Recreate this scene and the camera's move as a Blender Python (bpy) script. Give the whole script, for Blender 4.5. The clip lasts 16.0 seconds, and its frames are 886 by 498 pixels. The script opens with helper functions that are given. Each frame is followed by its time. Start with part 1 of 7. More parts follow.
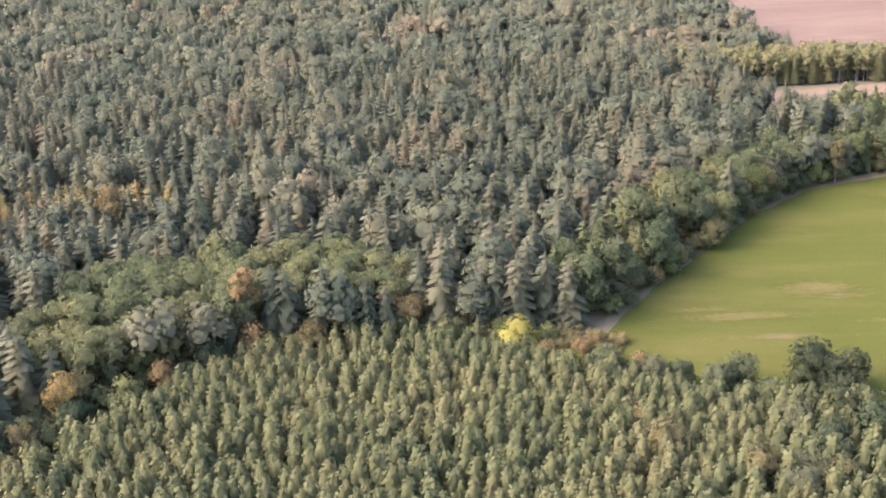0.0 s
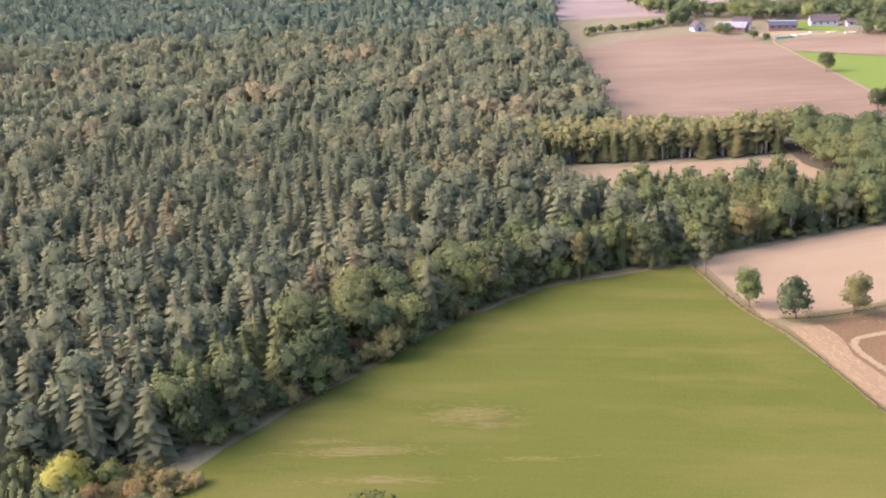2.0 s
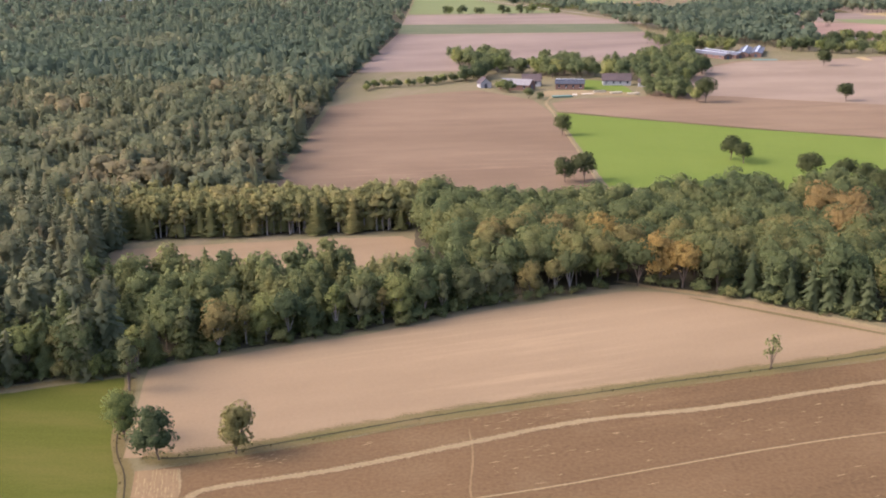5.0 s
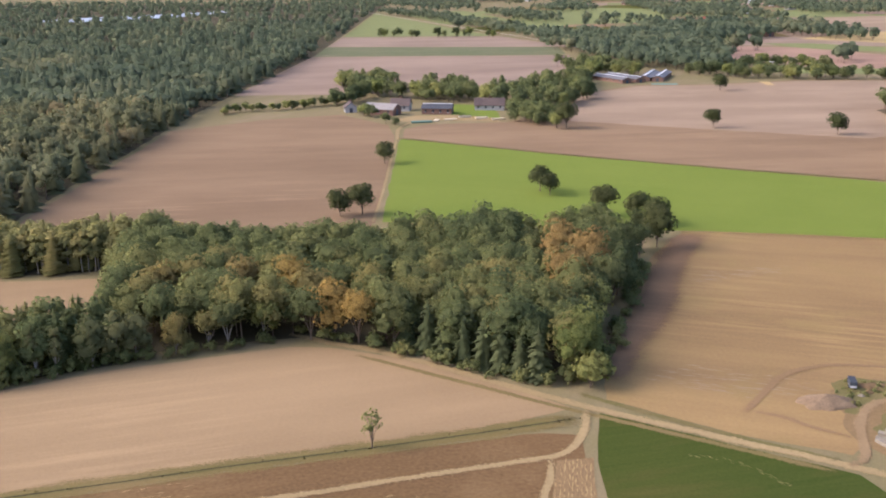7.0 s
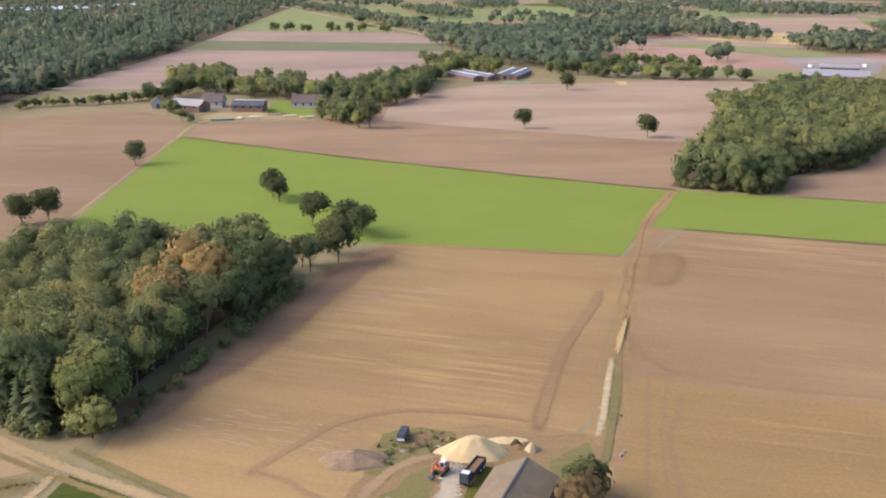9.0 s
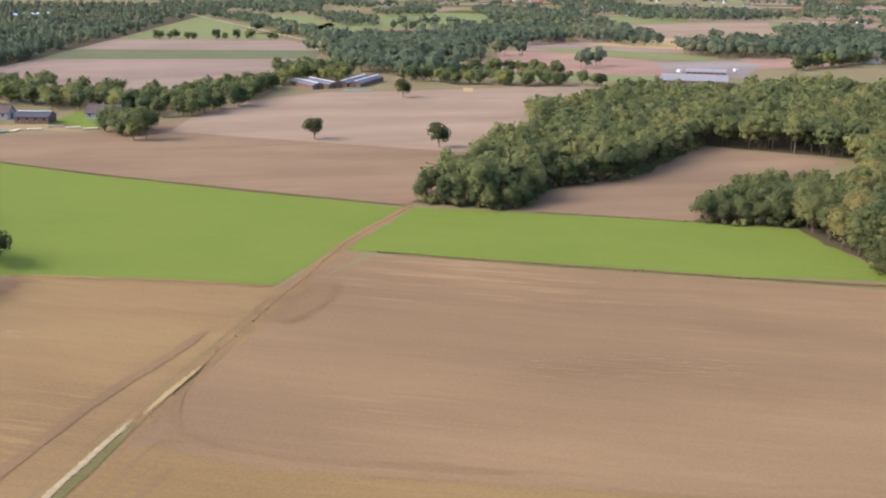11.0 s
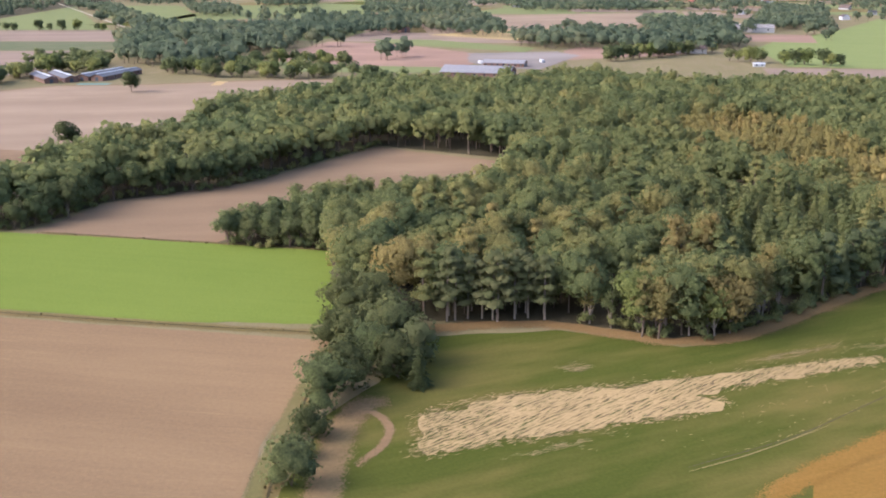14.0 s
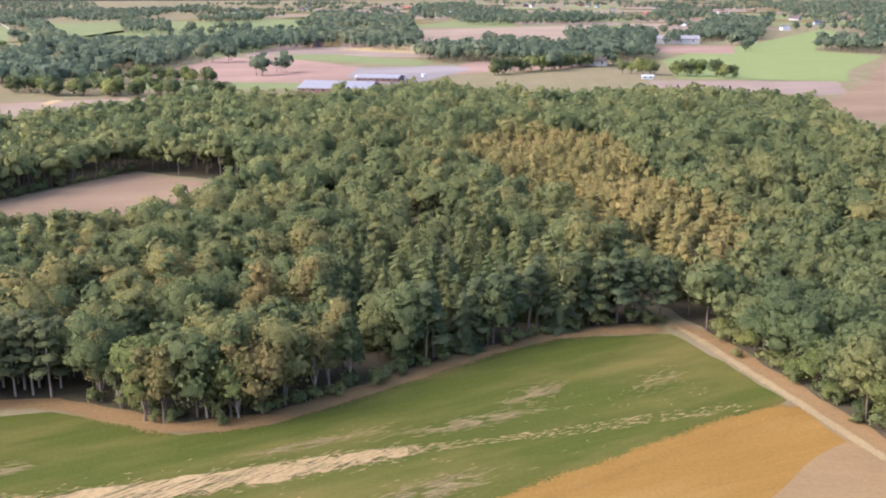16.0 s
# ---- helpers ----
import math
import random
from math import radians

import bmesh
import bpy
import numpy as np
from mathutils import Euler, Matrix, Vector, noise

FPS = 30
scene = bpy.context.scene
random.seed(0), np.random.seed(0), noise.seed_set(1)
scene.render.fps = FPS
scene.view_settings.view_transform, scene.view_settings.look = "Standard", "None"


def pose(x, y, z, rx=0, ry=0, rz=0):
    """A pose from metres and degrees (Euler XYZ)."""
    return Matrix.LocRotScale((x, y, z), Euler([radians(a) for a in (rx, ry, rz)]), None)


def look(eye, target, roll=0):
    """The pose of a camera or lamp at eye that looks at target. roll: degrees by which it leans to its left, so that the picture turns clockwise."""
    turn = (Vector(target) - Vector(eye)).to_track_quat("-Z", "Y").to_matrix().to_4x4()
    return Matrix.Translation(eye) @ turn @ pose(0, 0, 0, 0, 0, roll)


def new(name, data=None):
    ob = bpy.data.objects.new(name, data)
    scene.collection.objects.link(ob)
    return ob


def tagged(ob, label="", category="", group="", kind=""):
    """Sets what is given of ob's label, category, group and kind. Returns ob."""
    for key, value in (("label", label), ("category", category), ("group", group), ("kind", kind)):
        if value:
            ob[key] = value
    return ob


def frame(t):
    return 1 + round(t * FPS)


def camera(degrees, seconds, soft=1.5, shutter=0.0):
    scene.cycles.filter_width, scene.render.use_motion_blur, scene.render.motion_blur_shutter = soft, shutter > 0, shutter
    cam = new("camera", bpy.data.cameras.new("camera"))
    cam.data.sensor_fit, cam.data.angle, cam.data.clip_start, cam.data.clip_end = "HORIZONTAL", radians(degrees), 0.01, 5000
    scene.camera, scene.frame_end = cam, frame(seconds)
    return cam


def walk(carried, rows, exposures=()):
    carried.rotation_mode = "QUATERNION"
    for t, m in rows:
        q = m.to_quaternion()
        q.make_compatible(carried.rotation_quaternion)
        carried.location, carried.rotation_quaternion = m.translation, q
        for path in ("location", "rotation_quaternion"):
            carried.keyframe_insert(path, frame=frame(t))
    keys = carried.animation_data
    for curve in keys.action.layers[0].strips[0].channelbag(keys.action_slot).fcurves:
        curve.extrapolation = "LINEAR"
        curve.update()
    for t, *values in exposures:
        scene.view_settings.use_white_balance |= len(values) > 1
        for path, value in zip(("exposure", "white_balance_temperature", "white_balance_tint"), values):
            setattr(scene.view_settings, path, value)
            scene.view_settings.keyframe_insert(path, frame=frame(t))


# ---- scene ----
cam = camera(47.03, 16.0, soft=2.0)
# seconds, eye x y z in metres, turn rx ry rz in degrees
PATH = [
    (0.0, -0.00, 0.00, 80.53, 67.88, 2.64, 0.80),
    (0.5, 16.35, 7.27, 79.70, 67.42, 2.35, 0.77),
    (1.0, 32.73, 14.50, 78.86, 69.02, 2.28, 0.98),
    (1.5, 49.16, 21.68, 78.01, 70.00, 2.13, 1.79),
    (2.0, 65.64, 28.80, 77.16, 71.01, 2.35, 1.52),
    (2.5, 82.16, 35.88, 76.30, 71.52, 1.77, 1.29),
    (3.0, 98.73, 42.91, 75.44, 72.14, 2.24, 0.76),
    (3.5, 115.36, 49.89, 74.57, 73.22, 1.25, 0.70),
    (4.0, 132.04, 56.81, 73.69, 73.56, 1.05, 0.14),
    (4.5, 148.77, 63.69, 72.82, 73.55, 1.00, -0.54),
    (5.0, 165.56, 70.51, 71.94, 73.58, 0.72, -0.52),
    (5.5, 182.42, 77.27, 71.07, 74.04, 0.67, -0.50),
    (6.0, 199.33, 83.98, 70.19, 74.63, 0.60, -0.46),
    (6.5, 216.31, 90.64, 69.31, 75.09, 0.55, -0.44),
    (7.0, 233.36, 97.24, 68.44, 74.85, 0.50, -0.76),
    (7.5, 250.48, 103.79, 67.57, 74.86, 0.22, -1.06),
    (8.0, 267.67, 110.28, 66.71, 74.67, -0.16, -2.84),
    (8.5, 284.93, 116.71, 65.85, 74.72, -0.12, -3.01),
    (9.0, 302.28, 123.09, 65.00, 74.71, -0.44, -3.10),
    (9.5, 319.70, 129.40, 64.15, 74.82, -0.23, -3.48),
    (10.0, 337.20, 135.66, 63.32, 74.93, -0.23, -4.11),
    (10.5, 354.78, 141.85, 62.49, 75.08, -0.24, -4.92),
    (11.0, 372.45, 147.99, 61.67, 75.19, -0.24, -5.55),
    (11.5, 390.21, 154.07, 60.87, 75.13, -0.56, -5.64),
    (12.0, 408.05, 160.08, 60.08, 74.93, -1.18, -6.59),
    (12.5, 425.99, 166.03, 59.30, 75.25, -1.22, -7.13),
    (13.0, 444.03, 171.92, 58.53, 75.07, -0.66, -7.53),
    (13.5, 462.16, 177.74, 57.78, 74.94, -0.31, -7.94),
    (14.0, 480.38, 183.50, 57.05, 74.83, -0.31, -8.61),
    (14.5, 498.72, 189.20, 56.33, 74.44, -0.26, -9.15),
    (15.0, 517.15, 194.83, 55.63, 74.54, -0.20, -9.28),
    (15.5, 535.69, 200.39, 54.95, 74.54, 0.12, -9.51),
    (16.0, 554.34, 205.89, 54.29, 75.64, 0.19, -9.37),
]
walk(cam, [(t, pose(x, y, z, a, b, c)) for t, x, y, z, a, b, c in PATH], exposures=[(0.0, 2.56, 5250, 34), (2.0, 2.33, 5400, 30), (4.0, 1.94, 5560, 26), (7.0, 1.62, 5680, 20), (9.0, 1.70, 5630, 18), (12.5, 1.57, 5450, 16), (14.5, 1.92, 5350, 19), (16.0, 2.11, 5250, 21)])

# ---- light: hazy autumn sun, low in the west, and the sky
SUN_AZ, SUN_EL = radians(-92), radians(36)
world = bpy.data.worlds.new("sky")
scene.world = world
world.use_nodes = True
wn = world.node_tree
sky = wn.nodes.new("ShaderNodeTexSky")
sky.sky_type, sky.sun_disc = "NISHITA", False
sky.sun_elevation, sky.sun_rotation = SUN_EL, SUN_AZ
sky.air_density, sky.dust_density, sky.ozone_density = 1.0, 5.0, 1.0
wn.links.new(sky.outputs[0], wn.nodes["Background"].inputs[0])
wn.nodes["Background"].inputs[1].default_value = 0.15
sun = bpy.data.lights.new("sun", "SUN")
sun.energy, sun.angle, sun.color = 0.5, radians(30), (1.0, 0.93, 0.82)
sun_ob = new("sun", sun)
towards = Vector((math.sin(SUN_AZ) * math.cos(SUN_EL), math.cos(SUN_AZ) * math.cos(SUN_EL), math.sin(SUN_EL)))
sun_ob.matrix_world = look(towards * 800, (0, 0, 0))


# ---- materials
class Nodes:
    """A small node builder for one material."""

    def __init__(self, name, rough=0.9, spec=0.2):
        self.mat = bpy.data.materials.new(name)
        self.mat.use_nodes = True
        self.tree = self.mat.node_tree
        self.bsdf = self.tree.nodes["Principled BSDF"]
        self.bsdf.inputs["Roughness"].default_value = rough
        self.bsdf.inputs["Specular IOR Level"].default_value = spec

    def node(self, kind, **inputs):
        n = self.tree.nodes.new(kind)
        for key, value in inputs.items():
            self.put(value, n.inputs[key])
        return n

    def put(self, value, socket):
        if hasattr(value, "is_output"):
            self.tree.links.new(value, socket)
        else:
            socket.default_value = value

    def place(self, angle=0.0, scale=(1, 1, 1)):
        """World position, turned by angle degrees about z and scaled."""
        geo = self.node("ShaderNodeNewGeometry")
        turn = self.node("ShaderNodeMapping")
        turn.vector_type = "TEXTURE"
        turn.inputs["Rotation"].default_value = (0, 0, radians(angle))
        turn.inputs["Scale"].default_value = [1.0 / s for s in scale]
        self.put(geo.outputs["Position"], turn.inputs["Vector"])
        return turn.outputs[0]

    def noise(self, where, scale, detail=3.0, rough=0.55):
        n = self.node("ShaderNodeTexNoise", Scale=scale, Detail=detail, Roughness=rough)
        self.put(where, n.inputs["Vector"])
        return n.outputs["Fac"]

    def ramp(self, fac, stops):
        n = self.node("ShaderNodeValToRGB")
        e = n.color_ramp.elements
        while len(e) < len(stops):
            e.new(0.5)
        for k, (at, colour) in zip(e, stops):
            k.position, k.color = at, (*colour, 1)
        self.put(fac, n.inputs[0])
        return n.outputs[0]

    def mix(self, fac, a, b, blend="MIX"):
        n = self.node("ShaderNodeMix")
        n.data_type, n.blend_type = "RGBA", blend
        for value, k in ((fac, 0), (a, 6), (b, 7)):
            self.put((*value, 1) if isinstance(value, tuple) and len(value) == 3 else value, n.inputs[k])
        return n.outputs[2]

    def math(self, op, a, b=0.0):
        n = self.node("ShaderNodeMath")
        n.operation = op
        self.put(a, n.inputs[0])
        self.put(b, n.inputs[1])
        return n.outputs[0]

    def bump(self, height, strength, distance):
        n = self.node("ShaderNodeBump", Strength=strength, Distance=distance)
        self.put(height, n.inputs["Height"])
        self.put(n.outputs[0], self.bsdf.inputs["Normal"])

    def done(self, colour, sheen=0.0):
        self.put(colour if hasattr(colour, "is_output") else (*colour, 1), self.bsdf.inputs["Base Color"])
        self.bsdf.inputs["Sheen Weight"].default_value = sheen
        self.bsdf.inputs["Sheen Roughness"].default_value = 0.6
        return self.mat


def tint(c, k):
    return tuple(min(1.0, v * k) for v in c)


def soil(name, dry, moist, angle, streaks=0.5, grain=0.35, weeds=None, rows=0.0):
    """Worked earth: broad damp and dry reaches, drill lines along angle, pale scratches, clods."""
    n = Nodes(name, 1.0, 0.02)
    where = n.place()
    mid = tuple((a + b) / 2 for a, b in zip(dry, moist))
    base = n.ramp(n.noise(where, 0.028, 4.0, 0.6), [(0.32, moist), (0.66, dry)])
    wide = n.noise(n.place(angle, (0.006, 0.017, 1)), 1.0, 5.0, 0.62)
    base = n.mix(0.68, base, n.ramp(wide, [(0.38, tint(moist, 0.88)), (0.5, mid), (0.62, tint(dry, 1.14))]))
    bands = n.noise(n.place(angle, (0.012, 0.095, 1)), 1.0, 4.0, 0.6)
    base = n.mix(0.15 + 0.3 * streaks, base, n.ramp(bands, [(0.34, tint(moist, 0.92)), (0.66, tint(dry, 1.1))]))
    lines = n.noise(n.place(angle, (0.03, 0.7, 1)), 1.0, 4.0, 0.65)
    base = n.mix(0.28 * streaks, base, n.ramp(lines, [(0.3, tint(moist, 0.85)), (0.7, tint(dry, 1.12))]))
    scratch = n.math("MULTIPLY", n.noise(n.place(angle, (0.03, 0.45, 1)), 1.0, 5.0, 0.7), n.noise(where, 0.018, 3.0, 0.5))
    base = n.mix(n.ramp(scratch, [(0.30, (0, 0, 0)), (0.42, (0.55, 0.55, 0.55))]), base, tint(dry, 1.28))
    if weeds:
        base = n.mix(n.ramp(n.noise(where, 0.06, 5.0, 0.65), [(0.52, (0, 0, 0)), (0.7, (0.7, 0.7, 0.7))]), base, weeds)
    if rows:
        wave = n.node("ShaderNodeTexWave", Scale=rows * 0.32, Distortion=1.2, Detail=2.0)
        wave.bands_direction = "Y"
        n.put(n.place(angle), wave.inputs["Vector"])
        broken = n.math("MULTIPLY", wave.outputs["Fac"], n.noise(where, 0.35, 4.0, 0.7))
        base = n.mix(n.ramp(broken, [(0.3, (0, 0, 0)), (0.7, (0.4, 0.4, 0.4))]), base, tint(dry, 1.3))
    clods = n.noise(where, 1.6, 3.0, 0.7)
    base = n.mix(grain * 0.6, base, n.ramp(clods, [(0.3, tint(moist, 0.7)), (0.7, tint(dry, 1.2))]))
    n.bump(n.math("ADD", clods, lines), 0.5, 0.12)
    return n.done(base)


def grass(name, lush, pale, angle, patch=None, streaks=0.35, worn_from=0.5):
    n = Nodes(name, 1.0, 0.02)
    where = n.place()
    blotch = n.noise(where, 0.03, 5.0, 0.6)
    base = n.ramp(blotch, [(0.3, lush), (0.72, pale)])
    lines = n.noise(n.place(angle, (0.02, 0.9, 1)), 1.0, 3.0, 0.55)
    base = n.mix(streaks, base, n.ramp(lines, [(0.3, tint(lush, 0.9)), (0.7, tint(pale, 1.08))]))
    if patch:
        worn = n.noise(n.place(angle, (0.025, 0.09, 1)), 1.0, 4.0, 0.6)
        base = n.mix(n.ramp(worn, [(worn_from, (0, 0, 0)), (worn_from + 0.22, (1, 1, 1))]), base, patch)
    blades = n.noise(where, 2.2, 3.0, 0.7)
    base = n.mix(0.25, base, n.ramp(blades, [(0.3, tint(lush, 0.6)), (0.7, tint(pale, 1.25))]))
    n.bump(blades, 0.5, 0.1)
    return n.done(base)


def foliage(name, stops, by="tone", clear=0.5, sheen=0.0, leafy=0.0):
    """Leaves or needles: each tree takes its colour from its own tone, each clump varies a little."""
    n = Nodes(name, 0.8, 0.08)
    if by == "tone":
        source = n.node("ShaderNodeAttribute")
        source.attribute_name = "tone"
        source = source.outputs["Fac"]
    else:
        source = n.node("ShaderNodeObjectInfo").outputs["Random"]
    base = n.ramp(source, stops)
    clump = n.node("ShaderNodeNewGeometry").outputs["Random Per Island"]
    base = n.mix(1.0, base, n.ramp(clump, [(0.0, (0.94, 0.94, 0.93)), (1.0, (1.06, 1.06, 1.05))]), "MULTIPLY")
    where = n.place()
    base = n.mix(0.12, base, n.ramp(n.noise(where, 0.5, 3.0), [(0.3, tint(stops[0][1], 0.7)), (0.7, tint(stops[-1][1], 1.1))]))
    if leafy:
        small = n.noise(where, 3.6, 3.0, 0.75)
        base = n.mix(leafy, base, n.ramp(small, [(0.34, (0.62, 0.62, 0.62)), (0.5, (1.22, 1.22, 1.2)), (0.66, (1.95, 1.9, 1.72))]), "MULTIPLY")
        n.bump(small, 0.9, 0.3)
    n.done(base, sheen)
    leaf = n.node("ShaderNodeBsdfTranslucent")
    n.put(base, leaf.inputs["Color"])
    both = n.node("ShaderNodeMixShader", Fac=clear)
    n.put(n.bsdf.outputs[0], both.inputs[1])
    n.put(leaf.outputs[0], both.inputs[2])
    n.put(both.outputs[0], n.tree.nodes["Material Output"].inputs["Surface"])
    return n.mat


def plain(name, colour, rough=0.7, spec=0.3, metal=0.0, vary=0.18, scale=1.2, bump=0.0):
    n = Nodes(name, rough, spec)
    n.bsdf.inputs["Metallic"].default_value = metal
    where = n.place()
    fine, wide = n.noise(where, scale * 6, 4.0, 0.65), n.noise(where, scale, 3.0)
    base = n.ramp(n.math("ADD", n.math("MULTIPLY", fine, 0.5), n.math("MULTIPLY", wide, 0.5)), [(0.3, tint(colour, 1 - vary)), (0.7, tint(colour, 1 + vary))])
    if bump:
        n.bump(fine, bump, 0.05)
    return n.done(base)


def ribbed(name, colour, angle, step, rough=0.6):
    """Corrugated sheet: ridges across angle, weathered."""
    n = Nodes(name, rough, 0.12)
    wave = n.node("ShaderNodeTexWave", Scale=1.0 / step)
    n.put(n.place(angle), wave.inputs["Vector"])
    where = n.place()
    base = n.ramp(n.noise(where, 0.5, 5.0, 0.7), [(0.3, tint(colour, 0.78)), (0.7, tint(colour, 1.18))])
    base = n.mix(0.25, base, n.ramp(wave.outputs["Fac"], [(0.0, tint(colour, 0.7)), (1.0, tint(colour, 1.15))]))
    n.bump(wave.outputs["Fac"], 0.6, 0.08)
    return n.done(base)


GREENS = [(0.0, (0.066, 0.081, 0.033)), (0.5, (0.094, 0.107, 0.041)), (1.0, (0.126, 0.129, 0.048))]
# spruce stops lifted above needle green, carrying some haze in the colour
SPRUCE_HAZED = [(0.0, (0.114, 0.126, 0.061)), (0.45, (0.148, 0.150, 0.071)), (0.75, (0.173, 0.163, 0.074)), (0.94, (0.190, 0.170, 0.078)), (1.0, (0.220, 0.174, 0.080))]
LEAFY = [(0.0, (0.083, 0.104, 0.041)), (0.4, (0.130, 0.141, 0.050)), (0.72, (0.174, 0.166, 0.056)), (0.93, (0.210, 0.180, 0.060)), (1.0, (0.242, 0.186, 0.064))]
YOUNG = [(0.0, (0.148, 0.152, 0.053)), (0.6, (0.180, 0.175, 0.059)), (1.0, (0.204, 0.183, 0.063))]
LARCHY = [(0.0, (0.200, 0.172, 0.056)), (0.6, (0.252, 0.204, 0.064)), (1.0, (0.295, 0.218, 0.072))]
BIRCHY = [(0.0, (0.185, 0.178, 0.062)), (0.6, (0.250, 0.222, 0.076)), (1.0, (0.300, 0.242, 0.086))]
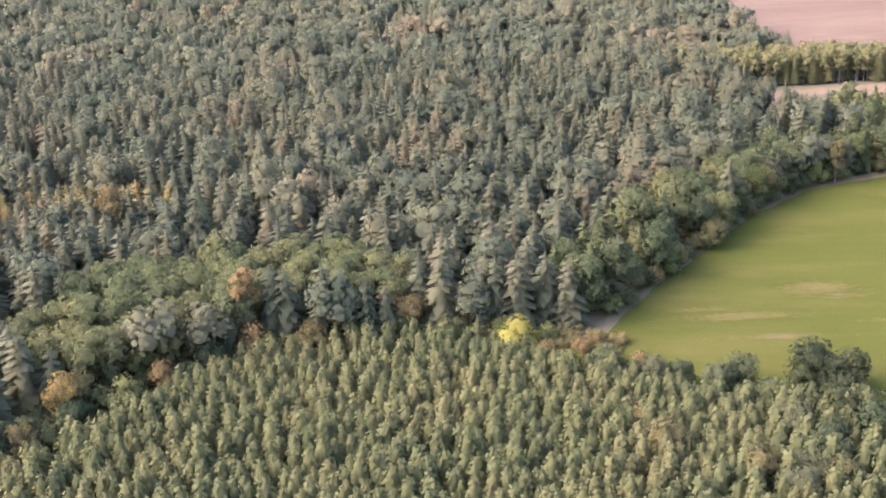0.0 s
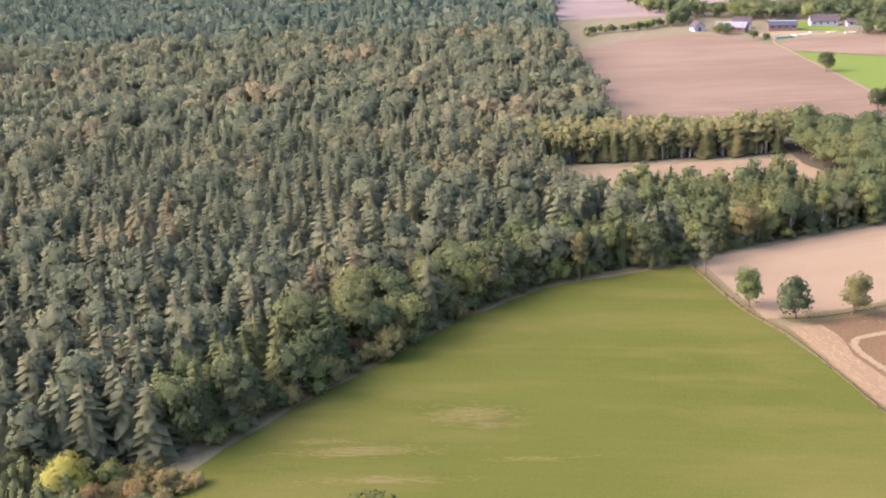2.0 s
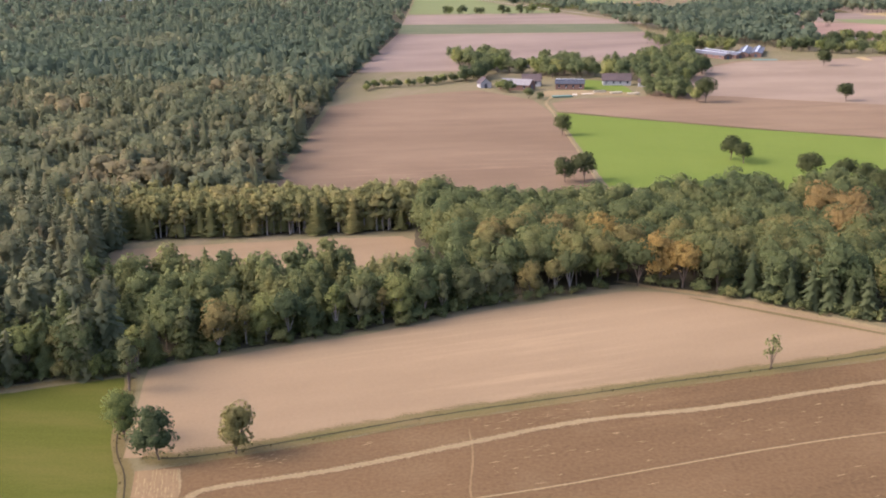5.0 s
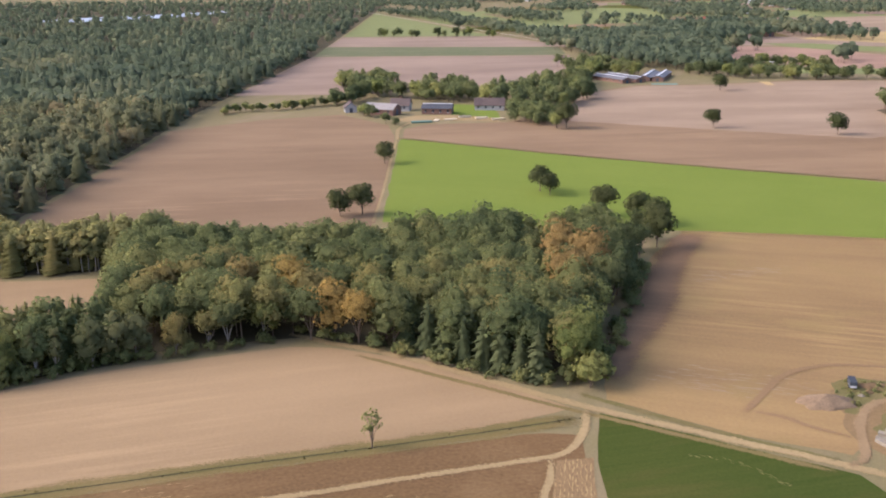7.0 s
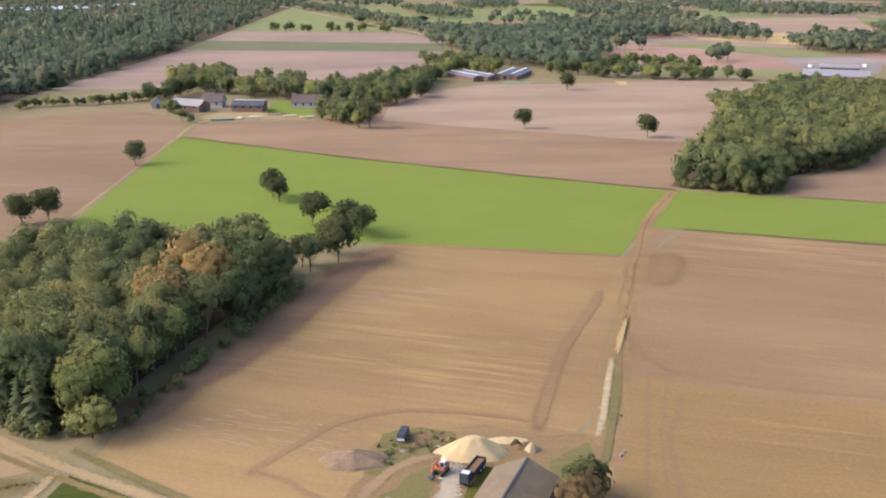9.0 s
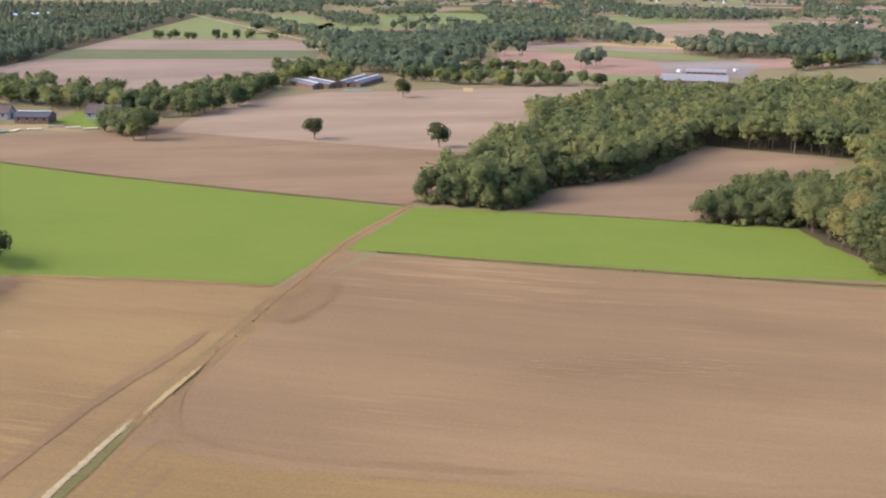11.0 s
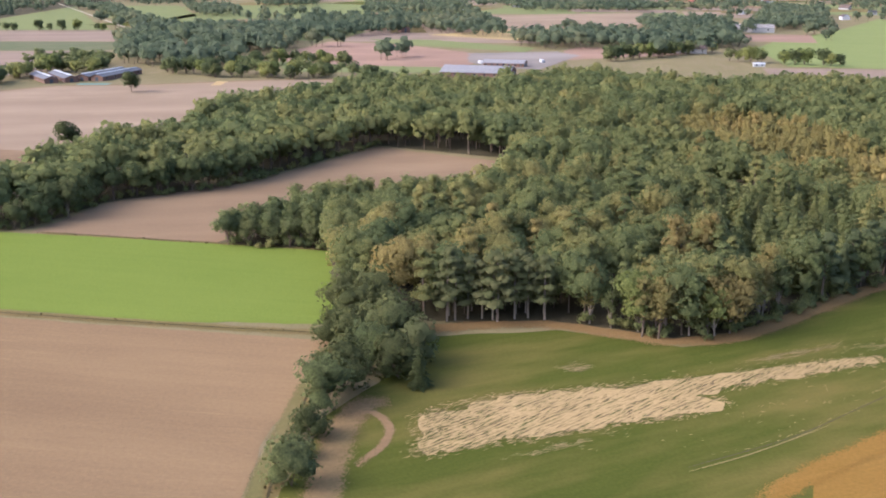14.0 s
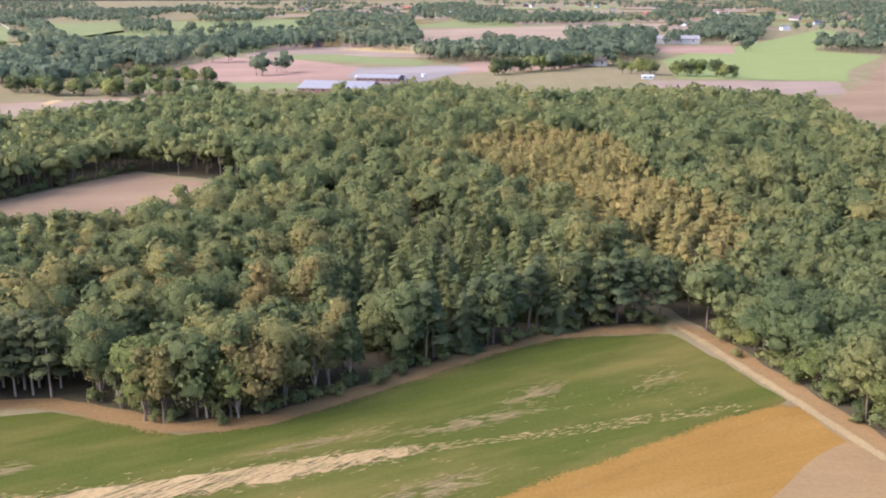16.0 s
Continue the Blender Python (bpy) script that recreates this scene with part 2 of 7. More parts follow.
M = {
    "rough_grass": grass("rough_grass", (0.106, 0.084, 0.028), (0.154, 0.112, 0.044), 10, (0.172, 0.116, 0.050)),
    "farmland": grass("farmland", (0.128, 0.107, 0.045), (0.172, 0.134, 0.068), 72, (0.185, 0.138, 0.08), 0.2),
    "meadow_a": grass("meadow_a", (0.061, 0.065, 0.0100), (0.082, 0.081, 0.0135), -6, (0.106, 0.090, 0.020), 0.2, 0.47),
    "meadow_bright": grass("meadow_bright", (0.104, 0.132, 0.021), (0.124, 0.147, 0.026), -22, None, 0.25),
    "meadow_dark": grass("meadow_dark", (0.042, 0.051, 0.0085), (0.064, 0.066, 0.0120), 18, (0.116, 0.090, 0.024), 0.28, 0.45),
    "crop_green": grass("crop_green", (0.033, 0.046, 0.0090), (0.050, 0.056, 0.0120), 14, (0.080, 0.064, 0.019), 0.35),
    # far pasture paled and greyed, with the haze of distance in its colour
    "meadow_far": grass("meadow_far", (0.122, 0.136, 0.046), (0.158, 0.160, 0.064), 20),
    "soil_pale": soil("soil_pale", (0.224, 0.152, 0.078), (0.186, 0.125, 0.063), 18, 0.2, 0.25),
    "soil_pink": soil("soil_pink", (0.186, 0.124, 0.069), (0.140, 0.091, 0.050), 5, 0.12, 0.25),
    "soil_stubble": soil("soil_stubble", (0.136, 0.082, 0.035), (0.090, 0.054, 0.024), 16, 0.55, 0.7, (0.172, 0.112, 0.050)),
    "soil_rows": soil("soil_rows", (0.215, 0.142, 0.066), (0.112, 0.070, 0.031), -78, 0.6, 0.4, None, 1.0),
    "soil_works": soil("soil_works", (0.220, 0.144, 0.059), (0.142, 0.089, 0.042), -20, 0.4, 0.3, (0.190, 0.132, 0.050)),
    "soil_east": soil("soil_east", (0.206, 0.135, 0.065), (0.142, 0.090, 0.046), -19, 0.45, 0.3),
    "soil_sandy": soil("soil_sandy", (0.204, 0.134, 0.053), (0.140, 0.088, 0.036), -19, 0.6, 0.4),
    "soil_damp": soil("soil_damp", (0.158, 0.098, 0.052), (0.122, 0.076, 0.042), -19, 0.2, 0.4),
    "soil_mark": soil("soil_mark", (0.180, 0.114, 0.055), (0.150, 0.095, 0.046), -19, 0.2, 0.4),
    "withered": plain("withered", (0.090, 0.064, 0.028), 0.95, 0.05, 0, 0.3, 1.6),
    # far soil kept bluer than the near soils as painted haze
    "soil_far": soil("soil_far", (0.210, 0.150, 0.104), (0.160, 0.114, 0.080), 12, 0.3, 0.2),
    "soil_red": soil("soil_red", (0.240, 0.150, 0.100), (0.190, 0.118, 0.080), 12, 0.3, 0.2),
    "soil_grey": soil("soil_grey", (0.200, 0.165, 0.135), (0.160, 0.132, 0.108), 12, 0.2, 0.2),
    "soil_yellow": soil("soil_yellow", (0.310, 0.225, 0.100), (0.260, 0.185, 0.080), 12, 0.3, 0.2),
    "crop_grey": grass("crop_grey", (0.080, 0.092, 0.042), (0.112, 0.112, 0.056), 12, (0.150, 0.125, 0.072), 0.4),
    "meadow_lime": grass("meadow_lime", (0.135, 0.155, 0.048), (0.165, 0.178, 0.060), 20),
    "dirt": soil("dirt", (0.242, 0.174, 0.082), (0.194, 0.136, 0.064), 0, 0.1, 0.5),
    "dark_earth": soil("dark_earth", (0.152, 0.096, 0.047), (0.130, 0.084, 0.041), 0, 0.1, 0.4),
    "earth_heap": plain("earth_heap", (0.150, 0.103, 0.060), 0.95, 0.05, 0, 0.4, 0.5, 0.5),
    "ditch_bed": soil("ditch_bed", (0.060, 0.046, 0.022), (0.040, 0.032, 0.016), 0, 0.1, 0.5),
    "forest_floor": soil("forest_floor", (0.078, 0.062, 0.034), (0.052, 0.044, 0.024), 0, 0.1, 0.5),
    "weedy": grass("weedy", (0.086, 0.080, 0.026), (0.128, 0.104, 0.040), 10, (0.172, 0.120, 0.055)),
    "dry_grass": grass("dry_grass", (0.150, 0.082, 0.017), (0.194, 0.108, 0.025), 14, (0.214, 0.128, 0.036), 0.3),
    "worn_dirt": soil("worn_dirt", (0.172, 0.112, 0.052), (0.128, 0.086, 0.038), 0, 0.2, 0.5, (0.100, 0.086, 0.026)),
    "bracken": soil("bracken", (0.190, 0.117, 0.047), (0.140, 0.088, 0.034), 0, 0.2, 0.5),
    "worn_pale": grass("worn_pale", (0.120, 0.104, 0.024), (0.142, 0.118, 0.030), -6),
    "soil_tan": soil("soil_tan", (0.228, 0.163, 0.104), (0.182, 0.127, 0.079), 5, 0.15, 0.25),
    "worn_grass": grass("worn_grass", (0.185, 0.138, 0.056), (0.235, 0.172, 0.076), -6),
    "sand": plain("sand", (0.341, 0.253, 0.121), 0.95, 0.1, 0, 0.12, 0.6, 0.4),
    "sawn_timber": plain("sawn_timber", (0.46, 0.38, 0.25), 0.8, 0.1, 0, 0.15, 1.5),
    "pale_sand": plain("pale_sand", (0.262, 0.205, 0.108), 0.95, 0.05, 0, 0.3, 0.8, 0.4),
    "straw": plain("straw", (0.290, 0.200, 0.086), 0.95, 0.05, 0, 0.3, 1.6),
    "gravel": plain("gravel", (0.262, 0.220, 0.145), 0.95, 0.1, 0, 0.2, 1.0, 0.4),
    "water": plain("water", (0.20, 0.22, 0.24), 0.35, 0.4, 0, 0.1, 0.02),
    "bark": plain("bark", (0.13, 0.095, 0.065), 0.95, 0.1, 0, 0.4, 1.5, 0.5),
    "pine_bark": plain("pine_bark", (0.215, 0.170, 0.125), 0.95, 0.1, 0, 0.35, 1.5, 0.4),
    "pale_bark": plain("pale_bark", (0.235, 0.200, 0.155), 0.9, 0.1, 0, 0.35, 1.5, 0.4),
    "pine_olive": foliage("pine_olive", [(0.0, (0.105, 0.112, 0.044)), (1.0, (0.155, 0.148, 0.060))], "random"),
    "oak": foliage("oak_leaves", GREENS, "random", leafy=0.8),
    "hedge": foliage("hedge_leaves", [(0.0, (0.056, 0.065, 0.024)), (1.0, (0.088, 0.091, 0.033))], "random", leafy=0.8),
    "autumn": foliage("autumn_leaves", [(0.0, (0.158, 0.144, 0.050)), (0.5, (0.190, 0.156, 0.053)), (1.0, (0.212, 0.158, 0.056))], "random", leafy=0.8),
    "yellow": foliage("yellow_leaves", [(0.0, (0.290, 0.268, 0.046)), (1.0, (0.320, 0.275, 0.050))], "random"),
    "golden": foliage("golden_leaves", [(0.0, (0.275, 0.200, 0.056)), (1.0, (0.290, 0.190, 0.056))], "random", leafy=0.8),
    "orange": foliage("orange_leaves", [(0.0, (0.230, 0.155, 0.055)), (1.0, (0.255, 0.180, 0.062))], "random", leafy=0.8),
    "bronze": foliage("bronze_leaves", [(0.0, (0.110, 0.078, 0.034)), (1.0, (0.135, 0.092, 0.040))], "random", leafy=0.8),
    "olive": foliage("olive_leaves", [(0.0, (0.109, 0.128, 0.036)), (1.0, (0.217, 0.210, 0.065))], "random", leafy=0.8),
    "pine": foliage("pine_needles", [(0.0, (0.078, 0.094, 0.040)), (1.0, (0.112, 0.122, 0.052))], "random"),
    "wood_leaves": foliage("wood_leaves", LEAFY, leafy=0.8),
    "larch_leaves": foliage("larch_leaves", LARCHY),
    "birch_leaves": foliage("birch_leaves", BIRCHY),
    "spruce_needles": foliage("spruce_needles", SPRUCE_HAZED, clear=0.5),
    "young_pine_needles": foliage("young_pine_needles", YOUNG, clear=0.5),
    "spruce_one": foliage("spruce_needles_one", SPRUCE_HAZED, "random", 0.5),
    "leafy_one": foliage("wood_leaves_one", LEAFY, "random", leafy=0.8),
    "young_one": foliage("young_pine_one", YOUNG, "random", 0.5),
    "birch_one": foliage("birch_one", BIRCHY, "random"),
    # bluer than the near leaves: distance haze put into the colour
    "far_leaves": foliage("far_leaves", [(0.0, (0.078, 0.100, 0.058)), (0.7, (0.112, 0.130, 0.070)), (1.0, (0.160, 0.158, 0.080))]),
    "roof_grey": ribbed("roof_grey", (0.142, 0.107, 0.062), 24, 0.5, 0.95),
    "roof_pale": ribbed("roof_pale", (0.215, 0.190, 0.165), 62, 0.6),
    "roof_stable": ribbed("roof_stable", (0.120, 0.112, 0.110), 10, 0.6),
    "roof_metal": ribbed("roof_metal", (0.205, 0.190, 0.178), 62, 0.6),
    "roof_dark": ribbed("roof_dark", (0.060, 0.060, 0.063), 10, 0.6),
    "roof_tile": ribbed("roof_tile", (0.090, 0.063, 0.051), 0, 0.5),
    "roof_red": ribbed("roof_red", (0.216, 0.078, 0.048), 0, 0.5),
    "brick": plain("brick_wall", (0.162, 0.096, 0.069), 0.9, 0.1, 0, 0.25, 1.5),
    "render_wall": plain("render_wall", (0.30, 0.285, 0.26), 0.9, 0.1, 0, 0.1, 0.8),
    "white_paint": plain("white_paint", (0.40, 0.395, 0.38), 0.6, 0.3, 0, 0.06),
    "skylight": plain("skylight", (0.500, 0.490, 0.470), 0.3, 0.5, 0, 0.05),
    "glass_dark": plain("window_glass", (0.03, 0.035, 0.04), 0.1, 0.5, 0, 0.1),
    "steel": plain("dark_steel", (0.045, 0.051, 0.060), 0.5, 0.4, 0.2, 0.2),
    "truck_blue": plain("truck_blue", (0.030, 0.034, 0.040), 0.85, 0.2, 0, 0.2),
    "digger_orange": plain("digger_orange", (0.330, 0.090, 0.021), 0.45, 0.5, 0, 0.15),
    "rubber": plain("rubber", (0.025, 0.024, 0.023), 0.85, 0.2, 0, 0.2),
    "concrete": plain("concrete", (0.185, 0.156, 0.112), 0.95, 0.1, 0, 0.2, 1.0, 0.3),
    "tarpaulin": plain("green_tarpaulin", (0.085, 0.140, 0.100), 0.8, 0.2, 0, 0.15),
}


# ---- mesh helpers
def mesh_of(name, verts, tris, mats, index=None, tone=None, smooth=False, normals=None):
    """A triangle mesh from arrays, with a material index and a tone for each face."""
    verts, tris = np.asarray(verts, np.float32), np.asarray(tris, np.int32)
    me = bpy.data.meshes.new(name)
    me.vertices.add(len(verts))
    me.vertices.foreach_set("co", verts.ravel())
    me.loops.add(tris.size)
    me.loops.foreach_set("vertex_index", tris.ravel())
    me.polygons.add(len(tris))
    me.polygons.foreach_set("loop_start", np.arange(0, tris.size, 3, dtype=np.int32))
    for m in mats:
        me.materials.append(m)
    if index is not None:
        me.polygons.foreach_set("material_index", np.asarray(index, np.int32))
    if smooth:
        me.polygons.foreach_set("use_smooth", np.ones(len(tris), bool))
    me.update(calc_edges=True)
    if tone is not None:
        me.attributes.new("tone", "FLOAT", "FACE").data.foreach_set("value", np.asarray(tone, np.float32))
    if normals is not None:
        me.normals_split_custom_set_from_vertices(np.asarray(normals, np.float32))
    return me


def part(name, bm, material, parent=None, label=""):
    me = bpy.data.meshes.new(name)
    bm.to_mesh(me)
    bm.free()
    me.materials.append(material)
    ob = new(name, me)
    ob.parent = parent
    return tagged(ob, label)


def thing(name, x, y, turn, label, category, group="", z=0.0):
    ob = new(name)
    ob.matrix_world = pose(x, y, z, 0, 0, turn)
    return tagged(ob, label, category, group)


def box(bm, x0, x1, y0, y1, z0, z1, bevel=0.0, m=None):
    out = bmesh.ops.create_cube(bm, size=1.0)["verts"]
    at = Matrix.Translation(((x0 + x1) / 2, (y0 + y1) / 2, (z0 + z1) / 2)) @ Matrix.Diagonal((x1 - x0, y1 - y0, z1 - z0, 1))
    bmesh.ops.transform(bm, matrix=(m or Matrix()) @ at, verts=out)
    if bevel:
        edges = list({e for v in out for e in v.link_edges})
        bmesh.ops.bevel(bm, geom=edges, offset=bevel, segments=2, profile=0.5, affect="EDGES")
    return bm


def block(*size, bevel=0.0, m=None):
    return box(bmesh.new(), *size, bevel=bevel, m=m)


def rod(points, radii, sides=7):
    """A tapered tube through points."""
    bm = bmesh.new()
    rings = []
    for i, (p, r) in enumerate(zip(points, radii)):
        p = Vector(p)
        ahead = Vector(points[min(i + 1, len(points) - 1)]) - Vector(points[max(i - 1, 0)])
        q = ahead.to_track_quat("Z", "Y")
        rings.append([bm.verts.new(p + q @ Vector((r * math.cos(2 * math.pi * k / sides), r * math.sin(2 * math.pi * k / sides), 0))) for k in range(sides)])
    for a, b in zip(rings, rings[1:]):
        for k in range(sides):
            bm.faces.new((a[k], a[(k + 1) % sides], b[(k + 1) % sides], b[k]))
    bm.faces.new(rings[0][::-1])
    bm.faces.new(rings[-1])
    return bm


def smooth_line(pts, step=1.2):
    """Catmull-Rom through the points."""
    p = [Vector((*q, 0)) for q in pts]
    p = [2 * p[0] - p[1]] + p + [2 * p[-1] - p[-2]]
    out = []
    for a, b, c, d in zip(p, p[1:], p[2:], p[3:]):
        n = max(2, int((c - b).length / step))
        for k in range(n):
            u = k / n
            out.append(0.5 * (2 * b + (c - a) * u + (2 * a - 5 * b + 4 * c - d) * u * u + (3 * b - a - 3 * c + d) * u ** 3))
    return out + [p[-2]]


def wobble(x, y, size, seed):
    return noise.noise(Vector((x / size, y / size, seed)))


def field(name, pts, z, material, label="", category="field", ragged=0.5, seed=1.0, step=3.0):
    """A piece of ground with an uneven outline, lying z above the sheet."""
    bm = bmesh.new()
    ring = []
    for a, b in zip(pts, pts[1:] + pts[:1]):
        n = max(1, int(math.dist(a, b) / step))
        for k in range(n):
            x, y = a[0] + (b[0] - a[0]) * k / n, a[1] + (b[1] - a[1]) * k / n
            j = ragged * (wobble(x, y, 2.5, seed) + wobble(x, y, 9.0, seed + 7))
            i = ragged * (wobble(x, y, 2.5, seed + 3) + wobble(x, y, 9.0, seed + 11))
            ring.append(bm.verts.new((x + j, y + i, z)))
    face = bm.faces.new(ring)
    face.normal_update()
    if face.normal.z < 0:
        face.normal_flip()
    bmesh.ops.triangulate(bm, faces=[face], ngon_method="EAR_CLIP")
    ob = part(name, bm, material)
    return tagged(ob, label, category, "", "structure")


def ribbon(name, pts, width, z, material, label="", category="track", seed=1.0, crown=0.0):
    """A track along a line, its width uneven; crown raises its middle."""
    line = smooth_line(pts)
    bm = bmesh.new()
    rows = []
    for i, p in enumerate(line):
        d = (line[min(i + 1, len(line) - 1)] - line[max(i - 1, 0)]).normalized()
        side = Vector((-d.y, d.x, 0))
        row = []
        for s in (-1, -0.45, 0, 0.45, 1):
            w = width * 0.62 * (1 + 0.35 * wobble(p.x + 40 * s, p.y, 4.0, seed) + 0.3 * wobble(p.x + 40 * s, p.y, 1.3, seed + 2)) * s
            row.append(bm.verts.new((p.x + side.x * w, p.y + side.y * w, z + crown * (1 - s * s))))
        rows.append(row)
    for a, b in zip(rows, rows[1:]):
        for k in range(4):
            bm.faces.new((a[k + 1], a[k], b[k], b[k + 1]))
    ob = part(name, bm, ragged_edge(material))
    ends = [min(1.0, 0.4 + 0.15 * min(i, len(line) - 1 - i)) for i in range(len(line))]
    ob.data.attributes.new("cover", "FLOAT", "POINT").data.foreach_set("value", np.outer(ends, (0.0, 0.65, 0.95, 0.65, 0.0)).ravel().astype(np.float32))
    return tagged(ob, label, category, "", "structure")


SOFT = {}


def ragged_edge(material):
    """The same ground cover, thinning out raggedly towards the edges of its ribbon."""
    if material.name not in SOFT:
        m = material.copy()
        m.name = material.name + "_ragged"
        tree = m.node_tree
        nodes, link = tree.nodes, tree.links.new
        end = next(k for k in nodes if k.type == "OUTPUT_MATERIAL")
        shader = end.inputs["Surface"].links[0].from_socket
        cover, geo, grain, spread, total, ramp, clear, both = (nodes.new("ShaderNode" + k) for k in ("Attribute", "NewGeometry", "TexNoise", "Math", "Math", "ValToRGB", "BsdfTransparent", "MixShader"))
        cover.attribute_name = "cover"
        grain.inputs["Scale"].default_value, grain.inputs["Detail"].default_value, grain.inputs["Roughness"].default_value = 3.2, 5.0, 0.75
        spread.operation, total.operation = "MULTIPLY_ADD", "ADD"
        spread.inputs[1].default_value, spread.inputs[2].default_value = 2.6, -0.8
        for k, (at, v) in zip(ramp.color_ramp.elements, ((0.895, 0.0), (0.905, 1.0))):
            k.position, k.color = at, (v, v, v, 1)
        link(geo.outputs["Position"], grain.inputs["Vector"])
        link(cover.outputs["Fac"], total.inputs[0])
        link(grain.outputs["Fac"], spread.inputs[0])
        link(spread.outputs[0], total.inputs[1])
        link(total.outputs[0], ramp.inputs[0])
        link(ramp.outputs[0], both.inputs[0])
        link(clear.outputs[0], both.inputs[1])
        link(shader, both.inputs[2])
        link(both.outputs[0], end.inputs["Surface"])
        SOFT[material.name] = m
    return SOFT[material.name]


def inside(poly, x, y):
    hit = np.zeros(len(x), bool)
    for (ax, ay), (bx, by) in zip(poly, poly[1:] + poly[:1]):
        cross = ((ay > y) != (by > y)) & (x < (bx - ax) * (y - ay) / ((by - ay) or 1e-9) + ax)
        hit ^= cross
    return hit


def fill(poly, spacing, rng, jitter=0.32, without=()):
    """Places over an area, on a shaken hexagonal lattice."""
    p = np.array(poly, float)
    (x0, y0), (x1, y1) = p.min(0), p.max(0)
    gx, gy = np.meshgrid(np.arange(x0, x1, spacing), np.arange(y0, y1, spacing * 0.87))
    gx = gx + (np.arange(gx.shape[0]) % 2)[:, None] * spacing / 2
    gx, gy = gx.ravel(), gy.ravel()
    gx = gx + rng.normal(0, jitter * spacing, len(gx))
    gy = gy + rng.normal(0, jitter * spacing, len(gy))
    keep = inside(poly, gx, gy)
    for hole in without:
        keep &= ~inside(hole, gx, gy)
    return np.c_[gx, gy][keep]


def along(pts, spacing, rng, off=0.6):
    line = smooth_line(pts, 0.5)
    out, run = [], 0.0
    for a, b in zip(line, line[1:]):
        run += (b - a).length
        if run >= spacing:
            run = -spacing * 0.35 * rng.random()
            out.append((b.x + rng.normal(0, off), b.y + rng.normal(0, off)))
    return out


# ---- trees as arrays: verts, triangles, and for each face 0 crown or 1 wood
def ico(level):
    bm = bmesh.new()
    bmesh.ops.create_icosphere(bm, subdivisions=level, radius=1.0)
    v = np.array([q.co[:] for q in bm.verts])
    f = np.array([[q.index for q in t.verts] for t in bm.faces])
    bm.free()
    return v, f


ICO = {1: ico(1), 2: ico(2)}


def unit(v):
    return v / (np.linalg.norm(v, axis=1)[:, None] + 1e-9)


def stack(pieces):
    vs, fs, ks, ns, n = [], [], [], [], 0
    for v, f, k, normal in pieces:
        vs.append(v)
        fs.append(np.asarray(f) + n)
        ks.append(np.full(len(f), k))
        ns.append(unit(normal))
        n += len(v)
    return np.concatenate(vs), np.concatenate(fs), np.concatenate(ks), np.concatenate(ns)


def stem(points, radii, sides):
    v, f, n = [], [], []
    for (x, y, z), r in zip(points, radii):
        for k in range(sides):
            a = 2 * math.pi * k / sides
            v.append((x + r * math.cos(a), y + r * math.sin(a), z))
            n.append((math.cos(a), math.sin(a), 0.0))
    for i in range(len(points) - 1):
        for k in range(sides):
            a, b = i * sides + k, i * sides + (k + 1) % sides
            f += [(a, b, b + sides), (a, b + sides, a + sides)]
    return np.array(v), np.array(f), 1, np.array(n)


def leaves(centre, normal, size, rng, soft):
    """Leaf clumps: bent kites that face about along the normals, rounded into the crown by the soft normals."""
    n = len(centre)
    normal = unit(normal)
    u = unit(np.cross(normal, rng.normal(size=(n, 3))))
    w = np.cross(normal, u)
    s = (size * rng.uniform(0.6, 1.35, n))[:, None]
    bend = normal * s * rng.uniform(-0.1, 0.45, n)[:, None]
    v = np.stack([centre - u * s - bend, centre + w * s * 0.75, centre + u * s - bend, centre - w * s * 0.75], 1).reshape(-1, 3)
    k = np.arange(n)[:, None] * 4
    return v, np.concatenate([k + [0, 3, 1], k + [1, 3, 2]]), 0, np.repeat(unit(soft) + 0.35 * normal, 4, 0)


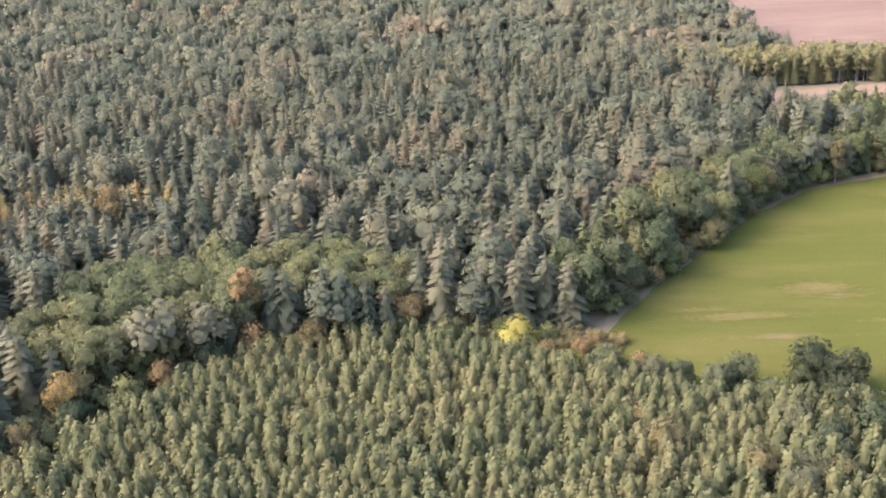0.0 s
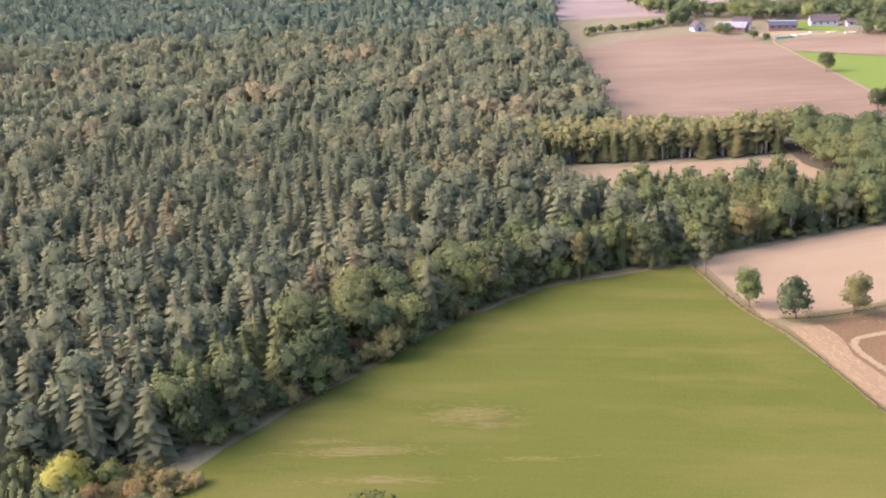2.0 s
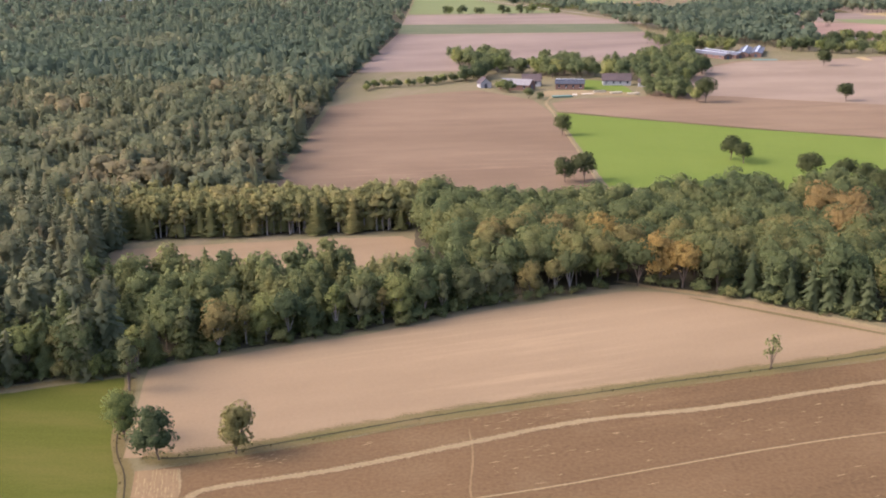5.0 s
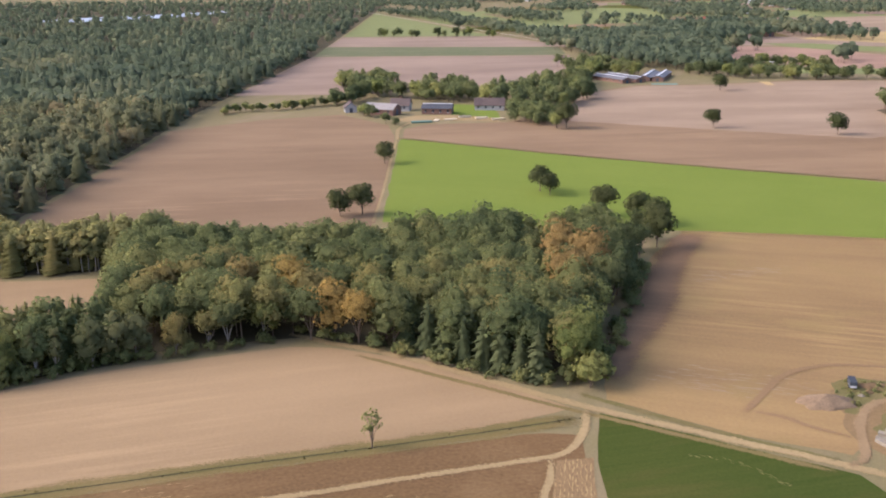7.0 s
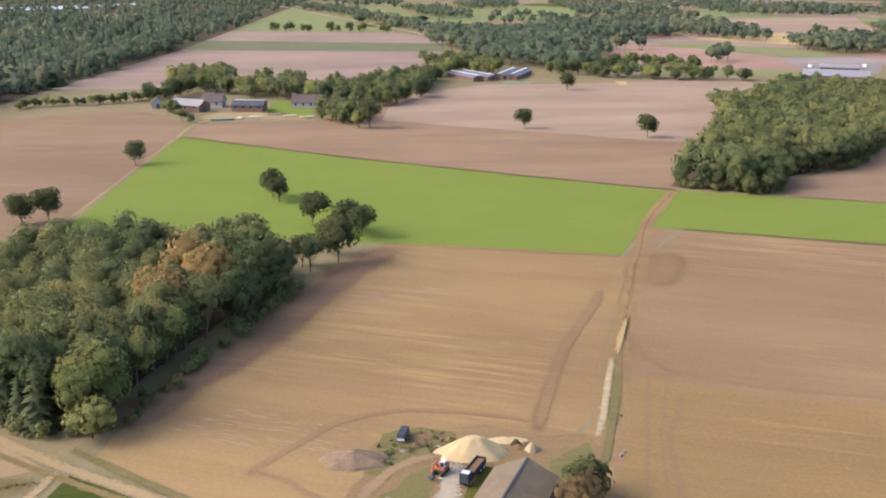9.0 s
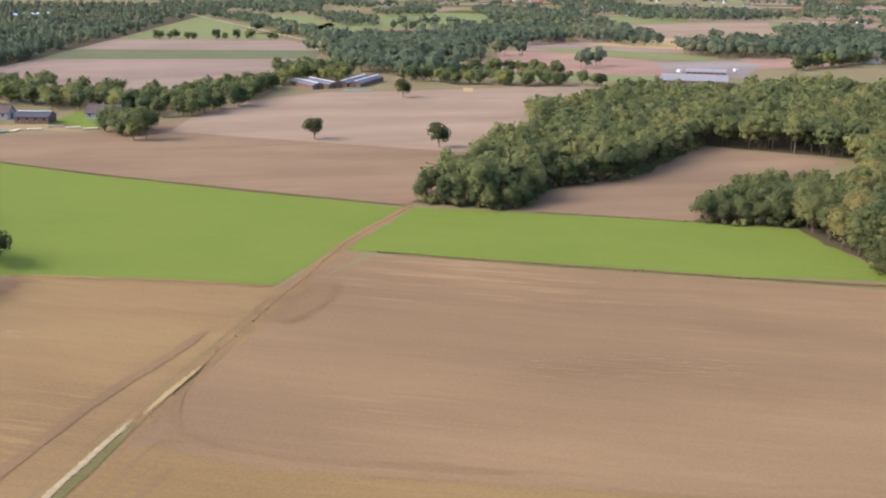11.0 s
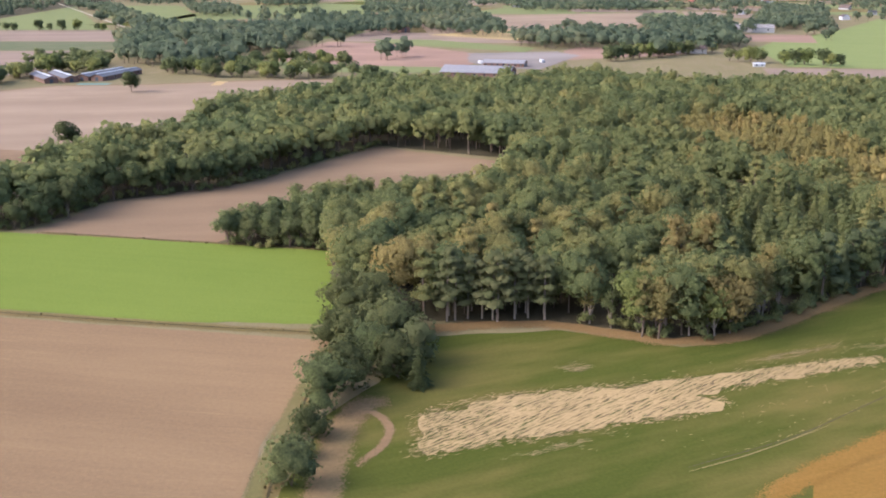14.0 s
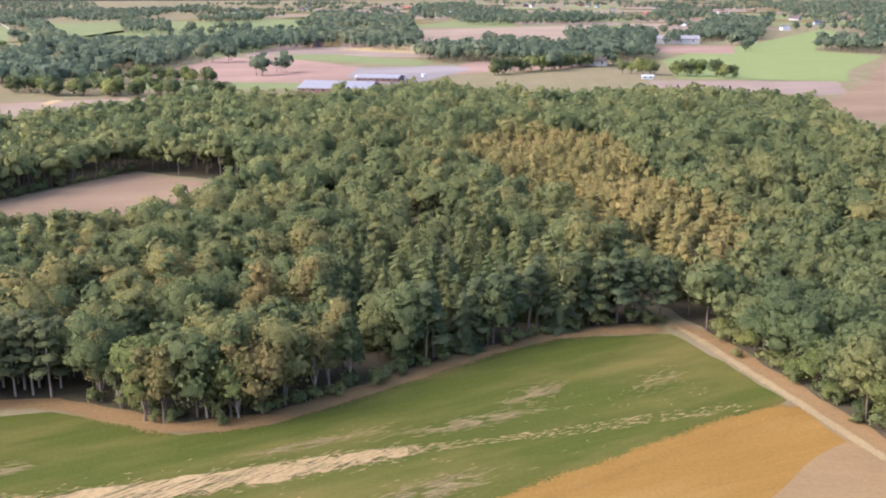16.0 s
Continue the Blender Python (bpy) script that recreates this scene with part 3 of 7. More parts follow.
def broadleaf(seed, h, r, lobes, count, size, clear=0.24, level=1, flat=1.0, sides=5, core=True, shaken=0.38):
    """Trunk with limbs under a crown of overlapping leafy masses."""
    rng = np.random.default_rng(seed)
    mid, half = h * (1 + clear) / 2, h * (1 - clear) / 2
    bits = []
    lean = rng.normal(0, 0.25, 2)
    bits.append(stem([(0, 0, -0.3), (lean[0] * 0.3, lean[1] * 0.3, h * clear), (lean[0], lean[1], mid + half * 0.3)], [0.021 * h, 0.015 * h, 0.006 * h], sides))
    cs, rs = [], []
    for i in range(lobes):
        a, el = 2.4 * i + rng.normal(0, 0.4), rng.uniform(-0.75, 1.0)
        out = 0.60 * math.sqrt(max(0.05, 1 - abs(el) ** 2.2))
        cs.append((lean[0] + r * out * math.cos(a), lean[1] + r * out * math.sin(a), mid + half * 0.62 * el * flat))
        rs.append(r * rng.uniform(0.34, 0.64))
    cs.append((lean[0], lean[1], mid + half * 0.1))
    rs.append(min(r, half) * 0.72)
    cs, rs = np.array(cs), np.array(rs)
    heart = np.array((lean[0], lean[1], mid - half * 0.35))
    if sides > 4:
        for c in cs[: min(5, lobes)]:
            base = np.array((lean[0] * 0.4, lean[1] * 0.4, h * clear * rng.uniform(0.85, 1.3)))
            bits.append(stem([base, (base + c) / 2 + (0, 0, 0.2), c], [0.011 * h, 0.008 * h, 0.004 * h], 3))
    iv, jf = ICO[level]
    for c, q in zip(cs, rs) if core else ():
        v = iv * (q * rng.uniform(0.5, 0.86, len(iv)))[:, None]
        v[:, 2] *= 0.85
        bits.append((v + c, jf, 0, 0.7 * iv + 0.5 * unit(v + c - heart) + (0, 0, 0.75)))
    pick = rng.choice(len(cs), count * 2, p=rs ** 2 / (rs ** 2).sum())
    d = rng.normal(size=(count * 2, 3))
    d[:, 2] += 0.35
    d = unit(d)
    p = cs[pick] + d * (rs[pick] * rng.uniform(0.84, 1.14, count * 2))[:, None] * (1, 1, 0.9)
    buried = (np.linalg.norm(p[:, None] - cs[None], axis=2) < rs[None] * 0.84).any(1)
    keep = np.flatnonzero(~buried)[:count]
    bits.append(leaves(p[keep], d[keep] + rng.normal(0, shaken, (len(keep), 3)), size, rng, 0.7 * d[keep] + 0.5 * unit(p[keep] - heart) + (0, 0, 0.75)))
    return stack(bits)


def conifer(seed, h, r, count, clear=0.04, power=0.75, droop=0.35, wide=0.3):
    """A straight stem and many single branches in whorls, each a bent spray that droops (or turns up) to its tip."""
    rng = np.random.default_rng(seed)
    bits = [stem([(0, 0, -0.3), (0, 0, h * 0.9)], [0.014 * h, 0.004 * h], 3)]
    k = np.arange(7)
    q = r * 0.5 * rng.uniform(0.7, 1.3, 7)
    core = np.c_[q * np.cos(k * 0.9), q * np.sin(k * 0.9), h * (clear + rng.uniform(0.0, 0.12, 7))]
    bits.append((np.concatenate([core, [(0, 0, h * 0.96)]]), np.c_[k, (k + 1) % 7, np.full(7, 7)], 0, np.concatenate([core * (1, 1, 0) / r + (0, 0, 0.35), [(0, 0, 1)]])))
    tiers = max(3, round(count / 7))
    u = (np.arange(count) + rng.uniform(0, 1, count)) / count
    u = 0.55 * u + 0.45 * np.floor(u * tiers) / tiers
    u = 1 - (1 - u) ** 0.72
    a = np.arange(count) * 2.399 + rng.normal(0, 0.35, count)
    length = (r * (1 - u) ** power * rng.uniform(0.74, 1.2, count) + 0.035 * h)[:, None]
    z = (h * (clear + (0.95 - clear) * u) + rng.normal(0, 0.01 * h, count))[:, None]
    out = np.c_[np.cos(a), np.sin(a), np.zeros(count)]
    side = np.c_[-np.sin(a), np.cos(a), np.zeros(count)]
    up = np.array((0, 0, 1.0))
    w = length * wide * rng.uniform(0.8, 1.25, count)[:, None] + 0.03 * r
    root = up * (z + 0.25 * length * abs(droop)) - out * 0.05 * length
    mid = out * length * 0.55 + up * (z + 0.02 * length)
    tip = out * length + up * (z - droop * length)
    v = np.stack([root, mid - side * w - up * w * 0.35, tip, mid + side * w - up * w * 0.35], 1).reshape(-1, 3)
    k = np.arange(count)[:, None] * 4
    n = np.repeat(out * 0.6 + up * 0.95, 4, 0)
    n[1::4] -= side * 0.35
    n[3::4] += side * 0.35
    bits.append((v, np.concatenate([k + [0, 1, 2], k + [0, 2, 3]]), 0, n))
    return stack(bits)


def tufted(seed, h, r, count, size, power=0.62):
    """A young pine: a full, rounded cone of upturned needle tufts."""
    rng = np.random.default_rng(seed)
    bits = [stem([(0, 0, -0.3), (0, 0, h * 0.85)], [0.02 * h, 0.005 * h], 3)]
    k = np.arange(7)
    ring = np.c_[np.cos(k * 0.898), np.sin(k * 0.898), np.zeros(7)]
    levels = (0.06, 0.30, 0.62)
    core = np.concatenate([ring * r * 0.74 * (1 - q) ** power * rng.uniform(0.85, 1.15, (7, 1)) + (0, 0, h * q) for q in levels] + [[(0, 0, h * 0.93)]])
    faces = [(7 * j + i, 7 * j + (i + 1) % 7, 7 * j + 7 + (i + 1) % 7) for j in (0, 1) for i in range(7)] + [(7 * j + i, 7 * j + 7 + (i + 1) % 7, 7 * j + 7 + i) for j in (0, 1) for i in range(7)] + [(14 + i, 14 + (i + 1) % 7, 21) for i in range(7)]
    bits.append((core, np.array(faces), 0, np.concatenate([np.tile(ring + (0, 0, 0.5), (3, 1)), [(0, 0, 1)]])))
    u = 1 - (1 - (np.arange(count) + rng.uniform(0, 1, count)) / count) ** 0.66
    a = np.arange(count) * 2.399 + rng.normal(0, 0.3, count)
    rad = r * (1 - u) ** power * (1 + 0.16 * np.sin(3 * a + rng.uniform(0, 6)) + rng.normal(0, 0.08, count))
    p = np.c_[rad * np.cos(a), rad * np.sin(a), h * (0.05 + 0.93 * u)]
    d = np.c_[np.cos(a), np.sin(a), 0.35 + 0.9 * u]
    v, f, k, n = leaves(p, d + rng.normal(0, 0.35, (count, 3)), size, rng, d + (0, 0, 0.5))
    v[:, 2] += 0.35 * size * np.tile([0, 1, 0, 0], count)
    bits.append((v, f, k, n))
    return stack(bits)


def tall_pine(seed, h, r, count):
    """Old pine: a bare stem with plates of needles near the top."""
    rng = np.random.default_rng(seed)
    bits = [stem([(0, 0, -0.3), (0.1, 0.1, h * 0.5), (0.15, 0, h * 0.95)], [0.018 * h, 0.013 * h, 0.004 * h], 5)]
    cs, rs = [], []
    for i in range(12):
        u = i / 11
        a = 2.4 * i + rng.normal(0, 0.5)
        out = r * (0.62 - 0.5 * u) * rng.uniform(0.7, 1.2)
        cs.append((out * math.cos(a), out * math.sin(a), h * (0.30 + 0.64 * u)))
        rs.append(r * rng.uniform(0.42, 0.62) * (1 - 0.3 * u))
        bits.append(stem([(0.1, 0.05, cs[-1][2] - 0.5), cs[-1]], [0.05, 0.03], 3))
    cs, rs = np.array(cs), np.array(rs)
    iv, jf = ICO[1]
    for c, q in zip(cs, rs):
        bits.append((iv * (q * 0.8, q * 0.8, q * 0.38) * rng.uniform(0.8, 1.1, (len(iv), 1)) + c, jf, 0, 0.7 * iv + (0, 0, 0.7)))
    pick = rng.integers(0, len(cs), count)
    d = rng.normal(size=(count, 3))
    d[:, 2] += 0.5
    d = unit(d)
    p = cs[pick] + d * rs[pick][:, None] * (1, 1, 0.5)
    bits.append(leaves(p, d + (0, 0, 0.4) + rng.normal(0, 0.3, d.shape), 0.29, rng, 0.7 * d + unit(cs[pick] - (0, 0, h * 0.5)) * 0.4 + (0, 0, 0.6)))
    return stack(bits)


PROTO = {
    "oak": [broadleaf(10 + i, 10.5, 3.6, 13, 640, 0.31, 0.10, 1) for i in range(5)],
    "solitary": [broadleaf(30 + i, 9.0, 3.7, 14, 900, 0.30, 0.15, 1, 0.9, shaken=0.6) for i in range(4)],
    "garden": [broadleaf(40 + i, 9.0, 4.3, 9, 180, 0.62, 0.03, 1) for i in range(4)],
    "bush": [broadleaf(50 + i, 4.5, 2.6, 10, 540, 0.205, 0.02, 1) for i in range(4)],
    "birch": [broadleaf(70 + i, 11.0, 1.9, 12, 380, 0.26, 0.10, 1) for i in range(4)],
    "canopy": [broadleaf(90 + i, 11.0, 3.5, 8, 250, 0.46, 0.06, 1, 1.0, 3) for i in range(6)],
    "canopy_near": [broadleaf(100 + i, 11.0, 3.5, 11, 560, 0.32, 0.05, 1, 1.0, 3) for i in range(6)],
    "canopy_mid": [broadleaf(310 + i, 11.0, 3.5, 5, 150, 0.50, 0.08, 1, 1.0, 3) for i in range(6)],
    "canopy_far": [broadleaf(110 + i, 10.8, 3.9, 4, 46, 0.80, 0.12, 1, 1.0, 3) for i in range(6)],
    "sapling": [broadleaf(120 + i, 7.0, 1.3, 10, 170, 0.2, 0.08, 1, core=False) for i in range(2)],
    "slim": [broadleaf(130 + i, 10.5, 1.7, 7, 130, 0.38, 0.14, 1, 1.0, 4) for i in range(5)],
    "far_tree": [broadleaf(150 + i, 9.0, 4.6, 0, 11, 1.6, 0.05, 1, 1.0, 3) for i in range(6)],
    "spruce": [conifer(170 + i, 11.0, 3.2, 98, 0.03, 0.70, 0.26, 0.23) for i in range(9)],
    "spruce_mid": [conifer(190 + i, 10.4, 3.7, 34, 0.04, 0.68, 0.28, 0.36) for i in range(8)],
    "spruce_far": [conifer(210 + i, 11.0, 4.4, 9, 0.05, 0.6, 0.3, 0.6) for i in range(5)],
    "young_pine": [tufted(230 + i, 4.6, 1.5, 80, 0.285) for i in range(10)],
    "larch": [conifer(250 + i, 9.4, 2.6, 64, 0.06, 0.55, 0.05, 0.30) for i in range(6)],
    "scrub": [broadleaf(290 + i, 3.0, 1.9, 4, 75, 0.30, 0.0, 1, 1.0, 3) for i in range(5)],
    "pine": [tall_pine(270 + i, 11.0, 3.0, 340) for i in range(5)],
}


def woodland(name, kinds, places, crown, wood, rng, label, scale=(0.8, 1.2), tones=(0.0, 1.0), patchy=30.0, ones=None):
    """Many trees in one mesh: stuff. ones: name, label, count and leaves of the southernmost trees, which are things."""
    if ones:
        places = sorted((tuple(p) for p in places), key=lambda p: p[1])
        for x, y in places[: ones[2]]:
            k = kinds[rng.integers(len(kinds))]
            tree(ones[0], k, int(rng.integers(60)), M[ones[3]], wood, x, y, rng.uniform(*scale), rng.uniform(0, 360), ones[1], name.replace("_", " ") + " front trees")
        places = places[ones[2] :]
    vs, fs, ks, ts, ns, n = [], [], [], [], [], 0
    for x, y in places:
        group = PROTO[kinds[rng.integers(len(kinds))]]
        v, f, k, nv = group[rng.integers(len(group))]
        a, s = rng.uniform(0, 2 * math.pi), rng.uniform(*scale)
        s *= 1 + 0.12 * wobble(x, y, 22.0, 5.0)
        ca, sa = math.cos(a), math.sin(a)
        ns.append(np.c_[nv[:, 0] * ca - nv[:, 1] * sa, nv[:, 0] * sa + nv[:, 1] * ca, nv[:, 2]].astype(np.float32))
        ca, sa = ca * s, sa * s
        vs.append(np.c_[x + v[:, 0] * ca - v[:, 1] * sa, y + v[:, 0] * sa + v[:, 1] * ca, v[:, 2] * s * rng.uniform(0.92, 1.08)].astype(np.float32))
        fs.append(f + n)
        ks.append(k)
        u = 0.5 + 0.8 * wobble(x, y, patchy, 2.0) + rng.normal(0, 0.18)
        ts.append(np.full(len(f), tones[0] + (tones[1] - tones[0]) * min(1.0, max(0.0, u))))
        n += len(v)
    me = mesh_of(name, np.concatenate(vs), np.concatenate(fs), [crown, wood], np.concatenate(ks), np.concatenate(ts), normals=np.concatenate(ns))
    return tagged(new(name, me), label, "woodland", "", "stuff")


SHARED = {}


def tree(name, kind, i, crown, wood, x, y, s, turn, label, group="", category="tree"):
    """One tree: trunk and crown under an Empty at its base."""
    group_of = PROTO[kind]
    i = i % len(group_of)
    root = thing(name, x, y, turn, label, category, group)
    for word, k, m in (("trunk", 1, wood), ("crown", 0, crown)):
        key = (kind, i, word, m.name)
        if key not in SHARED:
            v, f, of, nv = group_of[i]
            f = f[of == k]
            used, flat = np.unique(f, return_inverse=True)
            SHARED[key] = mesh_of(word, v[used], flat.reshape(-1, 3), [m], normals=nv[used])
        ob = new(word, SHARED[key])
        ob.parent, ob.scale = root, (s, s, s)
    return root


def tree_row(name, kinds, crowns, wood, places, label, group, rng, scale=(0.85, 1.15)):
    for x, y in places:
        c = crowns[rng.integers(len(crowns))]
        tree(name, kinds[rng.integers(len(kinds))], int(rng.integers(100)), M[c], M[wood], x, y, rng.uniform(*scale), rng.uniform(0, 360), label, group)


def tufts(name, places, size, material, rng, label, height=0.5):
    """Clumps of grass or low growth, a few blades each: stuff."""
    p = np.asarray(places, float)
    n = len(p)
    vs, fs = [], []
    for k in range(4):
        a = rng.uniform(0, 6.28, n)
        q = size * rng.uniform(0.5, 1.3, n)
        hgt = height * rng.uniform(0.5, 1.3, n)
        dx, dy = np.cos(a) * q, np.sin(a) * q
        b = p + rng.normal(0, size * 0.5, (n, 2))
        quad = np.stack([np.c_[b[:, 0] - dx, b[:, 1] - dy, np.zeros(n)], np.c_[b[:, 0] + dx, b[:, 1] + dy, np.zeros(n)], np.c_[b[:, 0] + dy * 0.4, b[:, 1] - dx * 0.4, hgt]], 1)
        vs.append(quad.reshape(-1, 3))
        fs.append(np.arange(n * 3).reshape(-1, 3) + k * n * 3)
    tone = np.tile(rng.random(n), 4)
    me = mesh_of(name, np.concatenate(vs), np.concatenate(fs), [material], None, tone, normals=np.tile((0.0, 0.0, 1.0), (n * 12, 1)))
    return tagged(new(name, me), label, "grass", "", "stuff")


# ---- the land: one sheet to the horizon, then fields, tracks and floors of the woods
R = np.random.default_rng(4)
bm = bmesh.new()
bmesh.ops.create_grid(bm, x_segments=24, y_segments=24, size=7000)
tagged(part("ground", bm, M["farmland"]), "flat rough grassland reaching the horizon", "ground", "", "structure")

FIELD_A = [(18, 150), (34, 176), (44, 188), (61, 211), (78, 226), (96, 233), (110, 237), (115, 212), (120, 199), (126, 174), (133, 120), (136, 60), (100, 60), (90, 122), (66, 128), (33, 138)]
field("field_green", FIELD_A, 0.04, M["meadow_a"], "olive green mown meadow beside the conifer wood", ragged=0.5)
field("field_pale", [(113, 240.5), (137, 251), (150, 256), (178, 270), (206, 280), (214, 279), (226, 274), (246, 259), (256, 250), (240, 242), (222, 237), (203, 232), (164, 221), (132, 208.5), (118.5, 207)], 0.04, M["soil_pale"], "pale bare harrowed sandy field", ragged=0.4)
field("field_stubble", [(122, 203), (132, 206), (164, 217), (203, 229), (222, 234), (250, 241), (256, 240), (253, 200), (250, 110), (246, 40), (140, 40), (136, 110)], 0.04, M["soil_stubble"], "brown stubble field with wheel tracks", ragged=0.4)
field("headland_rows", [(121.4, 203.2), (127.8, 203.8), (129.2, 196), (129, 190.5), (131.6, 180), (134.2, 169), (139, 148), (132, 148), (127.4, 170), (124.4, 186)], 0.07, M["soil_rows"], "stubble headland in pale rows", "field", ragged=0.3)
field("headland_rows_east", [(251, 231.6), (256.6, 232.2), (254.8, 218), (250, 190), (244.2, 190), (248.8, 219)], 0.07, M["soil_rows"], "stubble headland in pale rows", "field", ragged=0.3)
field("field_dark_green", [(260, 248), (278, 236), (293, 226), (300, 200), (290, 150), (280, 60), (252, 60), (255, 150), (257, 231)], 0.05, M["crop_green"], "dark green leafy crop beside the lane", ragged=0.3)
field("field_strip", [(84, 318), (104, 321), (129, 325), (156, 327), (164, 318), (166, 296), (150, 291), (120, 288), (86, 286)], 0.04, M["soil_pale"], "narrow pale bare strip between two woods", ragged=0.6)
field("field_pink", [(114, 352), (160, 350), (217, 344), (217, 383), (217.5, 462), (217.5, 540), (213, 574), (188, 611), (152, 596), (115, 560)], 0.04, M["soil_pink"], "reddish brown bare ploughed field", ragged=0.6)
field("field_bright", [(220, 531), (285, 486), (342, 452), (389, 426), (358, 354), (331, 360), (301, 366), (270, 372), (219, 380)], 0.05, M["meadow_bright"], "bright green grass field with scattered trees", ragged=0.6)
field("field_upper", [(221, 536), (285, 490), (343, 456), (391, 430), (410, 470), (448, 540), (468, 605), (500, 640), (530, 752), (470, 755), (405, 735), (362, 735), (318, 690), (300, 620), (270, 580), (232, 574), (221, 560)], 0.04, M["soil_pink"], "large reddish brown bare field", ragged=0.6)
field("field_upper_pale", [(300, 580), (360, 548), (417, 519), (437, 530), (448, 541), (468, 605), (500, 640), (528, 748), (470, 751), (405, 731), (364, 731), (320, 688), (303, 620)], 0.055, M["soil_tan"], "paler tan end of the large bare field", ragged=0.8)
field("field_works", [(301, 364), (331, 358), (361, 352), (353, 331), (345, 305), (338, 283), (332, 261), (324, 254), (311, 252.5), (303, 246), (298, 236), (294.5, 232), (279, 240), (262, 253), (264, 268), (274, 296), (288, 341)], 0.04, M["soil_works"], "bare sandy field scored by diggers and wheels", ragged=0.5)
field("field_east", [(380, 376), (420, 361), (460, 347), (486, 338), (483, 326), (477, 307), (473, 286), (475, 268), (470, 190), (450, 90), (340, 60), (300, 90), (312, 160), (322, 190), (328.5, 230), (335.5, 257), (342.5, 284), (350, 306), (358, 333), (366, 357)], 0.04, M["soil_east"], "wide brown harrowed field", ragged=0.5)
field("field_east_sandy", [(337.6, 262), (341.5, 276), (346, 279), (352, 277), (362, 272.4), (380, 268), (400, 263.6), (430, 257), (472, 247), (469, 190), (450, 92), (340, 62), (301, 92), (313, 160), (323, 190), (329.5, 230), (334, 247)], 0.046, M["soil_sandy"], "dry sandy part of the harrowed field", ragged=1.0)
field("field_bright_east", [(372, 381), (391.5, 426), (424, 416), (464, 402), (494, 391), (489, 372), (491, 345), (460, 351), (420, 365)], 0.05, M["meadow_bright"], "bright green grass field below the wood", ragged=0.5)
field("field_inner", [(422, 418), (432, 443), (449, 474), (468, 467), (510, 525), (548, 491), (537, 478), (500, 440), (465, 403)], 0.04, M["soil_pink"], "brown bare field enclosed by woods", ragged=0.6)
MEADOW = [(484, 309), (492, 320), (502, 338), (523, 338), (541, 328), (552, 329), (570, 340), (588, 351), (598, 355), (616, 354), (619, 340), (621, 325), (610, 319), (597, 313), (606, 304), (590, 284), (570, 200), (520, 150), (480, 160), (484, 255), (476, 275), (478, 290)]
field("field_meadow", MEADOW, 0.05, M["meadow_dark"], "dark green crop with bleached pale patches", ragged=0.5)
DRY = [(540, 285), (552, 291), (565, 298), (580, 305), (593, 311), (609, 318.5), (621.5, 323), (622, 312), (616, 308.5), (606, 300), (596, 285), (560, 262), (530, 262)]
field("field_dry_grass", DRY, 0.06, M["dry_grass"], "golden orange tall dry grass", ragged=0.5)
ribbon("dry_grass_fringe", [(531, 279), (540, 285), (552, 291), (565, 298), (580, 305), (593, 311), (609, 318.5), (621.5, 323)], 4.0, 0.075, M["dry_grass"], "thin outer edge of the dry grass", "verge", 19.0)
field("field_tan", [(602, 300), (612, 312), (622, 316), (625, 300), (632, 270), (600, 270)], 0.05, M["soil_works"], "pale bare field corner by the path", ragged=0.4)
ribbon("dirt_patch", [(493, 313), (489.4, 312.4), (486.4, 307), (484.6, 299), (483, 290), (482.2, 281), (482.4, 272)], 5.0, 0.07, M["worn_dirt"], "bare worn dirt under the hedge", "dirt", 31.0)
ribbon("grass_strip_hedge", [(485, 335), (482, 322), (479.6, 312), (477.4, 302), (475.4, 291.4), (474.6, 283), (475, 276), (476.4, 266)], 2.4, 0.078, M["weedy"], "olive grass strip between field and hedge", "verge", 33.0)

field("headland_works", [(318, 226), (324, 252), (332, 260), (338, 282), (345, 304), (353, 330), (361, 353), (368, 359), (359, 333), (351, 306), (343.5, 284), (336.5, 257), (329.5, 230), (324, 205), (312, 205)], 0.032, M["soil_works"], "bare worn ground along the dug ditch", "field", ragged=0.4)
field("headland_ditch", [(389.5, 427.5), (392, 425), (373, 381), (376, 376), (366, 356), (358.5, 351)], 0.045, M["soil_east"], "bare brown headland between two green fields", "field", ragged=0.4)

field("pale_patch", [(441, 728), (446, 727), (449, 748), (443, 750)], 0.07, M["straw"], "pale heap floor at the end of the tan field", "field", ragged=0.5)
field("green_sheet", [(372, 737), (388, 735), (389, 744), (373, 745)], 0.10, M["tarpaulin"], "green sheeting in front of the stables", "yard", ragged=0.4)

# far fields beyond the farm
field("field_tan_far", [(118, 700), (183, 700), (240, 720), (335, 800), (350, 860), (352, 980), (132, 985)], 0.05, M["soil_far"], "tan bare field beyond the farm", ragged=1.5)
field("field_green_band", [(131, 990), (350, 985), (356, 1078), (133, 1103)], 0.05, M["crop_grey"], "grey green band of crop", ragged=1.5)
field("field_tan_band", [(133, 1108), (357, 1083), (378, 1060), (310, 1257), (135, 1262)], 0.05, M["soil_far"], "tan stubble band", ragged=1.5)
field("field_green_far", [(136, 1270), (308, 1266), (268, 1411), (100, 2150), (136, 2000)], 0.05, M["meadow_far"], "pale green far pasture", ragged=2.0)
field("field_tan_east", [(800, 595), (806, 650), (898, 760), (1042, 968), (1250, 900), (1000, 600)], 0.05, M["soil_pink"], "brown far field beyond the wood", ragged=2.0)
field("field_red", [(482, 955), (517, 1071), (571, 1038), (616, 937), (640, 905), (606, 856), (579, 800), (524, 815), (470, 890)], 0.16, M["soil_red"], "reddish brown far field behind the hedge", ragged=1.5)
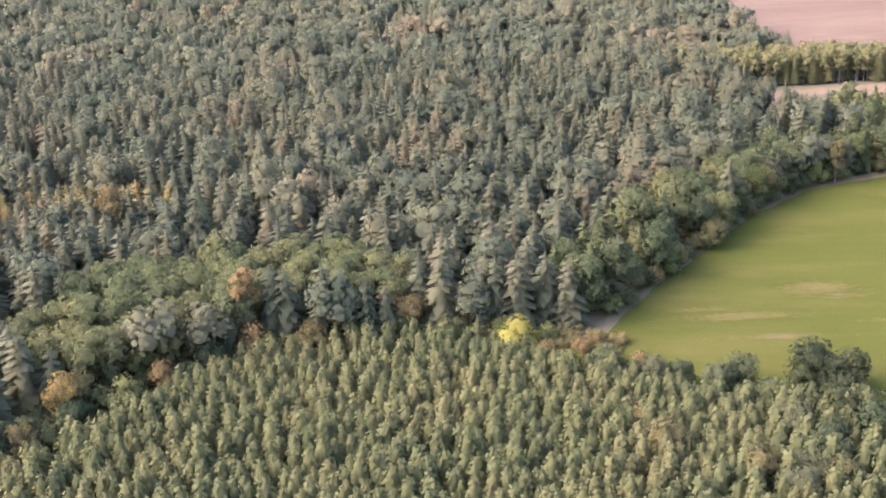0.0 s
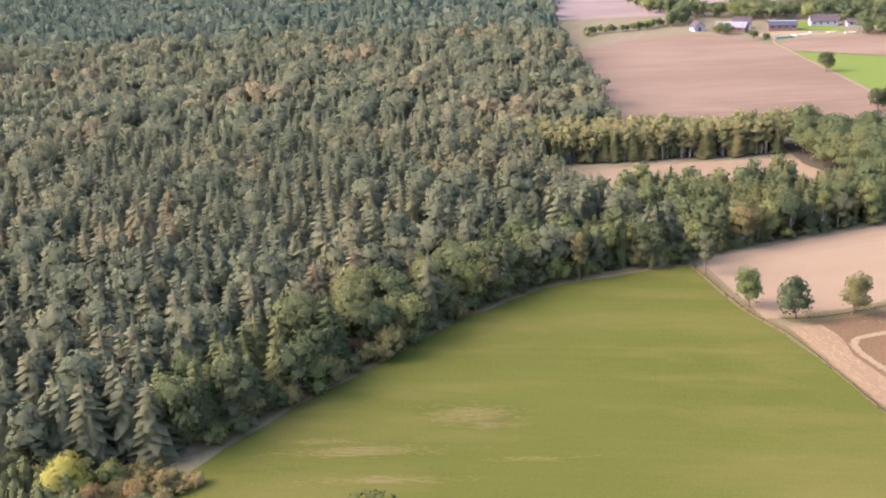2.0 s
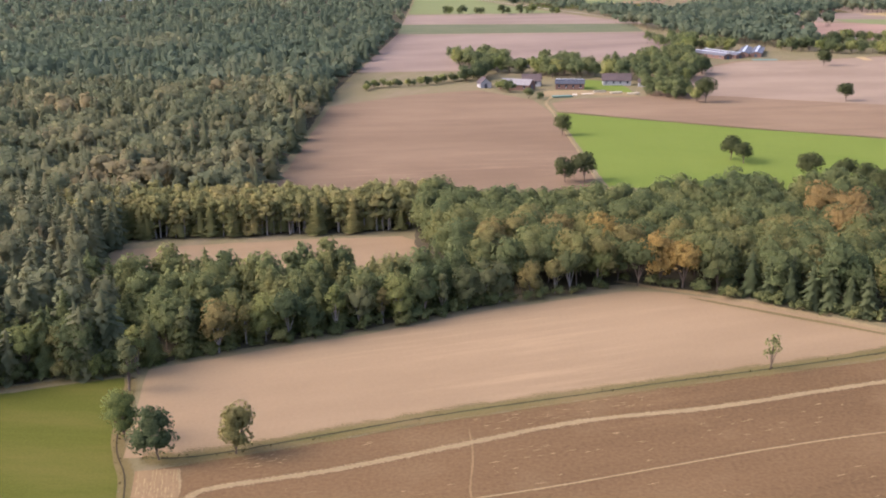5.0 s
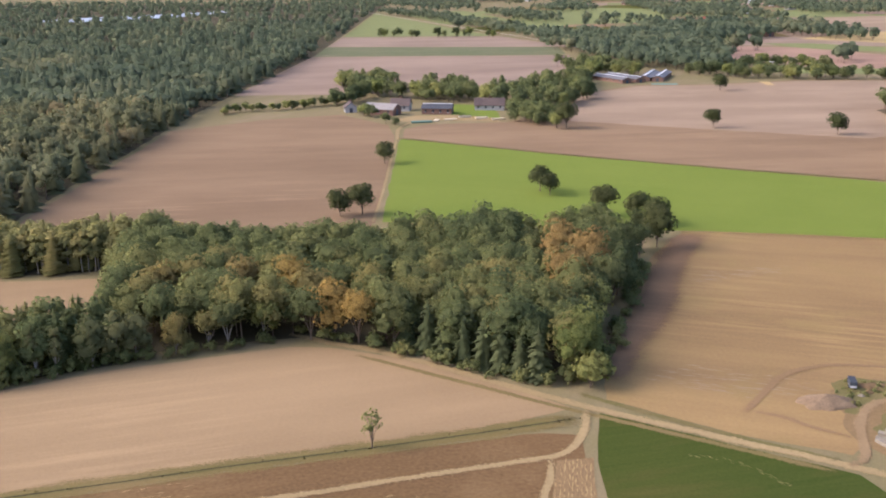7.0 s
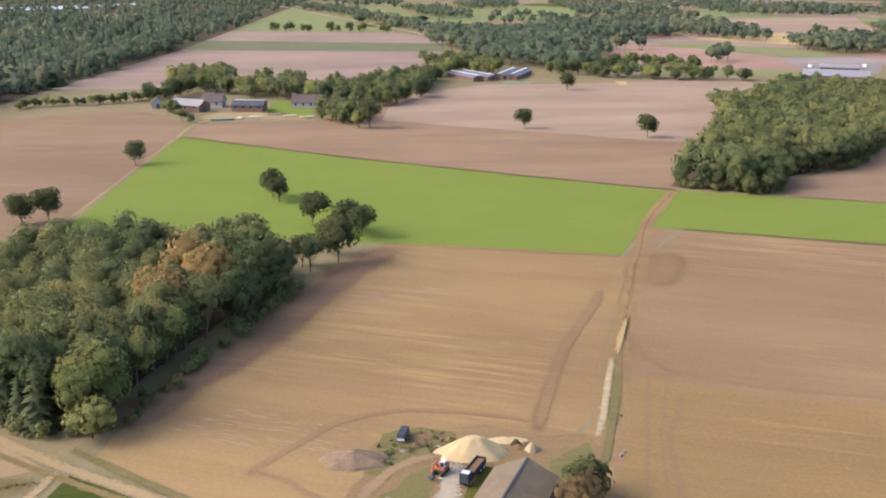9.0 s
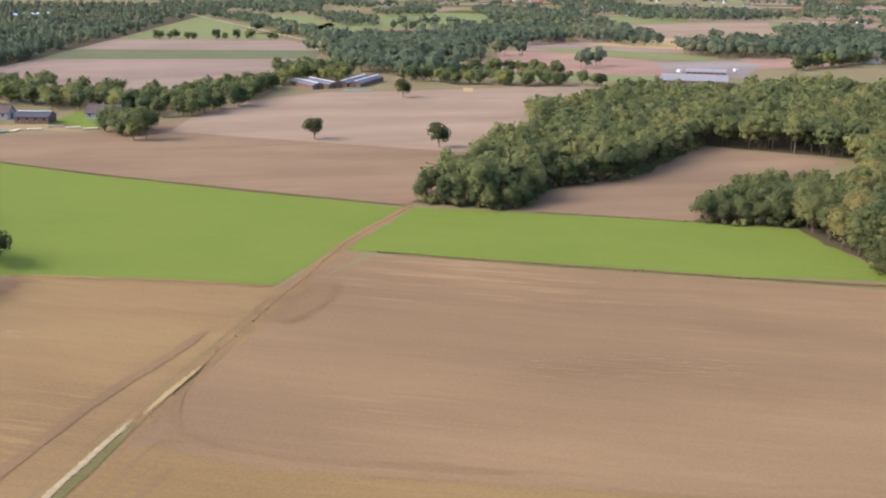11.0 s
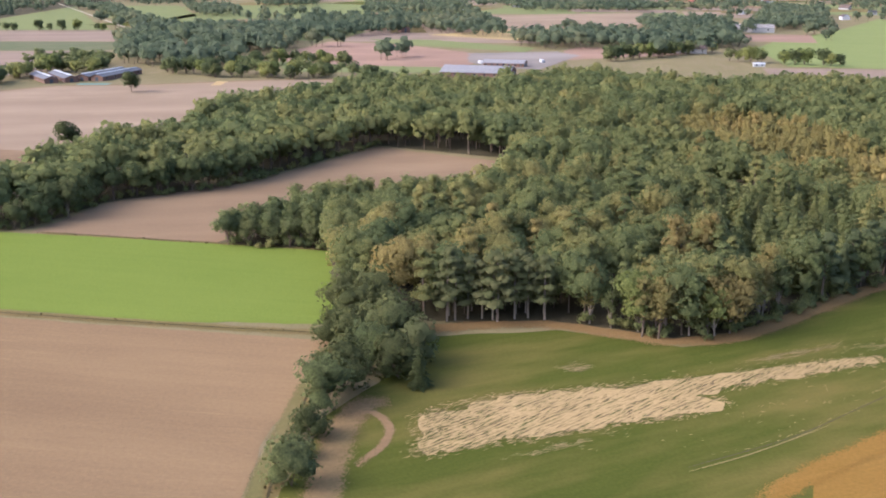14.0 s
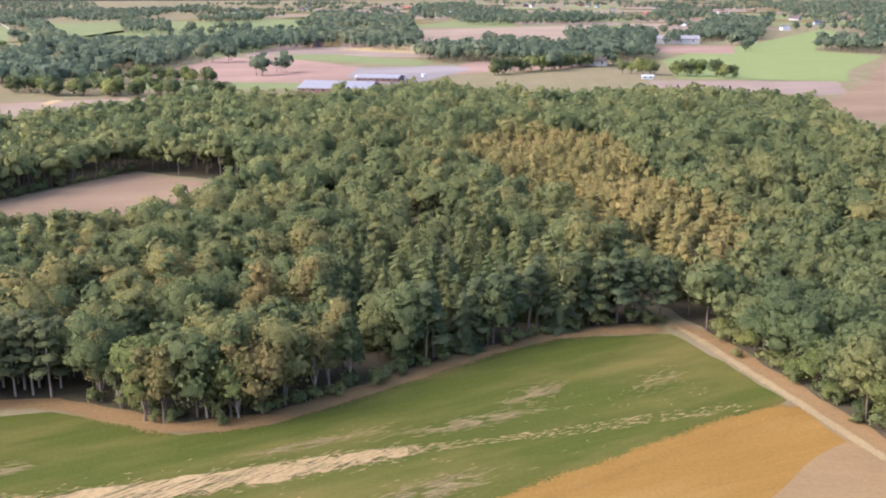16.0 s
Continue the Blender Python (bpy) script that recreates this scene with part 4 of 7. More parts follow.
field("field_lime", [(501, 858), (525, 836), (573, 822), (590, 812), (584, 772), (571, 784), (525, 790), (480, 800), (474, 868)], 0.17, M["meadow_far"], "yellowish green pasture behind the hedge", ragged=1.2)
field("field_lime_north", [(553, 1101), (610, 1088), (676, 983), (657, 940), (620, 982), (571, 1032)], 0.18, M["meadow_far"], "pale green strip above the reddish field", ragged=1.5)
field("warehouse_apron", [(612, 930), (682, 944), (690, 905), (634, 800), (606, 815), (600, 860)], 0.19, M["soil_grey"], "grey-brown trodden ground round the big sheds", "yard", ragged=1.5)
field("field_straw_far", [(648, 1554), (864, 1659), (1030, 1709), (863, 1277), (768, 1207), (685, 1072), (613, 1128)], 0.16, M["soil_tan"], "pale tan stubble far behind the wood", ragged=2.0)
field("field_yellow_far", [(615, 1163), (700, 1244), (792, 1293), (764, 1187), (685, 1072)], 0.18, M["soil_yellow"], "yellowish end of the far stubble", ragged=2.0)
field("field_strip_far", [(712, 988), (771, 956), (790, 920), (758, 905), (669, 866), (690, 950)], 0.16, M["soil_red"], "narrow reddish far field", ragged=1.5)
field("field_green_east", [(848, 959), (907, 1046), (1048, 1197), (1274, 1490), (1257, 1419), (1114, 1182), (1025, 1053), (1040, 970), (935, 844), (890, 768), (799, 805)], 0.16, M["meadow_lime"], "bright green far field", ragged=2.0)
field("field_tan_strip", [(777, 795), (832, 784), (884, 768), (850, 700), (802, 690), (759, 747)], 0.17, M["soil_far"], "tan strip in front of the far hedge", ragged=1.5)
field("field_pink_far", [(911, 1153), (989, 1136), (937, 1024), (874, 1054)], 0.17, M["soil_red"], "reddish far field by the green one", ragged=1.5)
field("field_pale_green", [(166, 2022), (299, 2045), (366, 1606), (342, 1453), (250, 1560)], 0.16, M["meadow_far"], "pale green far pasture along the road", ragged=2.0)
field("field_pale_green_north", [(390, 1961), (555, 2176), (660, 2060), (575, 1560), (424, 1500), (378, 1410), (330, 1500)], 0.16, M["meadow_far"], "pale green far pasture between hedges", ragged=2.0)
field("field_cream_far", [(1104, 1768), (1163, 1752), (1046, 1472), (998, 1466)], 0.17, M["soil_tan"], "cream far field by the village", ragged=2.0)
OPEN = [[(482, 955), (517, 1071), (571, 1038), (676, 983), (690, 905), (579, 780), (524, 790), (470, 890)], [(648, 1554), (864, 1659), (1030, 1709), (863, 1277), (768, 1207), (685, 1072), (613, 1128)], [(848, 959), (907, 1046), (1048, 1197), (1274, 1490), (1114, 1182), (1025, 1053), (1040, 970), (890, 768), (799, 805)], [(166, 2022), (299, 2045), (366, 1606), (342, 1453)], [(390, 1961), (555, 2176), (660, 2060), (575, 1560), (424, 1500), (378, 1410), (300, 1500)], [(1104, 1768), (1163, 1752), (1046, 1472), (998, 1466)]]
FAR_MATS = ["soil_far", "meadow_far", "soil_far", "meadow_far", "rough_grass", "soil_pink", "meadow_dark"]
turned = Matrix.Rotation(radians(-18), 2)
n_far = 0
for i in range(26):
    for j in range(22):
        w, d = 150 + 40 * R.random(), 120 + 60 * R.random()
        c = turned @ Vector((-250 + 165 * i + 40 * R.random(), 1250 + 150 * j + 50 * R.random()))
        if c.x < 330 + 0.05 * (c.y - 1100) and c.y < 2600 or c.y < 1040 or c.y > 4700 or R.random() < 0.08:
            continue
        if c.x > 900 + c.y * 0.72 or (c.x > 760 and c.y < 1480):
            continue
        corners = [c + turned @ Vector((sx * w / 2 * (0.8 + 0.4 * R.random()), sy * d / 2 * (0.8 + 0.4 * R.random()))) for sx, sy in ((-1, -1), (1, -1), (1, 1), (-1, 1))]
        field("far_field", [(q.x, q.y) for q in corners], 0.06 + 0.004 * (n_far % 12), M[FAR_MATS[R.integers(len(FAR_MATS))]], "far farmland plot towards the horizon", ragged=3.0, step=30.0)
        n_far += 1

LAKE = [(-400, 1800), (-371, 1731), (-291, 1735), (-186, 1903), (-151, 2106), (-176, 2205), (-228, 2040), (-358, 1880)]
field("far_lake", LAKE, 0.25, M["water"], "pale still lake inside the distant forest", "lake", ragged=6.0, step=25.0)

# floors of the woods
W_NEAR = [(-88, 112), (-72, 126), (-56, 146), (-35, 156), (-5, 157), (6, 156), (17, 161), (33, 180), (42, 191), (59, 214), (76, 229), (97, 237), (112, 241), (94, 272), (85, 288), (82, 345), (-175, 345), (-118, 200)]
W_MID = [(-175, 345), (82, 345), (112, 352), (112, 600), (-300, 600)]
W_FAR = [(-300, 600), (112, 600), (117, 715), (133, 994), (134, 2680), (-1300, 2680), (-800, 1000)]
W_SPRUCE = [(113, 243), (137, 254), (150, 259), (178, 273), (170, 290), (150, 289), (120, 286), (88, 284), (94, 272)]
W_BIRCH = [(62, 326), (85, 327), (114, 329), (144, 331), (158, 333), (162, 348), (114, 351), (62, 347)]
W_OAK = [(174, 276), (207, 285), (216, 281), (228, 279), (246, 268), (254, 263.5), (259, 264), (263, 285), (270, 306), (279, 334), (268, 342), (211, 338), (190, 336), (160, 346), (160, 318)]
W_NORTH = [(391, 433), (420, 421), (433, 447), (466, 467), (510, 528), (554, 494), (560, 520), (600, 600), (620, 700), (566, 660), (522, 680), (490, 632), (458, 607), (447, 541), (411, 474)]
W_COPSE = [(464, 403), (498, 393), (527, 426), (530, 432), (492, 432)]
W_EAST = [(488, 396), (488, 376), (492, 359), (503, 345), (523, 343), (541, 332), (552, 333), (570, 344), (588, 355), (598, 359), (617, 360), (618, 400), (625, 470), (640, 560), (600, 600), (560, 520), (554, 494), (530, 432), (500, 395)]
W_PATH = [(621, 360), (624, 345), (626, 328), (628, 300), (640, 296), (672, 340), (716, 400), (765, 470), (746, 528), (785, 620), (751, 654), (680, 648), (620, 700), (600, 600), (640, 560), (625, 470), (618, 400)]
PLANT = [(-70, 88), (86, 88), (94, 117), (66, 124), (33, 135), (16, 143), (5, 152), (-8, 156), (-22, 155), (-40, 149), (-57, 130), (-72, 112)]
for poly, name in ((W_NEAR, "wood_floor_west"), (W_MID, "wood_floor_mid"), (W_FAR, "wood_floor_far"), (W_SPRUCE, "wood_floor_spruce"), (W_BIRCH, "wood_floor_birch"), (W_OAK, "wood_floor_oak"), (W_NORTH, "wood_floor_north"), (W_COPSE, "wood_floor_copse"), (W_EAST, "wood_floor_east"), (W_PATH, "wood_floor_path"), (PLANT, "plantation_floor")):
    field(name, poly, 0.10, M["forest_floor"], "dark leaf litter under the trees", "forest floor", ragged=0.8)

# tracks, lanes, ditches
ribbon("track_loop", [(146, 128), (140, 152), (135.2, 172), (133, 181), (131.1, 188), (130.4, 192.5), (131, 195.5), (134, 198), (150, 202.5), (168, 209.4), (188, 217), (209, 221), (228.5, 226.6), (245.5, 231.4), (252, 233.6), (255, 237.5), (257, 243.5), (257.8, 249)], 1.6, 0.10, M["dirt"], "pale sandy field track bending round the stubble")
ribbon("track_down", [(250.3, 232.6), (249.4, 226), (247.6, 219), (244.5, 200), (240, 170)], 1.3, 0.095, M["dirt"], "pale wheel track beside the stubble headland")
ribbon("track_faint", [(133.4, 177), (134.6, 180.4), (138.3, 183.4), (147, 186.4), (158, 189.2), (169.4, 193.6), (183.2, 197.4), (211.4, 206), (230, 210.8), (247, 214)], 0.45, 0.09, M["dirt"], "faint pale wheel track in stubble")
ribbon("track_cross", [(170, 216), (170.3, 206), (169.6, 195), (171, 186)], 0.4, 0.085, M["soil_works"], "faint pale cross track in stubble")
ribbon("track_stub", [(127.6, 203.5), (129.4, 196.5)], 0.5, 0.09, M["dirt"], "short pale track to the ditch")
ribbon("lane", [(205, 287), (215, 281), (226, 275), (246, 259.5), (258, 250.5), (279, 237), (292, 229), (310, 216), (335, 200)], 2.2, 0.11, M["dirt"], "pale dirt lane along the oak wood")
ribbon("track_verge_north", [(258, 256), (261, 253), (281, 237.4), (292, 230.4)], 1.7, 0.085, M["weedy"], "olive weeds between lane and sandy field", "verge", 4.0)
ribbon("track_verge", [(219, 275), (239, 261), (248.3, 254.4), (256.6, 248.6), (279, 234.2), (290, 227)], 1.5, 0.08, M["rough_grass"], "dry grass verge of the lane", "verge")
ribbon("track_spur", [(292.5, 228.5), (296, 231.5), (300, 243), (305, 250), (311, 252)], 2.0, 0.13, M["soil_pale"], "pale dirt track curving into the yard")
ribbon("yard_lane", [(311.5, 250), (309, 238), (306, 228), (303, 218)], 3.4, 0.12, M["gravel"], "white gravel lane beside the barn")
ribbon("track_earth", [(283, 247), (288, 254), (295, 263), (305, 267), (318, 264.5), (326, 261)], 1.6, 0.09, M["soil_mark"], "dark curved wheel track in sandy field")
ribbon("track_earth_north", [(324, 259), (328, 274), (334.2, 294), (343, 315), (347, 326)], 2.6, 0.10, M["soil_mark"], "dark worked strip along the ditch")
ribbon("track_edge", [(263, 262), (269, 278), (279, 298), (291, 334), (303, 362)], 9.0, 0.065, M["soil_damp"], "darker brown headland beside the oak wood", "headland")
ribbon("field_seam_east", [(346, 279.6), (352, 277), (362, 272.4), (380, 268), (400, 263.6), (430, 257), (472, 247)], 5.0, 0.06, M["soil_east"], "blurred seam between damp and dry soil", "headland", 17.0)
for dx, w, z in ((1.2, 0.9, 0.0), (3.4, 0.5, 3.0), (4.6, 1.3, 8.0)):
    ribbon("wheel_rut", [(344.6 + dx, 280 - z), (341 + dx, 267 - z * 0.6), (337.8 + dx, 254), (334.4 + dx, 240 - z)], w, 0.07, M["soil_mark"], "faint wheel rut beside the ditch", "track", 20.0 + dx)
ribbon("damp_corner", [(360, 329), (363, 336), (366.4, 345), (369, 355)], 8.0, 0.062, M["soil_mark"], "damp dark corner of the harrowed field", "field", 23.0)
ribbon("track_earth_south", [(284, 248), (288.5, 245.5), (292, 241.5), (296.5, 238)], 1.3, 0.09, M["soil_mark"], "dark wheel track behind the earth heap")
ribbon("track_east", [(348.2, 309), (346.6, 297.5), (347.6, 287), (352, 280), (364, 273.4), (380, 269), (394, 266)], 1.7, 0.075, M["soil_mark"], "dark curved wheel mark in the brown field")
ribbon("track_east_turn", [(364, 333), (360, 330.5), (355, 336), (357, 345)], 1.5, 0.075, M["soil_mark"], "dark wheel mark turning at the headland")
ribbon("dirt_loop", [(487, 294.4), (490.6, 299.6), (492, 305), (489.8, 310), (486.2, 308.6)], 1.5, 0.10, M["soil_mark"], "pale worn loop in the dirt under the hedge")
ribbon("crop_track", [(526, 288.5), (543, 294.8), (559, 303.5), (575, 312)], 0.2, 0.085, M["forest_floor"], "thin dark wheel track in the green crop")
ribbon("crop_track_pale", [(526, 287.6), (536, 291.2), (549, 297.2)], 0.2, 0.085, M["worn_grass"], "thin pale wheel track in the green crop")
ribbon("path_corner", [(13, 150), (16, 153.5), (18.5, 158), (22, 161.5)], 0.8, 0.13, M["dirt"], "short worn path at the meadow corner")
ribbon("path_east", [(618, 357.5), (619.2, 351), (620.4, 340), (622, 326), (624, 307), (627, 285)], 1.7, 0.11, M["dirt"], "pale dirt path between meadow and wood")
ribbon("path_verge", [(617.6, 358.4), (621.2, 351), (622.6, 340), (624.2, 326), (626.2, 307), (629.4, 285)], 4.6, 0.07, M["bracken"], "orange-brown rough grass between path and wood", "verge", 27.0)
ribbon("farm_road", [(219, 528), (218.6, 545), (219, 562), (224, 582), (229, 592)], 1.8, 0.11, M["dirt"], "pale lane leading to the farm")
ribbon("field_edge_track", [(216.5, 380), (217.5, 420), (218, 470), (218.6, 528)], 1.0, 0.10, M["dirt"], "narrow worn edge between two fields")
ribbon("far_road", [(388, 985), (376, 1052), (341, 1220), (299, 1369), (78, 2152)], 4.5, 0.2, M["gravel"], "pale far road crossing the fields", "road")
ribbon("meadow_edge", [(500, 341), (512, 342.5), (523, 341), (533, 334.5), (541, 330.5), (552, 331.5), (570, 342), (588, 353), (600, 357), (616, 356.5)], 5.0, 0.09, M["bracken"], "brown bracken edge along the wood", "verge")
ribbon("meadow_edge_north", [(21, 161), (35, 179), (45, 191), (62, 213), (79, 228), (97, 235), (110, 239)], 1.6, 0.09, M["rough_grass"], "dry rough grass edge below the wood", "verge")
ribbon("ditch_sand", [(341.2, 287.5), (339.4, 281), (336.8, 271.5), (334.8, 264), (332.4, 256.5)], 1.25, 0.14, M["pale_sand"], "pale dug gravel along the ditch", "sand", 5.0, 0.02)
ribbon("ditch_dug_earth", [(348.4, 308), (346.6, 302), (344.8, 297), (342.4, 289)], 1.3, 0.14, M["soil_yellow"], "yellow-brown earth dug from the ditch", "sand", 11.0, 0.03)
ribbon("ditch_dug_bed", [(349.2, 309), (347.4, 303), (345.4, 296.5)], 0.5, 0.19, M["ditch_bed"], "dark cut of the dug ditch", "ditch", 12.0)
ribbon("ditch_green_side", [(341.6, 287), (340.4, 279), (338.0, 270), (335.2, 260), (332.5, 251), (330.5, 245)], 1.5, 0.125, M["weedy"], "green weeds along the ditch", "verge", 13.0)
DITCHES = [
    ("ditch_green", [(111, 237), (116, 212), (121, 199), (126, 174), (133, 130)], 0.9),
    ("ditch_pale", [(121, 207), (132, 208), (164, 219.5), (193, 228), (203, 231), (222, 236), (240, 241), (256, 246)], 1.3),
    ("ditch_bright", [(220, 533), (285, 488), (342, 454), (390, 428)], 1.6),
    ("ditch_works", [(391, 428), (374, 391), (363, 357), (355.6, 333), (348.4, 308), (342.6, 286), (336.6, 262)], 0.9),
    ("ditch_east", [(380, 378.5), (420, 363.5), (460, 349.5), (488, 341)], 1.3),
    ("ditch_wood", [(424, 417.5), (464, 402.5), (494, 391)], 1.2),
    ("ditch_hedge", [(488, 340), (484.4, 326), (481.2, 314), (479.4, 304), (477.2, 292.6), (476.4, 285), (476.6, 277), (478, 266)], 1.3),
    ("ditch_works_north", [(301, 365), (331, 359), (357, 352.5)], 1.0),
]
for i, (name, pts, w) in enumerate(DITCHES):
    ribbon(name, pts, w, 0.074 + 0.002 * i, M["soil_works" if "works" in name else "weedy" if "pale" in name else "rough_grass"], "overgrown field ditch with rough grass", "ditch")
    ribbon(name + "_margin", pts, 3.6 if "works" in name else 5.0 if "pale" in name else 3.2, (0.052 if "works" in name or "pale" in name else 0.020) + 0.002 * i, M["soil_works" if "works" in name else "rough_grass"], "worn margin of a field ditch", "verge")
    ribbon(name + "_bed", pts, w * (0.25 if "works" in name else 0.34), 0.092 + 0.001 * i, M["soil_damp" if "works" in name else "ditch_bed"], "dark wet bed of a field ditch", "ditch", 3.0)


# ---- woods
BARK = M["bark"]
EDGE = [(19, 163), (34, 182), (44, 194), (61, 217), (78, 232), (97, 240), (112, 244), (106, 254), (90, 250), (68, 240), (50, 222), (34, 204), (20, 184), (10, 168)]
OLIVE = [(-66, 138), (-50, 152), (-34, 160), (-12, 160), (-8, 170), (-22, 182), (-48, 180), (-70, 172), (-80, 150)]
YELLOW = [(-112, 222), (-92, 228), (-70, 226), (-66, 214), (-88, 208), (-108, 208)]
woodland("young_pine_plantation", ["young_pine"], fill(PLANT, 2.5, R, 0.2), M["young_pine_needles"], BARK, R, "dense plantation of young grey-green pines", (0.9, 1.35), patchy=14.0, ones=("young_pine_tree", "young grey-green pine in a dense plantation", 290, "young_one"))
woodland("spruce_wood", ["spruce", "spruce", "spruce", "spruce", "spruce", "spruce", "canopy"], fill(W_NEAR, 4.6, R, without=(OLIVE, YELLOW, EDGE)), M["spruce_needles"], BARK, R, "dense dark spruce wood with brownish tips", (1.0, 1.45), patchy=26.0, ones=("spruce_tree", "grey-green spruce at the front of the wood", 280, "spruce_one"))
woodland("olive_grove", ["canopy_near"], fill(OLIVE, 4.8, R), M["wood_leaves"], BARK, R, "olive green leafy trees behind the young pines", (0.85, 1.15), (0.2, 0.8), patchy=14.0)
woodland("young_larches", ["larch"], fill(YELLOW, 3.4, R), M["larch_leaves"], BARK, R, "yellowish young larch patch in the forest", (0.95, 1.15), patchy=14.0)
woodland("meadow_edge_wood", ["spruce", "spruce", "canopy_near"], fill(EDGE, 5.2, R), M["wood_leaves"], BARK, R, "olive green leafy trees fringing the spruce wood", (0.85, 1.25), (0.0, 0.7), patchy=12.0)
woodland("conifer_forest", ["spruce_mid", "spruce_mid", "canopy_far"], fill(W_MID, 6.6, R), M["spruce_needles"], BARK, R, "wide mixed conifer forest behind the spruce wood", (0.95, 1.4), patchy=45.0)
woodland("distant_forest", ["far_tree", "far_tree", "spruce_far"], np.concatenate([fill([(-300, 600), (112, 600), (117, 715), (133, 994), (-440, 994)], 10.5, R), fill([(-440, 994), (133, 994), (134, 1500), (-560, 1500)], 17.5, R, without=(LAKE,)), fill([(-560, 1500), (134, 1500), (134, 2680), (-1000, 2680)], 30.0, R, without=(LAKE,))]), M["far_leaves"], BARK, R, "distant forest with haze blue in its leaf colour", (1.15, 1.7), patchy=90.0)
woodland("spruce_stand", ["spruce", "spruce", "canopy"], fill(W_SPRUCE, 4.2, R), M["wood_leaves"], BARK, R, "dark spruces between meadow and bare strip", (0.74, 1.1), (0.05, 0.7), patchy=20.0)
woodland("birch_wood", ["slim", "slim", "larch"], fill(W_BIRCH, 1.9, R), M["birch_leaves"], M["pale_bark"], R, "row of slender olive birches behind the bare strip", (0.85, 1.25), patchy=20.0, ones=("birch_tree", "slender olive birch behind the bare strip", 160, "birch_one"))
CROWNS = [(178, 297), (194, 300), (204, 299), (209, 293), (214.5, 284), (219, 281.5), (262, 319), (268, 314), (262, 300)]
woodland("oak_wood", ["canopy_near"], [p for p in fill(W_OAK, 5.3, R) if min(math.dist(p, c) for c in CROWNS) > 5.4], M["wood_leaves"], BARK, R, "dense green oak wood with a few orange crowns", (0.95, 1.3), (0.0, 0.6), patchy=18.0, ones=("oak_tree", "leafy oak in the dense oak wood", 120, "leafy_one"))
DARK = [(565, 354), (574, 349), (588, 359), (600, 363), (613, 365), (608, 387), (596, 402), (578, 398), (562, 391)]
LARCH = [(609, 523), (641, 546), (663, 527), (653, 464), (652, 423), (652, 398), (633, 366), (623, 372), (617, 389), (620, 429), (605, 464)]
PINES = [(502, 344), (526, 341), (527, 346), (503, 348.5)]
GAP = [(582, 410), (594, 410), (594, 428), (580, 432)]
woodland("east_wood_front", ["canopy_near", "canopy_near", "pine"], [p for p in fill(W_EAST, 5.3, R, without=(LARCH, GAP, PINES, DARK)) if p[1] < 425], M["wood_leaves"], BARK, R, "mixed oak and pine wood beside the meadow", (0.85, 1.25), (0.08, 0.88), patchy=22.0, ones=("beech_tree", "leafy tree in the mixed wood", 150, "leafy_one"))
woodland("east_wood_back", ["canopy_mid", "canopy_mid", "canopy_mid", "spruce_mid"], [p for p in fill(W_EAST, 5.8, R, without=(LARCH, GAP)) if p[1] >= 425], M["wood_leaves"], BARK, R, "mixed leafy wood stretching back", (0.9, 1.3), (0.0, 0.92), patchy=30.0)
woodland("dark_spruces", ["spruce"], fill(DARK, 4.6, R), M["wood_leaves"], BARK, R, "dark green spruces inside the mixed wood", (0.85, 1.2), (0.1, 0.75), patchy=20.0)
woodland("north_wood", ["canopy_far"], fill(W_NORTH, 5.9, R), M["wood_leaves"], BARK, R, "dark leafy wood round the bare field", (0.95, 1.3), (0.0, 0.68), patchy=30.0)
woodland("copse", ["canopy"], fill(W_COPSE, 3.9, R), M["wood_leaves"], BARK, R, "small dense green copse at the field's end", (0.7, 0.9), (0.1, 0.6), patchy=30.0)
PATH_PLACES = fill(W_PATH, 5.8, R, without=(LARCH,))
woodland("path_wood_middle", ["canopy_mid", "canopy_mid", "spruce_mid"], [p for p in PATH_PLACES if 395 <= p[1] < 500], M["wood_leaves"], BARK, R, "leafy wood with single conifers behind the dirt path", (0.9, 1.3), (0.0, 0.9), patchy=34.0)
woodland("path_wood", ["canopy_far"], [p for p in PATH_PLACES if p[1] >= 500], M["wood_leaves"], BARK, R, "leafy wood along the dirt path", (0.9, 1.3), (0.0, 0.75), patchy=34.0)
FRONT_PLACES = [p for p in fill(W_PATH, 5.0, R, without=(LARCH,)) if p[1] < 395]
woodland("path_wood_front", ["canopy_near"], [p for p in FRONT_PLACES if p[1] < 352], M["wood_leaves"], BARK, R, "green wood edge along the dirt path", (0.8, 1.15), (0.0, 0.7), patchy=20.0)
woodland("path_wood_second", ["canopy_mid"], [p for p in FRONT_PLACES if p[1] >= 352], M["wood_leaves"], BARK, R, "green leafy wood behind the path", (0.8, 1.15), (0.0, 0.7), patchy=20.0)
woodland("larch_stand", ["larch", "larch", "slim"], fill(LARCH, 4.1, R), M["larch_leaves"], BARK, R, "yellowing larch stand inside the wood", (0.9, 1.2), patchy=25.0)

# far hedges, copses and gardens
far = []
for i in range(260):
    x, y = R.uniform(250, 3000), 900 + 3300 * R.random() ** 1.4
    if x > 700 + y * 0.62 or x < 430 - 0.16 * (y - 900) or (y < 1120 and 455 < x < 700) or (780 < x < 1180 and y < 1400):
        continue
    a, run = radians(-18 + (90 if R.random() < 0.3 else 0) + R.normal(0, 8)), R.uniform(20, 160)
    wide = R.choice([1.5, 3.0, 22.0], p=[0.45, 0.3, 0.25])
    for k in range(int(run / 10.0 * (1 + wide / 12))):
        u, w = R.uniform(-run / 2, run / 2), R.normal(0, wide)
        far.append((x + math.cos(a) * u - math.sin(a) * w, y + math.sin(a) * u + math.cos(a) * w))
